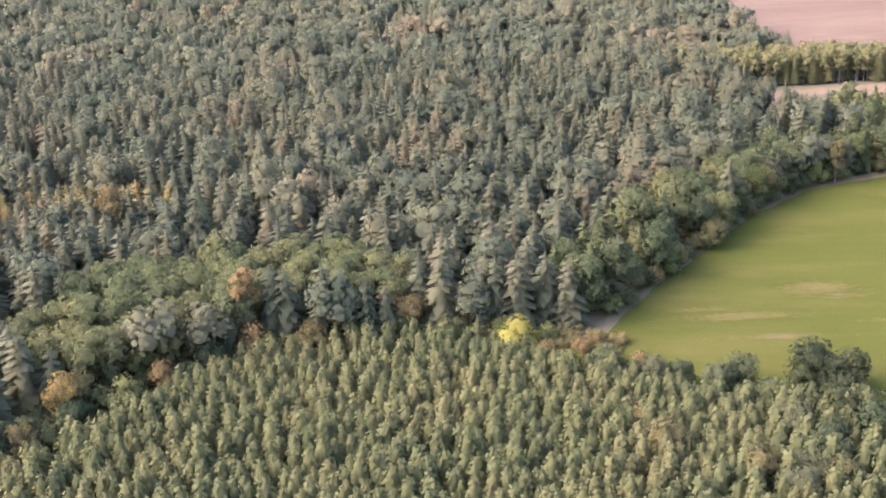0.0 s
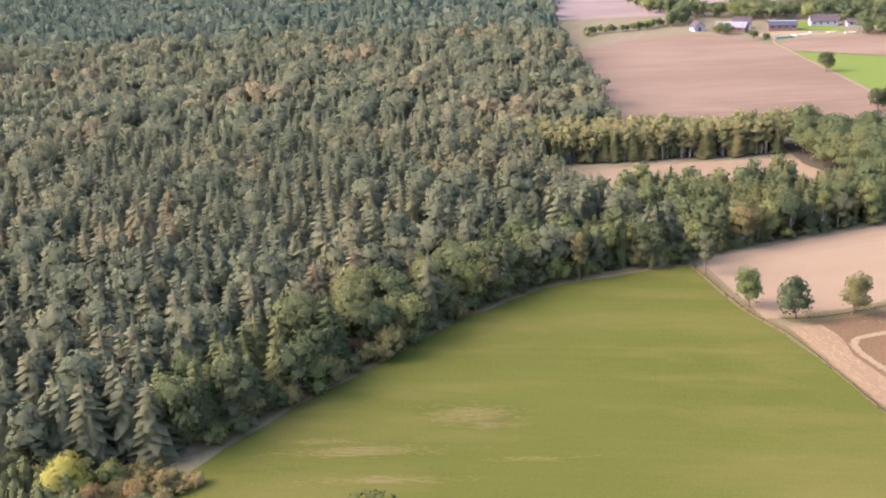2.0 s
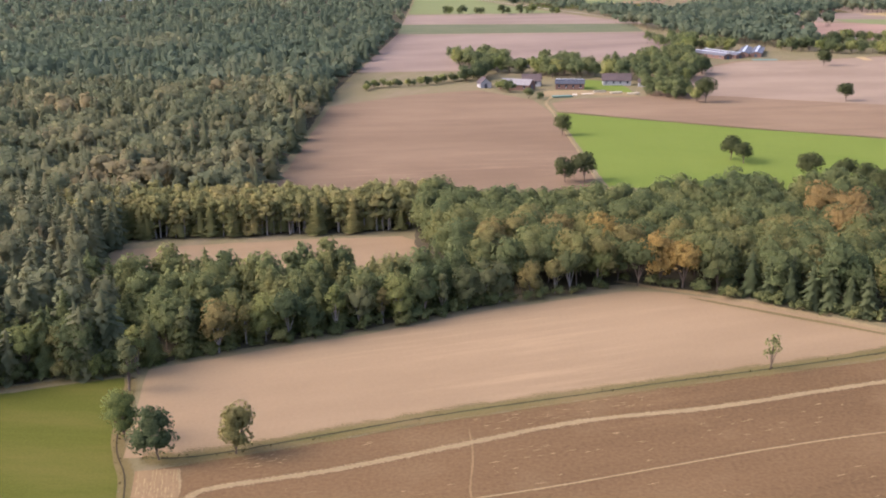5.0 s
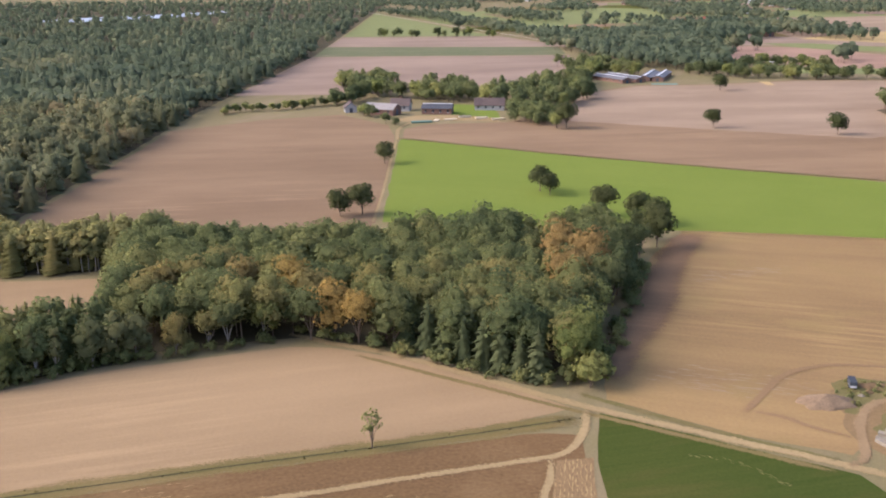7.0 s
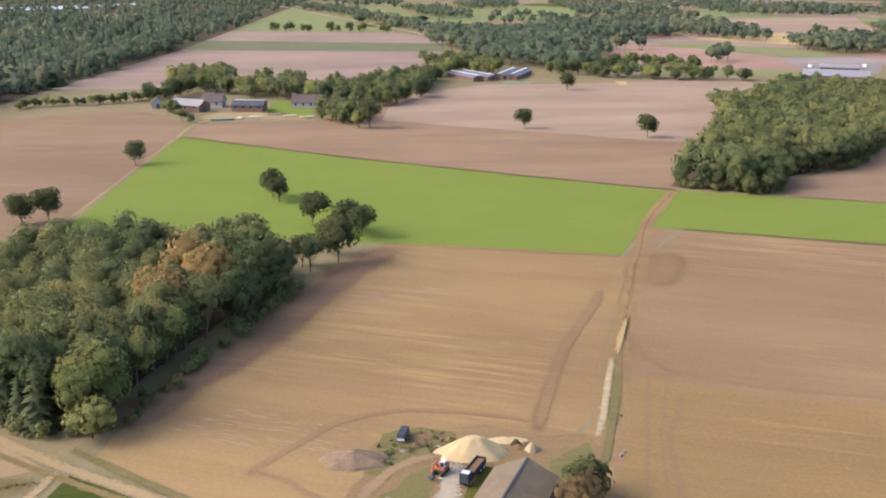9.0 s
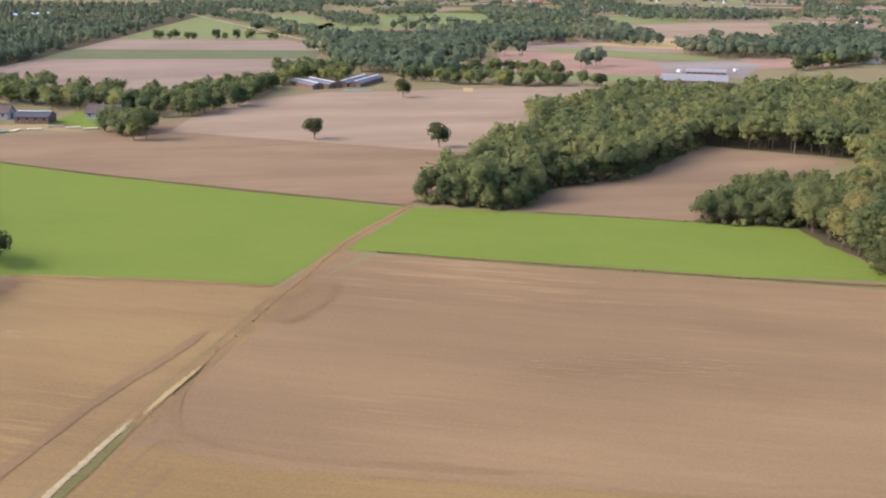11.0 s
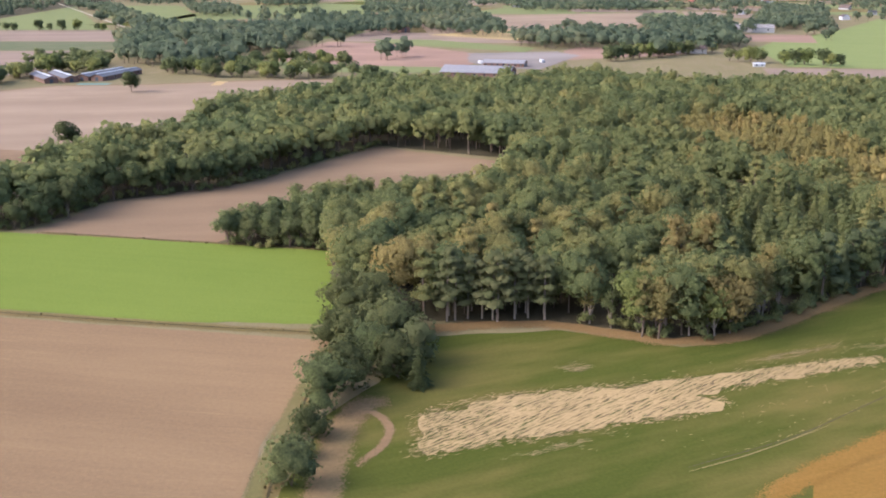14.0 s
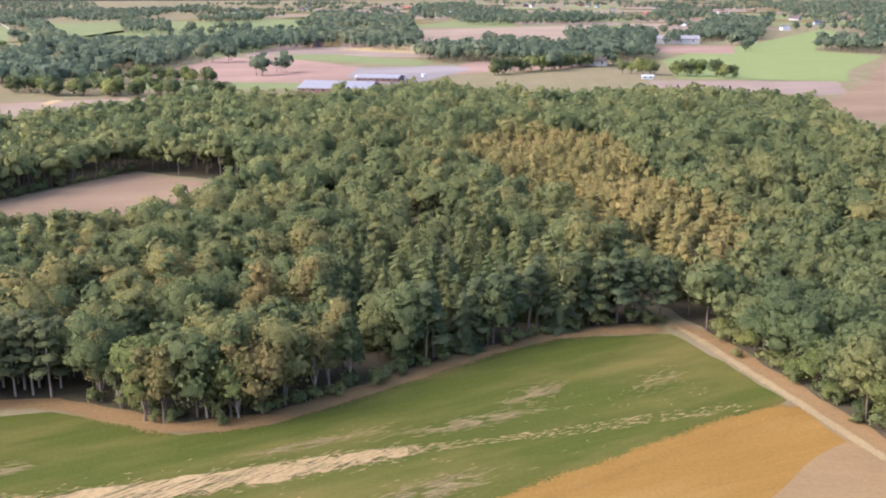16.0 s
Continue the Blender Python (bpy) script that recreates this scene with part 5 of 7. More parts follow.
for poly in OPEN:
    q = np.array(far)
    far = [tuple(p) for p in q[~inside(poly, q[:, 0], q[:, 1])]]


def far_wood(poly, gap):
    """Trees over a far copse, its outline uneven."""
    far.extend(tuple(p) for p in fill(poly, gap * 1.22, R, 0.3))


far_wood([(337, 1089), (378, 1080), (405, 940), (456, 867), (440, 800), (400, 815), (372, 870), (360, 990)], 8.5)
far_wood([(328, 1256), (404, 1239), (473, 1159), (481, 1012), (458, 960), (450, 912), (416, 943), (385, 1100), (353, 1137)], 9.0)
far_wood([(414, 1163), (480, 1313), (546, 1223), (514, 1115), (496, 1098), (484, 935), (462, 921)], 9.5)
far_wood([(329, 1870), (400, 1852), (427, 1556), (369, 1570)], 11.0)
far_wood([(428, 2072), (555, 2337), (536, 1980), (438, 1920)], 14.0)
far_wood([(501, 1459), (566, 1373), (606, 1433), (723, 1405), (682, 1113), (640, 1150), (619, 1220), (579, 1153), (515, 1117), (500, 1217)], 10.5)
far_wood([(644, 2310), (806, 2068), (736, 1550), (647, 1651), (590, 1640)], 15.0)
far_wood([(676, 1074), (747, 1133), (808, 1085), (870, 1031), (843, 960), (776, 974), (714, 994), (678, 964), (666, 1004)], 8.5)
far_wood([(880, 2082), (1171, 2154), (1038, 1733), (846, 1734)], 15.0)
far_wood([(888, 1365), (988, 1341), (869, 1039), (808, 1052)], 10.0)
far_wood([(1101, 1477), (1194, 1491), (1059, 1218), (997, 1233)], 10.5)
far_wood([(1034, 1069), (1168, 1169), (1055, 990), (1022, 1037)], 9.0)
far_wood([(1168, 1169), (1260, 1400), (1340, 1380), (1200, 1020), (1055, 990)], 14.0)
far_wood([(1426, 1580), (1329, 1560), (1490, 1980), (2133, 3432), (2709, 3615)], 30.0)
far_wood([(-616, 5058), (-206, 4880), (235, 2432), (109, 2037)], 40.0)
far_wood([(796, 2070), (1034, 3619), (1257, 3786), (884, 1884)], 28.0)
far_wood([(145, 1898), (219, 1734), (291, 1435), (330, 1300), (345, 1310), (310, 1450), (240, 1750), (165, 1920)], 9.0)
far_wood([(20, 2757), (318, 3041), (341, 2139), (255, 1960)], 22.0)
far_wood([(1137, 1607), (1128, 1790), (1572, 2788), (1617, 2592)], 24.0)
far_wood([(915, 1142), (1083, 1289), (1296, 1657), (1330, 1981), (1260, 1800), (1010, 1300)], 12.0)
far_wood([(679, 994), (782, 900), (800, 905), (787, 992)], 9.0)
for x, y in ((502, 1008), (519, 1011), (454, 1558), (490, 1607), (504, 1612), (521, 1601), (784, 1203), (772, 1228), (270, 1443), (312, 1290), (548, 880), (560, 900), (1000, 1150), (990, 1140), (965, 1060)):
    far += [(x + R.normal(0, 3.0), y + R.normal(0, 3.0)) for _ in range(4)]
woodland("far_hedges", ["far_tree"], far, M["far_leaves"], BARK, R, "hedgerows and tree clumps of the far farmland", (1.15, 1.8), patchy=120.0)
HEDGES = [
    [(433, 776), (467, 766), (494, 758), (530, 757)], [(405, 800), (430, 790), (440, 776)], [(128, 612), (132, 625), (147, 630), (162, 636), (178, 652), (193, 671)],
    [(182, 731), (195, 705), (206, 690)], [(206, 690), (226, 676), (251, 674)], [(251, 674), (275, 640), (298, 626)], [(298, 626), (312, 655), (322, 690)],
    [(322, 690), (331, 761), (348, 817)], [(272, 584), (283, 570), (294, 558)], [(348, 817), (365, 797), (380, 800)], [(182, 640), (190, 662), (200, 685)],
    [(440, 830), (480, 850), (520, 830)], [(840, 800), (800, 830), (780, 850)], [(690, 850), (740, 890), (800, 930)], [(161, 1257), (235, 1258), (310, 1255)],
]
for i, pts in enumerate(HEDGES):
    tree_row("hedge_tree", ["garden"], ["oak", "oak", "olive"], "bark", along(pts, (2.6 if i == 2 else 5.4) if i != 14 else 9.0, R, (0.8 if i == 2 else 2.4) if i != 14 else 7.0), "dark green tree in a hedge near the farm", "trees round the farm", R, (0.4, 0.6) if i == 2 else (0.55, 0.75) if i == 8 else (0.85, 1.3))

grove = [(312, 655), (300, 640)]
for poly, gap in (([(173, 782), (205, 765), (217, 727), (196, 697), (180, 735)], 7.5), ([(222, 703), (251, 727), (261, 665), (241, 650), (229, 655)], 7.0), ([(263, 698), (288, 713), (308, 761), (334, 797), (328, 729), (307, 685), (296, 632), (275, 652)], 7.5), ([(272, 582), (291, 558), (294, 572), (291, 595), (272, 599)], 6.0), ([(330, 804), (377, 809), (368, 879), (324, 873)], 8.5), ([(446, 790), (478, 766), (520, 766), (520, 772), (480, 778), (450, 798)], 6.5)):
    grove += [tuple(p) for p in fill(poly, gap, R, 0.3)]
woodland("farm_grove", ["canopy_mid", "canopy_far"], grove, M["wood_leaves"], BARK, R, "dark green leafy groves round the farm and stables", (0.7, 1.1), (0.0, 0.45), patchy=40.0)

SCRUB = [
    [(527, 341), (541, 332), (552, 333), (570, 343.5), (588, 354.5), (600, 358.5), (616, 359)], [(622.5, 357), (625, 340), (626.5, 325), (628.5, 306), (631, 288)],
    [(206, 285.5), (216, 281.5), (228, 275.5), (246, 263), (256, 260.5), (263.5, 264), (269, 285), (277, 306), (283, 331)], [(116, 244), (137, 254), (150, 259), (178, 273), (204, 283)],
    [(20, 163), (35, 181), (45, 193), (62, 215), (79, 230), (97, 238), (110, 241)], [(391, 433), (405, 427), (420, 421), (433, 447), (450, 457), (466, 467), (488, 497), (510, 527)], [(464, 402.5), (480, 397), (497, 392)],
]
under = []
for pts in SCRUB:
    under += along(pts, 2.2, R, 0.8)
woodland("undergrowth", ["scrub"], under, M["wood_leaves"], BARK, R, "low dark undergrowth along the edges of the woods", (0.45, 1.1), (0.1, 0.7), patchy=12.0)

# trees that stand out along the edges of the woods

tree_row("oak_tree", ["oak"], ["oak", "oak", "olive"], "bark", along([(22, 167), (36, 184), (50, 201), (64, 218), (80, 232), (96, 239), (108, 243)], 7.5, R, 1.0), "green oak at the meadow's edge", "edge oaks of the meadow", R, (0.85, 1.15))
tree_row("oak_tree", ["oak", "oak", "birch"], ["olive", "pine_olive", "autumn", "oak", "olive"], "pale_bark", along([(116, 245), (137, 255), (150, 260), (178, 274), (200, 284)], 3.9, R, 0.7), "olive oak above the pale bare field", "edge oaks of the pale field", R, (0.75, 1.0))
tree_row("oak_tree", ["oak"], ["oak", "oak", "oak", "oak", "olive"], "bark", [p for p in along([(206, 287), (216, 283), (228, 277), (246, 265), (254, 262.5), (259, 266), (264, 287), (272, 308), (279, 330)], 4.4, R, 0.8) if min(math.dist(p, c) for c in CROWNS) > 4.5 and not 227 < p[0] < 255], "broad green oak at the edge of the oak wood", "edge oaks of the oak wood", R, (0.95, 1.25))
tree_row("pine_tree", ["pine"], ["pine_olive"], "pine_bark", along([(503, 346), (513, 345), (524, 344)], 1.9, R, 0.5) + along([(504, 349), (513, 348), (524, 347)], 2.2, R, 0.6), "tall pine with bare trunk beside the meadow", "edge pines", R, (0.95, 1.15))
tree_row("birch_tree", ["birch", "birch", "oak"], ["autumn", "olive", "autumn", "oak"], "pine_bark", along([(527, 342), (541, 333), (552, 334), (566, 342)], 3.0, R, 0.6), "yellowing birch at the meadow's edge", "edge birches", R, (0.85, 1.1))
tree_row("pine_tree", ["pine", "spruce"], ["pine"], "bark", along([(572, 346), (588, 356), (600, 360), (616, 361)], 2.7, R, 0.6), "dark pine at the meadow's edge", "edge pines", R, (1.0, 1.2))
tree_row("ash_tree", ["oak", "bush"], ["oak", "olive", "olive"], "bark", along([(623.5, 356), (626, 340), (627.5, 325), (629.5, 306), (632, 290)], 3.8, R, 0.6), "green tree beside the dirt path", "trees along the path", R, (0.55, 0.85))
tree_row("lime_tree", ["oak"], ["oak"], "bark", along([(392, 434), (405, 428), (420, 422), (433, 448), (450, 458), (466, 468)], 4.2, R, 0.8), "dark green tree at the edge of the north wood", "edge trees of the north wood", R, (0.7, 0.95))
tree_row("lime_tree", ["oak"], ["oak"], "bark", along([(464, 403), (480, 397), (497, 393)], 3.6, R, 0.6), "green tree at the edge of the copse", "edge trees of the copse", R, (0.55, 0.75))
tree_row("lime_tree", ["oak"], ["oak"], "bark", [(490, 388), (490.5, 380), (491.5, 371), (495, 389), (497, 381), (499, 391), (492, 363), (503, 394)], "green tree closing the gap above the hedge", "edge trees of the copse", R, (0.75, 0.95))
tree_row("maple_tree", ["oak"], ["olive", "autumn", "golden", "oak", "autumn"], "bark", along([(-72, 120), (-58, 142), (-40, 157), (-24, 161), (-8, 161), (6, 160)], 4.2, R, 1.5), "leafy tree turning colour behind the young pines", "trees behind the plantation", R, (0.6, 0.9))

LONE = "hedge"
GREEN_TREE = "round dark green field tree standing alone"
def lone_tree(x, y, s, kind, crown, label):
    """A tree or bush that stands out by itself."""
    name = "field_tree" if kind == "solitary" else kind + ("_shrub" if kind == "bush" else "_tree")
    tree(name, kind, int(R.integers(50)), M[crown], BARK, x, y, s, R.uniform(0, 360), label)


lone_tree(117, 213, 0.80, "oak", "olive", "olive green field tree by the ditch")
lone_tree(112.4, 231.4, 1.0, "birch", "pine_olive", "slim green tree on the meadow's boundary")
lone_tree(124, 206.5, 0.90, "oak", "oak", "round dark green tree by the ditch")
lone_tree(135, 208, 0.82, "oak", "autumn", "yellow-brown tree beside the pale field")
lone_tree(112, 238.5, 0.95, "birch", "olive", "slim green tree at the meadow corner")
lone_tree(206.5, 388, 0.98, "solitary", LONE, GREEN_TREE)
lone_tree(213, 390, 1.1, "solitary", LONE, GREEN_TREE)
lone_tree(216, 473, 0.96, "solitary", LONE, GREEN_TREE)
lone_tree(268.5, 420, 1.02, "solitary", LONE, GREEN_TREE)
lone_tree(271, 413.5, 0.86, "solitary", LONE, GREEN_TREE)
lone_tree(282.5, 384.5, 1.08, "solitary", LONE, GREEN_TREE)
lone_tree(291.5, 378, 1.0, "solitary", LONE, GREEN_TREE)
lone_tree(296, 372, 0.92, "solitary", LONE, GREEN_TREE)
lone_tree(291, 349, 1.25, "solitary", LONE, GREEN_TREE)
lone_tree(288, 357, 0.9, "solitary", LONE, GREEN_TREE)
lone_tree(361, 554, 1.02, "solitary", LONE, GREEN_TREE)
lone_tree(408.5, 531, 1.15, "solitary", LONE, GREEN_TREE)
lone_tree(405, 702, 1.2, "solitary", LONE, GREEN_TREE)
lone_tree(295, 557, 1.32, "solitary", LONE, GREEN_TREE)
lone_tree(-39, 157, 1.5, "birch", "orange", "orange birch behind the plantation")
lone_tree(-34, 162, 0.95, "solitary", "olive", "olive round tree behind the plantation")
lone_tree(-14, 162, 0.8, "birch", "orange", "orange tree at the edge of the spruce wood")
lone_tree(86, 230.5, 1.1, "birch", "autumn", "yellowing birch at the meadow's edge")
lone_tree(64, 219, 1.1, "solitary", "autumn", "yellowing tree at the meadow's edge")
lone_tree(98, 239, 0.95, "birch", "autumn", "yellowing birch at the meadow's edge")
lone_tree(647, 570, 1.5, "oak", "autumn", "ochre crown deep in the wood")
lone_tree(593, 451, 1.4, "birch", "autumn", "ochre crown in the wood")
lone_tree(194, 300, 1.25, "oak", "autumn", "ochre crown in the oak wood")
lone_tree(204, 299, 1.25, "oak", "golden", "golden crown in the oak wood")
lone_tree(209, 293, 1.2, "oak", "autumn", "ochre crown in the oak wood")
lone_tree(212, 577, 0.6, "garden", "oak", "dark green bush by the farm lane")
lone_tree(217, 571, 0.5, "garden", "oak", "dark green bush by the farm lane")
lone_tree(204, 600, 0.8, "garden", "oak", "dark green tree by the old barn")
lone_tree(200, 606, 0.8, "garden", "olive", "olive tree by the old barn")
for x, y, s, crown in ((39, 137, 1.0, "hedge"), (51, 138, 1.5, "hedge"), (56, 136, 1.3, "hedge"), (43.5, 123.5, 1.2, "pine_olive"), (36, 113, 1.1, "autumn"), (43, 113, 1.0, "pine_olive"), (50.5, 126, 1.4, "hedge"), (54, 121, 1.3, "oak"), (66, 133, 1.3, "hedge"), (71, 132, 1.2, "hedge"), (47, 118, 1.2, "oak")):
    tree("shrub", "bush", int(R.integers(50)), M[crown], BARK, x, y, s, R.uniform(0, 360), "rounded shrub between young pines and meadow", "shrubs among young pines")
for x, y in ((229, 280), (233, 277.5), (236, 274.5), (239.5, 272), (243, 269), (246, 267), (249, 264.5), (252, 263), (247, 270), (241, 275), (251, 268)):
    tree("spruce_tree", "spruce", int(R.integers(50)), M["pine"], BARK, x - 0.6, y - 1.0, R.uniform(0.75, 0.98), R.uniform(0, 360), "slender dark spruce at the edge of the oak wood", "edge spruces of the oak wood")
tree_row("hedge_shrub", ["bush"], ["oak", "olive", "oak", "hedge", "autumn"], "bark", along([(23, 162), (34, 179), (44, 191), (61, 214), (78, 228.5), (97, 236.5), (109, 240)], 3.4, R, 0.7), "leafy shrub fringing the wood above the meadow", "fringe shrubs of the meadow", R, (0.7, 1.35))
tree_row("oak_tree", ["oak"], ["oak", "hedge"], "bark", [(275, 343), (280.5, 338.5), (270, 347), (285, 341.5), (283, 346)], "smaller oak at the far end of the oak wood", "end oaks of the oak wood", R, (0.65, 0.85))
lone_tree(7, 151, 1.35, "bush", "yellow", "bright yellow bush at the wood's corner")
lone_tree(15, 143, 0.9, "bush", "yellow", "yellow bush beside the plantation")
lone_tree(-37.5, 153, 1.35, "bush", "orange", "orange-brown bush behind the plantation")
lone_tree(-43, 164, 1.05, "solitary", "autumn", "yellowing maple behind the plantation")
lone_tree(-26, 166, 1.1, "solitary", "autumn", "yellowing maple behind the plantation")
lone_tree(-77, 203, 1.6, "birch", "autumn", "orange tree in the spruce wood")
lone_tree(178, 297, 1.25, "oak", "autumn", "ochre crown in the oak wood")
lone_tree(214.5, 284, 1.2, "oak", "golden", "golden yellow crown in the oak wood")
lone_tree(219, 281.5, 1.05, "oak", "golden", "golden crown in the oak wood")
lone_tree(262, 319, 1.45, "oak", "orange", "rust orange crown in the oak wood")
lone_tree(268, 314, 1.4, "oak", "orange", "rust orange crown in the oak wood")
lone_tree(262, 300, 1.4, "oak", "orange", "rust orange crown in the oak wood")
lone_tree(260, 258.5, 0.82, "garden", "olive", "low round tree at the corner of the oak wood")
lone_tree(168, 349, 0.8, "oak", "yellow", "yellow-green tree behind the wood")
lone_tree(327.6, 239.6, 0.72, "garden", "hedge", "dark green bushy tree beside the barn")
lone_tree(326.0, 233.4, 0.74, "garden", "bronze", "brownish bushy tree beside the barn")
lone_tree(322.8, 227.4, 0.4, "garden", "oak", "olive bushy tree beside the barn")
lone_tree(314.4, 222.4, 0.62, "garden", "oak", "green bushy tree in front of the barn")
lone_tree(309.2, 224.6, 0.5, "garden", "olive", "green bushy tree in front of the barn")
lone_tree(551, 358.5, 1.42, "birch", "autumn", "straw yellow birch in the wood")
lone_tree(559, 361, 1.42, "birch", "autumn", "straw yellow birch in the wood")
lone_tree(538.5, 332, 1.08, "birch", "autumn", "ochre birch at the meadow's edge")
lone_tree(536, 333, 1.05, "birch", "autumn", "ochre birch at the meadow's edge")
lone_tree(562, 343, 1.25, "birch", "autumn", "yellowing birch at the meadow's edge")
lone_tree(547, 332.5, 1.05, "birch", "autumn", "olive birch at the meadow's edge")
lone_tree(224, 236.5, 1.12, "sapling", "olive", "thin half-bare birch at the field's edge")
for x, y, s, crown in ((478.4, 279.4, 0.95, "olive"), (479.4, 290.6, 1.25, "oak"), (479.8, 297.4, 0.8, "hedge"), (481.6, 303, 1.0, "hedge"), (484, 312, 1.6, "oak"), (487, 318, 1.7, "hedge"), (491, 325, 1.6, "oak"), (495, 321, 1.5, "hedge"), (494, 333, 1.75, "oak"), (498, 327, 1.5, "pine_olive"), (489, 331, 1.55, "hedge"), (496, 339, 1.75, "hedge"), (491, 344, 1.7, "hedge"), (489, 351, 1.7, "hedge"), (486, 337, 1.3, "hedge"), (494, 351, 1.8, "oak"), (487.4, 272.4, 0.9, "hedge"), (490.8, 272, 1.0, "oak")):
    tree("hedge_shrub", "bush", int(R.integers(50)), M[crown], BARK, x, y, s, R.uniform(0, 360), "dark green shrub of the hedge beside the meadow", "hedge shrubs")
for x, y, s in ((497.5, 317.5, 0.62), (493, 340, 0.9), (488, 325, 0.7)):
    tree("spruce_tree", "spruce", int(R.integers(50)), M["hedge"], BARK, x, y, s, R.uniform(0, 360), "dark spruce standing in the hedge by the meadow")
for x in np.arange(20, 100, 3.4):
    tree("hedge_shrub", "bush", int(R.integers(50)), M[["oak", "hedge", "oak", "pine_olive"][R.integers(4)]], BARK, x + R.normal(0, 1), 139.5 - (x - 26) * 0.22 + R.normal(0, 1), R.uniform(0.6, 1.25), R.uniform(0, 360), "leafy shrub between plantation and meadow", "shrubs of the plantation")
for x, y, s, c in ((11, 148, 0.8, "orange"), (14, 150, 0.6, "autumn"), (17, 149, 0.7, "orange"), (20, 152, 0.6, "autumn"), (12, 154, 0.8, "olive"), (22, 146, 0.8, "autumn"), (26, 144, 0.7, "orange"), (4, 155, 0.9, "olive"), (-3, 157, 0.9, "oak"), (-14, 158, 1.0, "olive"), (-28, 155, 1.2, "autumn"), (-36, 152, 1.0, "olive"), (-44, 148, 1.1, "oak"), (-50, 142, 1.1, "orange"), (-55, 137, 1.2, "olive"), (-61, 131, 1.2, "oak"), (-66, 124, 1.2, "autumn"), (-48, 150, 1.2, "autumn")):
    tree("shrub", "bush", int(R.integers(50)), M[c], BARK, x, y, s, R.uniform(0, 360), "autumn-tinted shrub between plantation and wood", "shrubs behind the plantation")
woodland("corner_scrub", ["scrub"], fill([(4, 151), (12, 146), (20, 149), (25, 153), (22, 157), (17, 154), (18, 160), (12, 157)], 1.1, R), M["larch_leaves"], BARK, R, "low yellowing scrub at the meadow corner", (0.3, 0.7), patchy=5.0)
woodland("plantation_scrub", ["scrub"], along([(-74, 114), (-58, 136), (-41, 152), (-22, 158), (-4, 158), (8, 155)], 0.7, R, 2.2), M["wood_leaves"], BARK, R, "low scrub between plantation and spruce wood", (0.7, 1.4), (0.2, 0.9), patchy=8.0)
for k in range(26):
    x, y = R.uniform(20, 95), R.uniform(85, 130)
    tree("shrub", "bush", int(R.integers(50)), M[["autumn", "pine_olive", "oak", "hedge"][R.integers(4)]], BARK, x, y, R.uniform(0.7, 1.15), R.uniform(0, 360), "leafy shrub turning colour among young pines", "shrubs among young pines")


# ---- buildings
def gable_roof(w, d, eave, ridge, over=0.4, thick=0.18):
    """A pitched roof with thickness, its ridge along y."""
    bm = bmesh.new()
    w, d = w / 2 + over, d / 2 + over
    drop = (ridge - eave) * over / (w - over)
    for y in (-d, d):
        for x, z in ((-w, eave - drop), (0, ridge), (w, eave - drop), (w, eave - drop + thick), (0, ridge + thick), (-w, eave - drop + thick)):
            bm.verts.new((x, y, z))
    bm.verts.ensure_lookup_table()
    v = bm.verts
    bm.faces.new([v[k] for k in (0, 1, 4, 5)])
    bm.faces.new([v[k] for k in (1, 2, 3, 4)])
    bm.faces.new([v[k] for k in (11, 10, 7, 6)])
    bm.faces.new([v[k] for k in (10, 9, 8, 7)])
    for a, b in zip(range(6), (1, 2, 3, 4, 5, 0)):
        bm.faces.new((v[b], v[a], v[a + 6], v[b + 6]))
    bmesh.ops.recalc_face_normals(bm, faces=bm.faces)
    return bm


def gable_walls(w, d, eave, ridge):
    bm = bmesh.new()
    prof = [(-w / 2, -0.3), (w / 2, -0.3), (w / 2, eave), (0, ridge), (-w / 2, eave)]
    a = [bm.verts.new((x, -d / 2, z)) for x, z in prof]
    b = [bm.verts.new((x, d / 2, z)) for x, z in prof]
    bm.faces.new(a)
    bm.faces.new(b[::-1])
    for i in range(5):
        j = (i + 1) % 5
        bm.faces.new((a[j], a[i], b[i], b[j]))
    bmesh.ops.recalc_face_normals(bm, faces=bm.faces)
    return bm


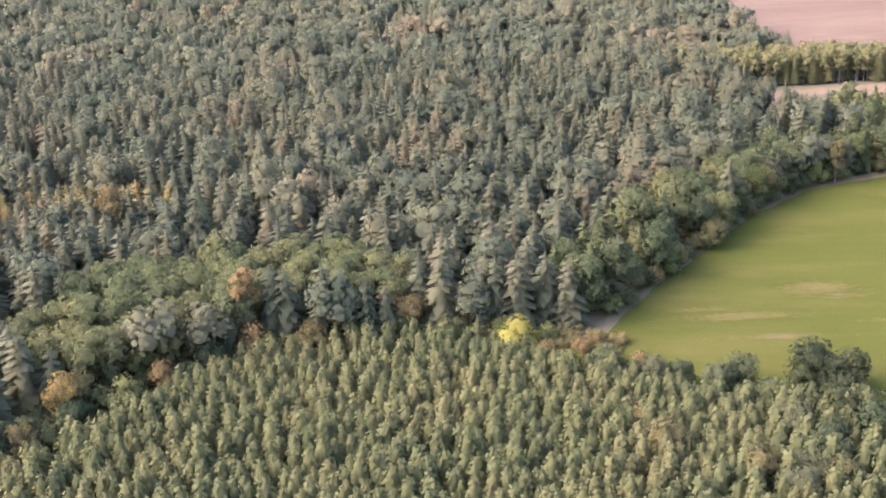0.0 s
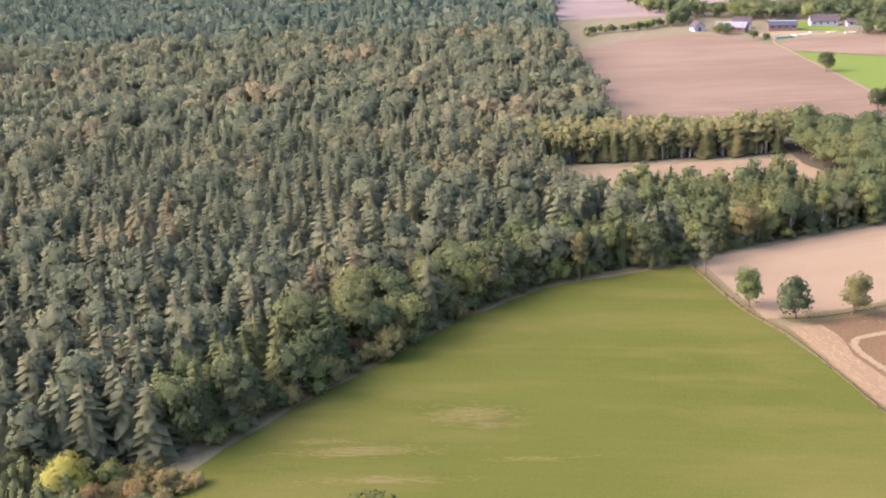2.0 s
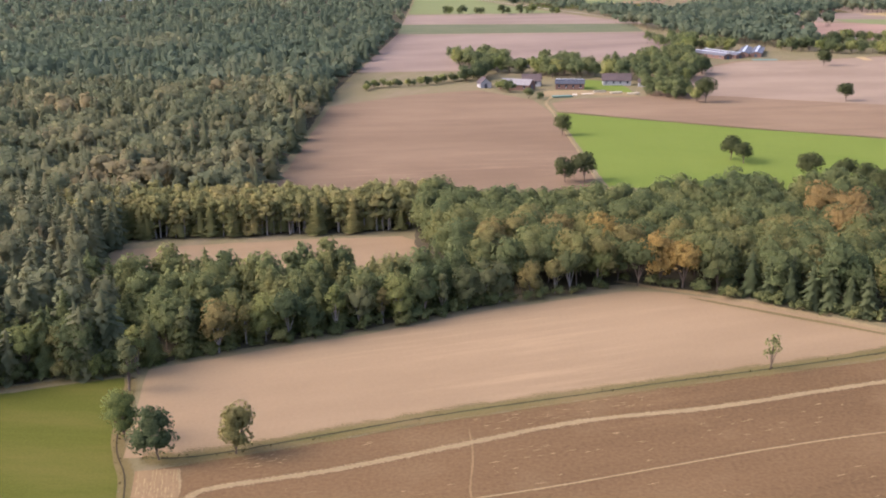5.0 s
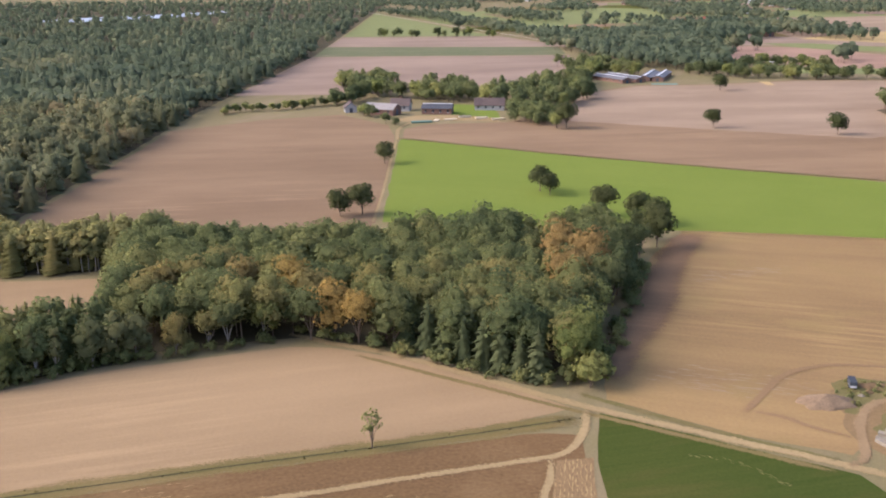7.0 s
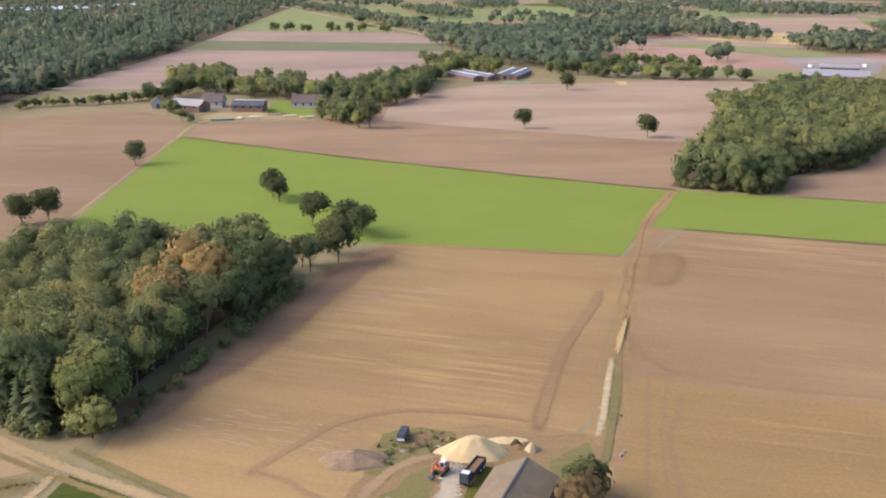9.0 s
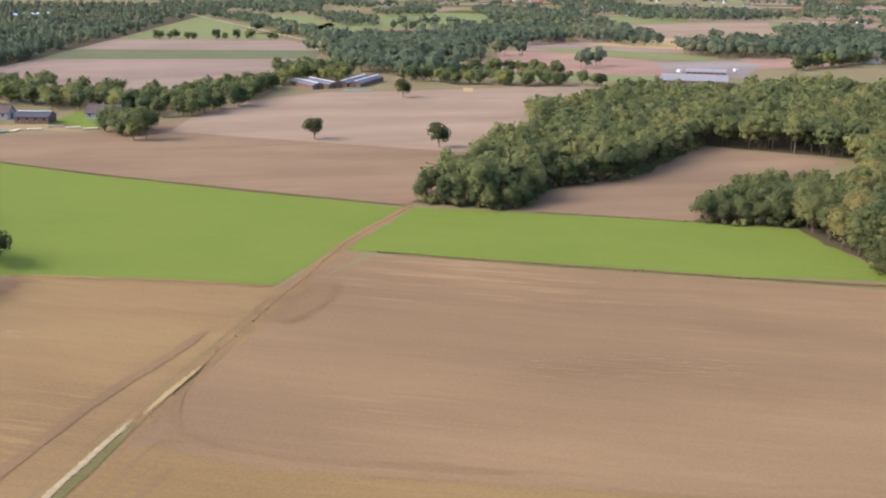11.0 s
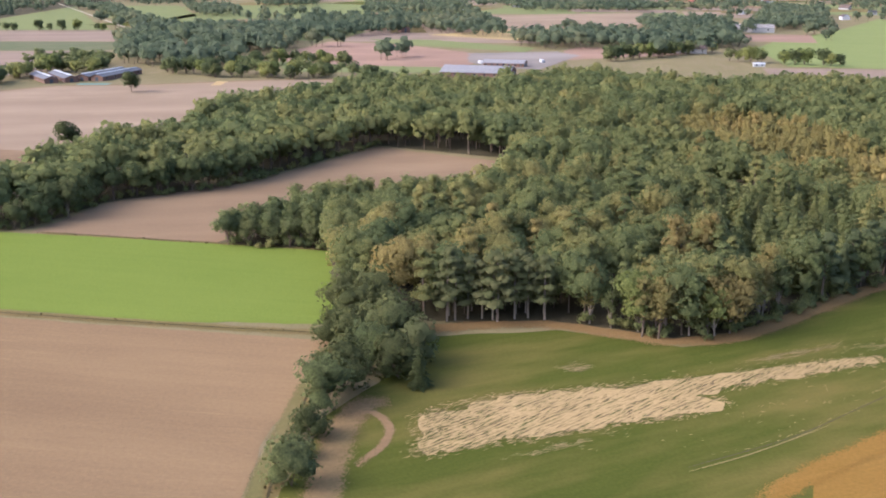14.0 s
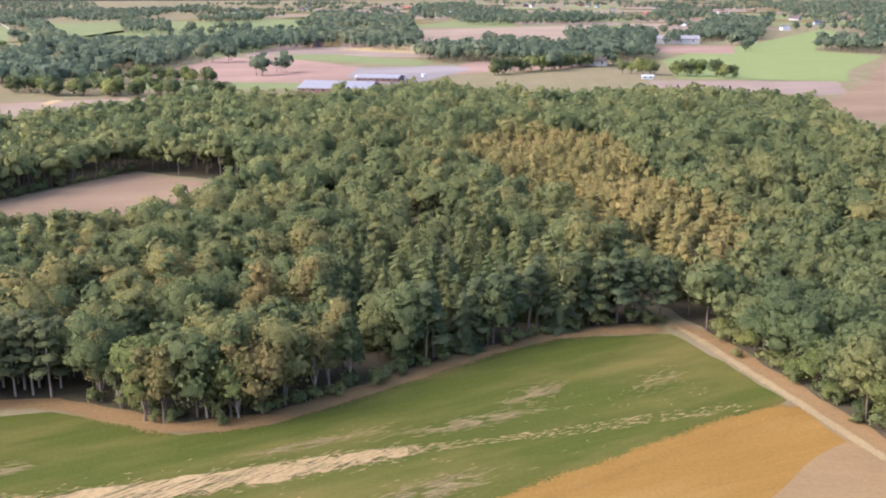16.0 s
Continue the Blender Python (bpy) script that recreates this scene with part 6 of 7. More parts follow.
def building(name, x, y, turn, w, d, eave, ridge, roof, wall, label, category, group="", windows=2, doors=1, chimney=False, ridge_cap=None):
    root = thing(name, x, y, turn, label, category, group)
    part("wall", gable_walls(w, d, eave, ridge), M[wall], root)
    top = part("roof", gable_roof(w, d, eave, ridge), M[roof], root)
    if ridge_cap:
        if ridge_cap == "skylight":
            part("skylight", block(-0.7, 0.7, -d / 2, d / 2, ridge + 0.16, ridge + 0.26), M[ridge_cap], top, "white translucent ridge light")
        else:
            part("ridge_cap", block(-0.16, 0.16, -d / 2 - 0.2, d / 2 + 0.2, ridge + 0.14, ridge + 0.24, bevel=0.04), M[ridge_cap], top, "dark ridge capping")
    if chimney:
        bm = block(-0.3, 0.3, -0.3, 0.3, ridge - 0.6, ridge + 0.9, bevel=0.03)
        box(bm, -0.36, 0.36, -0.36, 0.36, ridge + 0.9, ridge + 1.0)
        part("chimney", bm, M["brick"], top)
    for side in (-1, 1):
        for k in range(windows):
            yy = -d / 2 + (k + 0.5) * d / windows
            xx = side * (w / 2 + 0.03)
            pane = part("window", block(xx - 0.05, xx + 0.05, yy - 0.5, yy + 0.5, eave * 0.4, eave * 0.82), M["glass_dark"], root)
            part("frame", block(xx - 0.07 * (side < 0), xx + 0.07 * (side > 0), yy - 0.58, yy + 0.58, eave * 0.36, eave * 0.4), M["white_paint"], pane)
    for k in range(doors):
        xx = (k - (doors - 1) / 2) * w / (doors + 0.4)
        part("door", block(xx - w * 0.13, xx + w * 0.13, -d / 2 - 0.06, -d / 2 + 0.04, 0, eave * 0.9, bevel=0.01), M["steel"], root)
    return root


building("barn", 316.2, 233.1, -23, 8.0, 19.6, 2.2, 4.1, "roof_grey", "brick", "long barn with weathered grey corrugated roof", "barn", windows=4, ridge_cap="roof_dark")
building("long_barn", 209, 613, 62, 8.5, 17, 3.0, 5.4, "roof_pale", "brick", "old barn with pale grey sagging roof", "barn", "farm buildings", windows=3)
building("farm_shed", 237, 613, 82, 9, 15, 3.0, 4.8, "roof_dark", "brick", "brick shed with dark roof and white ridge light", "shed", "farm buildings", windows=4, ridge_cap="skylight")
building("farmhouse", 218, 627, 80, 7, 10, 3.0, 6.2, "roof_tile", "render_wall", "farmhouse with steep brown tile roof", "house", "farm buildings", chimney=True)
building("farmhouse", 264, 626, 84, 8, 15, 2.8, 6.0, "roof_tile", "render_wall", "low farmhouse with brown roof and white gable", "house", "farm buildings", windows=4, chimney=True)
building("outhouse", 279, 618, 84, 5, 9, 2.3, 4.0, "roof_tile", "render_wall", "small outhouse with brown tile roof", "outhouse", "farm buildings")
building("cottage", 192, 623, 10, 6, 8, 2.6, 5.2, "roof_tile", "render_wall", "white-walled cottage among trees", "house", "farm buildings", chimney=True)
for x, y, w, d, turn in ((351, 762, 7, 34, 25), (360, 767, 7, 36, 25), (379, 779, 7, 44, -20), (387, 777, 7, 44, -20)):
    building("stable", x, y, turn, w, d, 2.4, 3.6, "roof_stable", "brick", "long low stable with pale stripes along its grey roof", "stable", "stables", windows=5, ridge_cap="skylight")
for x, y, w, d, e, r, turn in ((590, 768, 24, 40, 2.6, 5.6, 68), (618, 826, 14, 26, 2.4, 4.0, 68)):
    building("warehouse", x, y, turn, w, d, e, r, "roof_metal", "brick", "big shed with pale grey metal roof", "warehouse", "warehouses", windows=7, doors=2)
for x, y, turn in ((606, 846, 20), (622, 852, 75), (634, 846, 30), (648, 850, 10), (486, 884, 80), (494, 880, 60), (447, 905, 40)):
    ob = part("container", block(-1.0, 1.0, -2.0, 2.0, 0.05, 1.8, bevel=0.06), M["white_paint"])
    ob.matrix_world = pose(x, y, 0.2, 0, 0, turn)
    tagged(ob, "white steel container on the trodden ground", "container", "containers")
building("far_shed", 946, 1195, 70, 16, 60, 5, 8, "roof_pale", "render_wall", "long white-roofed far shed", "shed", "far houses", windows=5)
building("far_house", 775, 925, 75, 14, 34, 4, 8, "roof_tile", "render_wall", "large far house with pale roof", "house", "far houses", windows=5)
building("hut", 781, 809, 80, 3, 7, 1.8, 2.4, "white_paint", "white_paint", "small white hut in the far field", "hut", windows=2)
building("hut", 637, 655, 20, 3.2, 4, 3.0, 5.0, "roof_tile", "render_wall", "pale hut half hidden in the wood", "hut", windows=1)
k = 0
while k < 95:
    x, y = R.uniform(420, 2400), 1050 + 2300 * R.random() ** 1.3
    if x > 640 + y * 0.58 or x < 520 - 0.1 * y or (x < 720 and y < 1130) or (780 < x < 1180 and y < 1420):
        continue
    if any(inside(poly, np.array([x]), np.array([y]))[0] for poly in OPEN):
        continue
    k += 1
    building("far_house", x, y, R.uniform(0, 180), R.uniform(7, 11), R.uniform(10, 22), R.uniform(3, 5), R.uniform(6, 9), ["roof_tile", "roof_red", "roof_grey", "roof_dark", "white_paint"][R.choice(5, p=[0.4, 0.2, 0.18, 0.17, 0.05])], ["render_wall", "brick", "white_paint"][R.integers(3)], "far village house among trees", "house", "far houses", windows=2)


# ---- the works yard
def mound(name, x, y, rx, ry, h, material, label, category, seed, sharp=1.0, flat=1.0):
    bm = bmesh.new()
    n, m = 40, 14
    rings = []
    for i in range(m):
        u = i / (m - 1)
        row = []
        for k in range(n):
            a = 2 * math.pi * k / n
            rad = (1 - u) * (1 + 0.28 * wobble(math.cos(a) * 2, math.sin(a) * 2, 1.0, seed))
            px, py = rx * rad * math.cos(a), ry * rad * math.sin(a)
            lump = 0.16 * wobble(px, py, 0.9, seed + 3) * min(1, 4 * u) * min(1, h)
            row.append(bm.verts.new((px, py, max(-0.05, h * min(1.0, flat * u) ** sharp + lump - (0.08 if i == 0 else 0)))))
        rings.append(row)
    for a, b in zip(rings, rings[1:]):
        for k in range(n):
            bm.faces.new((a[k], a[(k + 1) % n], b[(k + 1) % n], b[k]))
    bm.faces.new(rings[-1])
    for f in bm.faces:
        f.smooth = True
    ob = part(name, bm, material)
    ob.matrix_world = pose(x, y, 0.1)
    return tagged(ob, label, category)


field("yard_earth", [(297, 240), (298, 246), (300, 256), (306, 261), (316, 261), (325, 257), (331, 259), (333, 252), (328, 236), (321, 222), (300, 222)], 0.06, M["worn_dirt"], "trampled bare earth of the works yard", "yard", ragged=1.2)
for weedy in ([(301, 259), (307, 261), (312, 259), (312, 255), (306, 251), (302, 246), (299, 247), (301, 252)], [(301, 240), (305, 246), (308, 249), (309, 246), (307, 239), (304, 230), (300, 228)], [(325, 250), (331, 255), (331, 246), (327, 240), (323, 241)]):
    field("yard_weeds", weedy, 0.075, M["weedy"], "patch of olive green weeds in the works yard", "grass", ragged=0.9, step=1.0)
field("yard_grass", [(312.4, 243), (315.6, 248), (317.6, 246), (314, 236), (310, 226), (307.6, 229)], 0.078, M["meadow_dark"], "green grass strip between lane and barn", "grass", ragged=0.6, step=1.0)
woodland("weed_clumps", ["scrub"], fill([(300, 258), (307, 260), (312, 258), (312, 255), (305, 251), (301, 247)], 1.9, R, 0.45), M["young_pine_needles"], BARK, R, "low straggling weeds round the rubble", (0.12, 0.3), patchy=3.0)
for x, y, s in ((306, 254.5, 0.8), (308, 255.2, 0.6), (309.3, 254.2, 0.5), (311, 256.5, 0.7), (312.5, 255.5, 0.5), (307, 256.5, 0.6), (320.5, 253.6, 0.9), (321.4, 254.6, 0.6), (304.4, 253.2, 0.5)):
    mound("rubble_mound", x, y, s * 1.3, s, s * 0.7, M["concrete"] if s < 0.6 else M["dark_earth"], "small heap of rubble among weeds", "rubble heap", x)
mound("sand_mound", 313.9, 252.2, 5.2, 2.9, 2.5, M["sand"], "big heap of yellow sand beside the barn", "sand mound", 1.0, 1.0, 1.22)
mound("sand_spill", 319, 256.0, 3.2, 1.2, 0.5, M["sand"], "low spread of yellow sand", "sand mound", 4.0)
mound("sand_mound", 322.4, 252.7, 1.1, 0.9, 1.1, M["pale_sand"], "small heap of pale sand", "sand mound", 6.0, 0.8, 1.4)
mound("debris_heap", 320.3, 254.4, 0.9, 0.7, 0.9, M["ditch_bed"], "small heap of dark debris by the sand", "debris heap", 8.0, 0.8, 1.3)
mound("earth_mound", 297.6, 250.6, 4.8, 3.2, 1.5, M["earth_heap"], "heap of brown earth and rubble", "earth mound", 9.0, 0.75)
mound("earth_bank", 307.5, 257.5, 3.2, 1.2, 0.5, M["dark_earth"], "low bank of weedy rubble", "earth mound", 12.0)


def wheel(root, x, y, r, w):
    bm = bmesh.new()
    bmesh.ops.create_cone(bm, cap_ends=True, segments=20, radius1=r, radius2=r, depth=w, matrix=Matrix.Translation((x, y, r)) @ Matrix.Rotation(radians(90), 4, "Y"))
    bmesh.ops.bevel(bm, geom=[e for e in bm.edges if abs(e.verts[0].co.x - e.verts[1].co.x) < 1e-4], offset=0.05, segments=2, affect="EDGES")
    t = part("wheel", bm, M["rubber"], root)
    bm = bmesh.new()
    bmesh.ops.create_cone(bm, cap_ends=True, segments=14, radius1=r * 0.5, radius2=r * 0.4, depth=w + 0.04, matrix=Matrix.Translation((x, y, r)) @ Matrix.Rotation(radians(90), 4, "Y"))
    part("rim", bm, M["white_paint"], t)


dig = thing("excavator", 309.2, 246.6, 152, "orange tracked excavator with white cab parked by the mound", "excavator", z=0.12)
for s in (-1, 1):
    part("track", block(s * 0.78 - 0.24, s * 0.78 + 0.24, -1.5, 1.5, 0, 0.6, bevel=0.18), M["rubber"], dig)
part("undercarriage", block(-0.6, 0.6, -0.7, 0.7, 0.25, 0.7, bevel=0.05), M["steel"], dig)
body = block(-0.95, 0.95, -1.5, 0.7, 0.7, 1.35, bevel=0.1)
box(body, -0.95, 0.3, -1.5, -0.6, 1.2, 1.75, bevel=0.12)
part("body", body, M["digger_orange"], dig)
cab = part("cab", block(-0.95, -0.1, -0.5, 0.75, 1.3, 2.35, bevel=0.08), M["white_paint"], dig)
part("window", block(-0.97, -0.08, -0.25, 0.5, 1.65, 2.2), M["glass_dark"], cab)
part("window", block(-0.82, -0.22, 0.7, 0.78, 1.5, 2.2), M["glass_dark"], cab)
part("boom", rod([(0.25, 0.5, 1.2), (0.25, 1.5, 2.5), (0.25, 2.6, 2.7)], [0.2, 0.22, 0.14], 6), M["digger_orange"], dig)
part("arm", rod([(0.25, 2.6, 2.75), (0.25, 3.2, 1.6), (0.25, 3.3, 1.0)], [0.15, 0.14, 0.09], 6), M["digger_orange"], dig)
dig.scale = (0.8, 0.8, 0.8)
bucket = block(-0.25, 0.75, 2.9, 3.5, 0.25, 0.95, bevel=0.16)
part("bucket", bucket, M["steel"], dig)

lorry = thing("lorry", 313.4, 245.4, -26, "dark blue-grey lorry with a loaded trailer on the lane", "lorry", z=0.14)
part("chassis", block(-0.75, 0.75, -3.4, 3.2, 0.5, 0.75, bevel=0.03), M["steel"], lorry)
load = block(-1.0, 1.0, -1.9, 3.3, 0.75, 0.9, bevel=0.03)
for x0, x1, y0, y1 in ((-1.0, -0.92, -1.9, 3.3), (0.92, 1.0, -1.9, 3.3), (-1.0, 1.0, -1.9, -1.82), (-1.0, 1.0, 3.22, 3.3)):
    box(load, x0, x1, y0, y1, 0.85, 1.75, bevel=0.02)
part("tipper_body", load, M["truck_blue"], lorry)
part("load", block(-0.92, 0.92, -1.8, 3.2, 0.9, 1.45, bevel=0.1), M["dark_earth"], lorry)
front = part("cab", block(-1.0, 1.0, -3.5, -2.05, 0.6, 2.2, bevel=0.12), M["truck_blue"], lorry)
part("windscreen", block(-0.85, 0.85, -3.53, -3.4, 1.35, 1.95, bevel=0.02), M["glass_dark"], front)
part("roof_panel", block(-0.8, 0.8, -3.3, -2.3, 2.2, 2.26, bevel=0.02), M["white_paint"], front)
for y in (-2.8, 1.2, 2.4):
    for s in (-1, 1):
        wheel(lorry, s * 0.85, y, 0.5, 0.34)
lorry.scale = (0.7, 0.95, 0.85)

trailer = thing("trailer", 304.3, 257.0, -14, "dark closed trailer parked in the weeds", "trailer", z=0.08)
part("body", block(-0.85, 0.85, -2.0, 2.0, 0.55, 2.0, bevel=0.08), M["steel"], trailer)
part("roof_panel", block(-0.8, 0.8, -1.9, 1.9, 2.0, 2.06, bevel=0.02), M["truck_blue"], trailer)
part("tailgate", block(-0.75, 0.75, -2.06, -1.98, 0.6, 1.1, bevel=0.02), M["white_paint"], trailer, "white tailgate")
part("drawbar", rod([(0, 2.0, 0.6), (0, 3.0, 0.55)], [0.07, 0.05], 6), M["steel"], trailer)
for s in (-1, 1):
    for y in (-0.6, 0.4):
        wheel(trailer, s * 0.8, y, 0.36, 0.26)
trailer.scale = (0.7, 0.75, 0.7)
for i, (x, y, z, a) in enumerate(((300.8, 236.3, 0, 60), (302.0, 237.0, 0, 62), (303.2, 237.8, 0, 58), (301.4, 236.9, 0.55, 61), (302.7, 237.5, 0.55, 64), (300.2, 235.2, 0, 20), (304.6, 232.2, 0, 30), (305.4, 231.0, 0, 75))):
    ob = part("concrete_block", block(-0.5, 0.5, -1.2, 1.2, 0, 0.55, bevel=0.05), M["concrete"])
    ob.matrix_world = pose(x, y, 0.08 + z, 0, 0, a)
    tagged(ob, "pale concrete block stacked in the yard", "concrete block", "concrete blocks")
for x, y in ((334.5, 250.5), (335.2, 251.6)):
    ob = part("sack", block(-0.22, 0.22, -0.2, 0.2, 0, 0.38, bevel=0.1), M["concrete"])
    ob.matrix_world = pose(x, y, 0.05, 0, 0, R.uniform(0, 90))
    tagged(ob, "pale bulk sack beside the ditch", "sack")
tarp = block(-5, 5, -2, 2, 0, 0.7, bevel=0.3)
ob = part("silage_clamp", tarp, M["tarpaulin"])
ob.matrix_world = pose(229, 581, 0.05, 0, 0, 10)
tagged(ob, "green tarpaulin over a low silage clamp", "silage clamp")
for x, y, n, turn in ((250, 596.5, 9, 14), (258, 592.5, 8, 18), (266, 588, 8, 16), (236, 586.5, 4, 80), (243, 590, 4, 20)):
    stack = thing("timber_stack", x, y, turn, "low stack of pale sawn timber on the farm yard", "timber stack", "timber stacks", 0.1)
    for k in range(n):
        part("plank", block(-3.2 + 0.3 * R.random(), 3.2 - 0.3 * R.random(), -1.2 + 0.6 * (k % 4), -0.68 + 0.6 * (k % 4), 0.36 * (k // 4), 0.36 * (k // 4) + 0.34, bevel=0.03), M["sawn_timber"], stack)
field("farm_yard", [(217, 590), (224, 604), (250, 606), (268, 590), (266, 580), (240, 588), (222, 583)], 0.09, M["dirt"], "pale gravel farm yard", "yard", ragged=0.8)
field("farm_lawn", [(243, 606), (268, 592), (266, 640), (246, 650)], 0.09, M["meadow_bright"], "green farmhouse lawn", "lawn", ragged=0.8)


# ---- small growth: bleached streaks, tufts
def slivers(name, places, angle, rng, length, width, z, material, label):
    n = len(places)
    p = np.c_[np.asarray(places), np.full(n, z)]
    a = radians(angle) + rng.normal(0, 0.07, n)
    u = np.c_[np.cos(a), np.sin(a), np.zeros(n)] * (length * rng.uniform(0.3, 1.3, n))[:, None]
    w = np.c_[-np.sin(a), np.cos(a), np.zeros(n)] * (width * rng.uniform(0.4, 1.3, n))[:, None]
    up = np.array((0, 0, 0.015))
    v = np.stack([p - u, p - w + up, p + u, p + w + up], 1).reshape(-1, 3)
    k = np.arange(n)[:, None] * 4
    me = mesh_of(name, v, np.concatenate([k + [0, 1, 2], k + [0, 2, 3]]), [material], None, rng.random(n * 2))
    return tagged(new(name, me), label, "plant residue", "", "stuff")


CORE = [(495, 296), (496, 304), (497, 308.5), (508, 312.5), (520, 313.6), (533, 314.5), (548, 316.5), (559, 318.5), (568, 319.2), (568, 317.4), (560, 315.3), (550, 313.2), (542, 311), (535, 309), (539, 307), (537, 305), (530, 302.5), (520, 301), (511, 299), (502, 298)]
TAIL = [(548, 316.8), (559, 319), (570, 320), (580, 320.6), (589, 321.8), (604, 324.5), (614, 325), (614, 323), (604, 321.6), (593, 319.6), (581, 319), (571, 317.6), (560, 315), (550, 312.8)]
field("straw_mat", CORE, 0.075, M["straw"], "cream bleached plant residue lying in a strip", "plant residue", ragged=1.4, step=0.8)
def dashes(poly, angle, gap, chance, rng):
    """Broken lines over an area, all at one angle."""
    c, s = math.cos(radians(angle)), math.sin(radians(angle))
    q = np.array(poly) @ np.array([[c, -s], [s, c]])
    out = []
    for w in np.arange(q[:, 1].min(), q[:, 1].max(), gap):
        u = q[:, 0].min() + rng.uniform(0, 2)
        while u < q[:, 0].max():
            v = w + rng.normal(0, gap * 0.12)
            if rng.random() < chance:
                out.append((c * u - s * v, s * u + c * v))
            u += rng.uniform(0.9, 2.4)
    return [p for p, k in zip(out, inside(poly, *np.array(out).T)) if k]


HEAD_WEST, HEAD_EAST = [(121.8, 203), (127.6, 203.4), (129, 196), (128.8, 190.5), (131.4, 180), (134, 169), (139, 148), (132.4, 148), (127.8, 170), (124.8, 186)], [(251.2, 231.4), (256.4, 232), (254.6, 218), (249.8, 190), (244.6, 190), (249, 219)]
slivers("headland_straw", dashes(HEAD_WEST, -79, 0.5, 0.8, R), -79, R, 1.0, 0.055, 0.095, M["straw"], "pale stubble rows of the headland")
slivers("headland_straw", dashes(HEAD_EAST, 82, 0.6, 0.95, R), 82, R, 1.3, 0.08, 0.095, M["straw"], "pale stubble rows of the headland")
slivers("headland_furrows", dashes(HEAD_EAST, 82, 0.6, 0.9, R), 82, R, 1.3, 0.08, 0.090, M["dark_earth"], "dark furrows of the headland")
for belt, gap, chance in (([(126.5, 203.5), (135, 202.5), (160, 210.3), (200, 222), (200, 227.5), (160, 215), (136, 206.5)], 0.7, 0.32), ([(134, 196), (150, 200), (190, 213), (245, 228), (244, 216), (184, 199), (136, 185)], 1.3, 0.16), ([(138, 180), (184, 194), (244, 212), (240, 180), (145, 150)], 1.6, 0.14)):
    slivers("stubble_straw", [p for p in dashes(belt, 17, gap, chance, R) if wobble(p[0], p[1], 11.0, 6.0) > -0.05], 17, R, 0.8, 0.07, 0.07, M["straw"], "broken pale straw rows on the stubble")
slivers("crop_scratch", along([(270, 233), (276.7, 230), (282.4, 223.3)], 0.25, R, 0.35), -48, R, 0.6, 0.06, 0.08, M["worn_grass"], "pale scratch in the dark green crop")
slivers("green_gaps", [p for p in dashes(CORE, 34, 0.8, 0.55, R) if wobble(p[0], p[1], 5.0, 3.0) > -0.12], 34, R, 1.7, 0.10, 0.085, M["crop_green"], "green rows showing through bleached residue")
slivers("brown_gaps", dashes(CORE, 34, 0.62, 0.75, R), 34, R, 1.5, 0.105, 0.088, M["withered"], "withered rows showing through bleached residue")
slivers("frayed_gaps", [p for p in dashes(CORE, 34, 0.45, 0.85, R) if p[0] < 506 + R.normal(0, 3)], 34, R, 0.8, 0.11, 0.09, M["crop_green"], "green crop breaking up the end of the residue")
slivers("bleached_straw", [p for p in dashes(TAIL, 12, 0.2, 0.95, R) if R.random() < 1.0 - 0.007 * (p[0] - 548)], 12, R, 0.75, 0.075, 0.09, M["straw"], "cream bleached plant residue in broken rows")
rim = [(q.x + R.normal(0, 0.8), q.y + R.normal(0, 0.6)) for q in smooth_line(CORE + CORE[:1], 0.12)]
slivers("straw_rim", rim, 20, R, 0.5, 0.07, 0.09, M["straw"], "cream wisps fraying from the strip of residue")
wisps = [p for p in fill([(492, 293), (494, 311), (540, 320), (570, 330), (616, 342), (616, 320), (575, 305), (540, 294), (515, 292)], 2.6, R, 0.5) if wobble(p[0], p[1], 9.0, 8.0) > 0.02]
wisps += along([(530, 291), (543, 295.5), (558, 303)], 0.7, R, 0.3) + along([(542, 304), (548, 305.2)], 0.3, R, 0.4) + along([(603, 334), (609, 335), (612, 330), (612.5, 326), (614, 323)], 0.6, R, 0.5) + along([(609, 341), (611, 340)], 0.4, R, 0.3)
slivers("straw_wisps", wisps, 20, R, 0.38, 0.05, 0.09, M["straw"], "scattered cream wisps of plant residue")
for x, y, rx, ry, turn, n in ((578, 325.5, 9, 1.6, 14, 700), (588, 333, 5, 1.8, 30, 420), (570, 308, 6, 2.2, 20, 650), (522, 321.5, 2.4, 1.2, 10, 160), (557, 322.5, 8, 1.0, 18, 380), (513, 296.5, 6, 0.8, 20, 160), (606, 335, 5, 2.0, 30, 200)):
    c, s = math.cos(radians(turn)), math.sin(radians(turn))
    spots = R.normal(0, 0.55, (n, 2)) * (rx, ry)
    spots = [(x + c * u - s * v, y + s * u + c * v) for u, v in spots if wobble(u * 0.35, v, 1.1, x) > -0.2]
    slivers("dry_patch", spots, 18, R, 0.8, 0.045, 0.08, M["worn_grass"], "patch of withered yellowish plants")
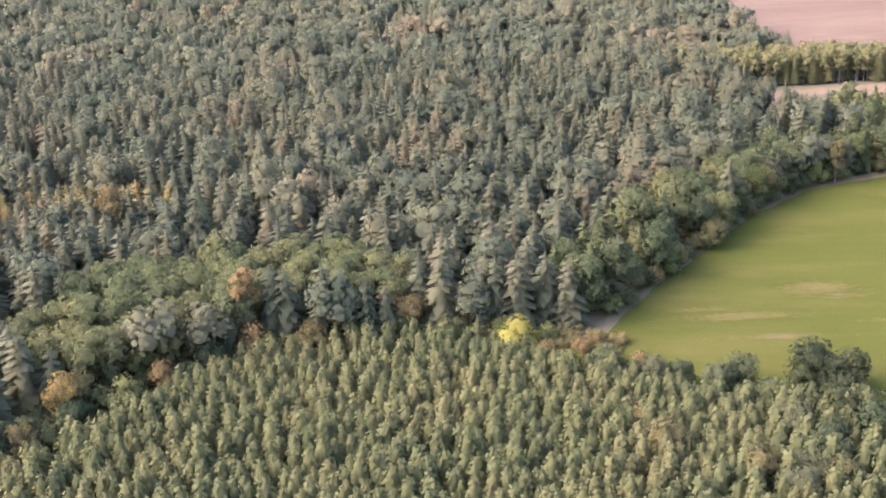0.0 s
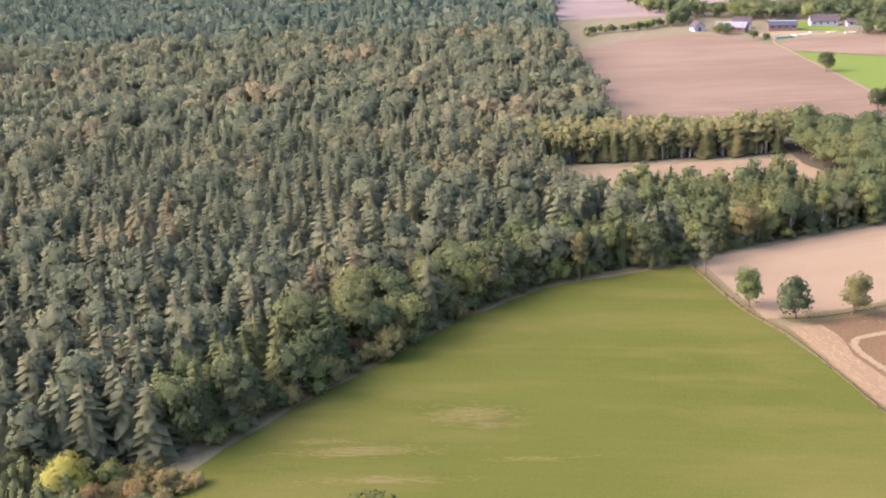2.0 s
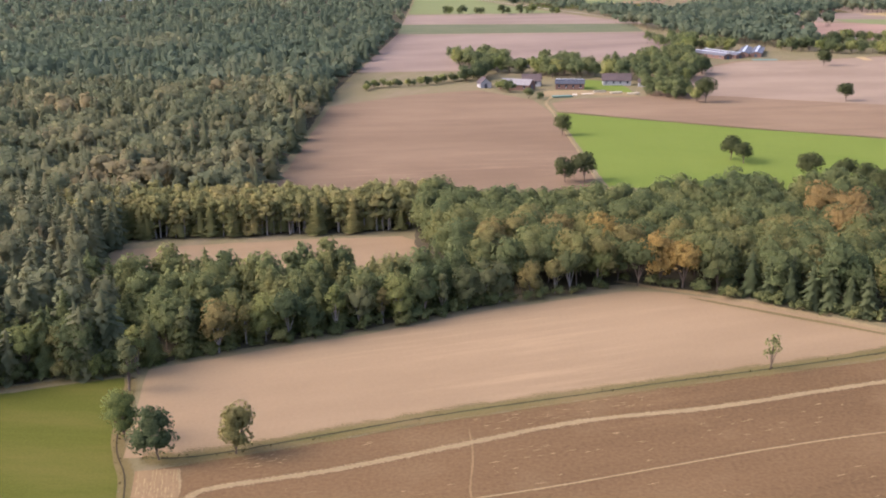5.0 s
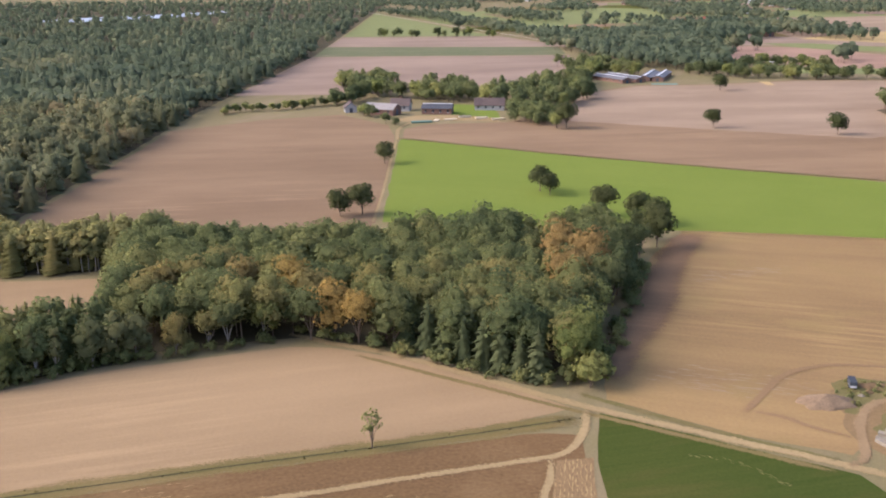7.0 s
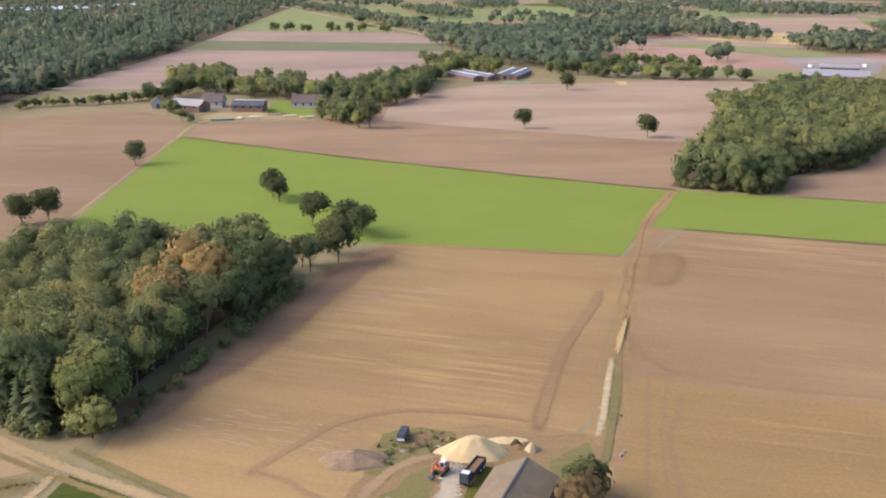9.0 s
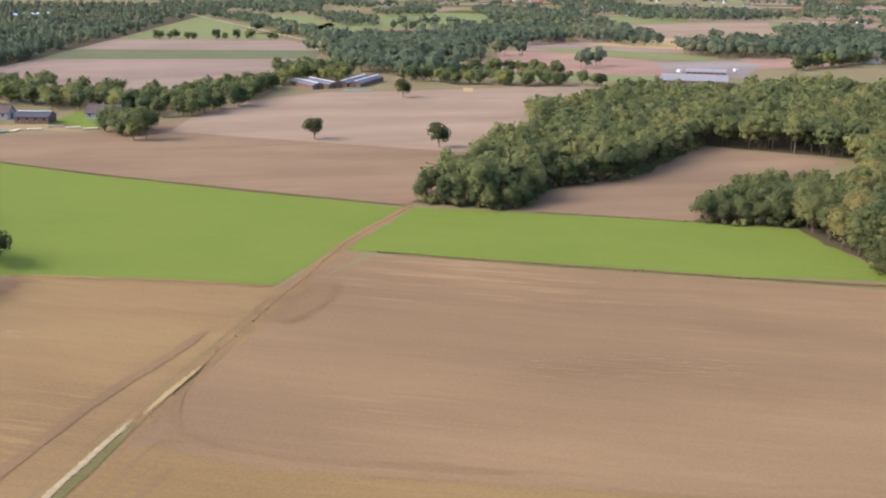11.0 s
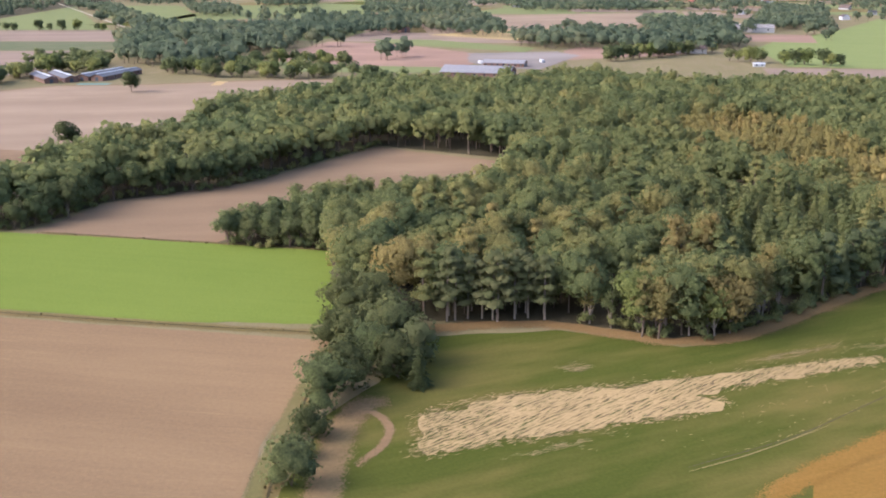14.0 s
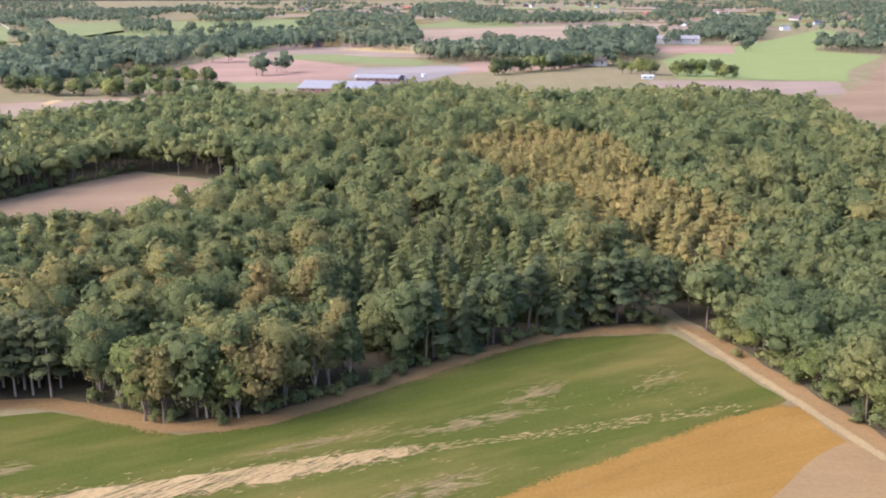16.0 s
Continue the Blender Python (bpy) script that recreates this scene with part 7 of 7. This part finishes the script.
for x, y, rx, ry, n in ((63, 172.3, 6, 2.4, 900), (46, 161.5, 10, 1.4, 620), (40, 164.8, 5, 0.8, 110), (50, 153.6, 10, 1.0, 200), (72, 158.5, 7, 0.7, 90), (66, 168.5, 5, 1.0, 110)):
    slivers("worn_streak", [(x + R.normal(0, rx * 0.5), y + R.normal(0, ry * 0.5)) for _ in range(n)], -3, R, 0.9, 0.075, 0.06, M["worn_pale"], "thin pale worn streaks in the meadow")
    if ry > 0.9:
        slivers("worn_lines", [(x + R.normal(0, rx * 0.25), y + ry * k) for k in (-0.7, -0.1, 0.5, 0.9) for _ in range(3)], -4, R, rx * 0.4, 0.045, 0.07, M["worn_grass"], "straight pale lines in the meadow")
tufts("tall_dry_grass", fill(DRY, 0.4, R, 0.45), 0.20, M["dry_grass"], R, "golden tufts of tall dry grass", 0.05)
banks = []
for name, pts, w in DITCHES:
    banks += [(q.x + R.normal(0, w * 0.3), q.y + R.normal(0, w * 0.3)) for q in smooth_line(pts, 0.8) if wobble(q.x, q.y, 5.0, 4.0) > -0.15]
slivers("pale_streaks", fill([(292, 318), (300, 327), (318, 331), (316, 326), (305, 322)], 1.3, R, 0.5) [::2], -22, R, 2.4, 0.16, 0.06, M["soil_tan"], "pale dry streaks on the sandy field")
slivers("pale_streaks", fill([(270, 262), (280, 268), (296, 262), (300, 256), (286, 252)], 1.5, R, 0.5) [::2], -22, R, 2.2, 0.14, 0.06, M["soil_tan"], "pale dry streaks on the sandy field")
slivers("wheel_marks", fill([(402, 303), (417, 304), (445, 291), (443, 286), (404, 296)], 1.4, R, 0.5) [::2], -16, R, 2.6, 0.11, 0.06, M["soil_mark"], "thin dark wheel marks in the brown field")
slivers("pale_streaks", fill([(402, 306), (417, 310), (440, 302), (436, 296), (404, 298)], 1.5, R, 0.5) [::2], -16, R, 2.6, 0.12, 0.055, M["soil_pale"], "pale dry streaks on the brown field")
tufts("ditch_grass", banks, 0.3, M["rough_grass"], R, "brown withered grass along the field ditches", 0.16)
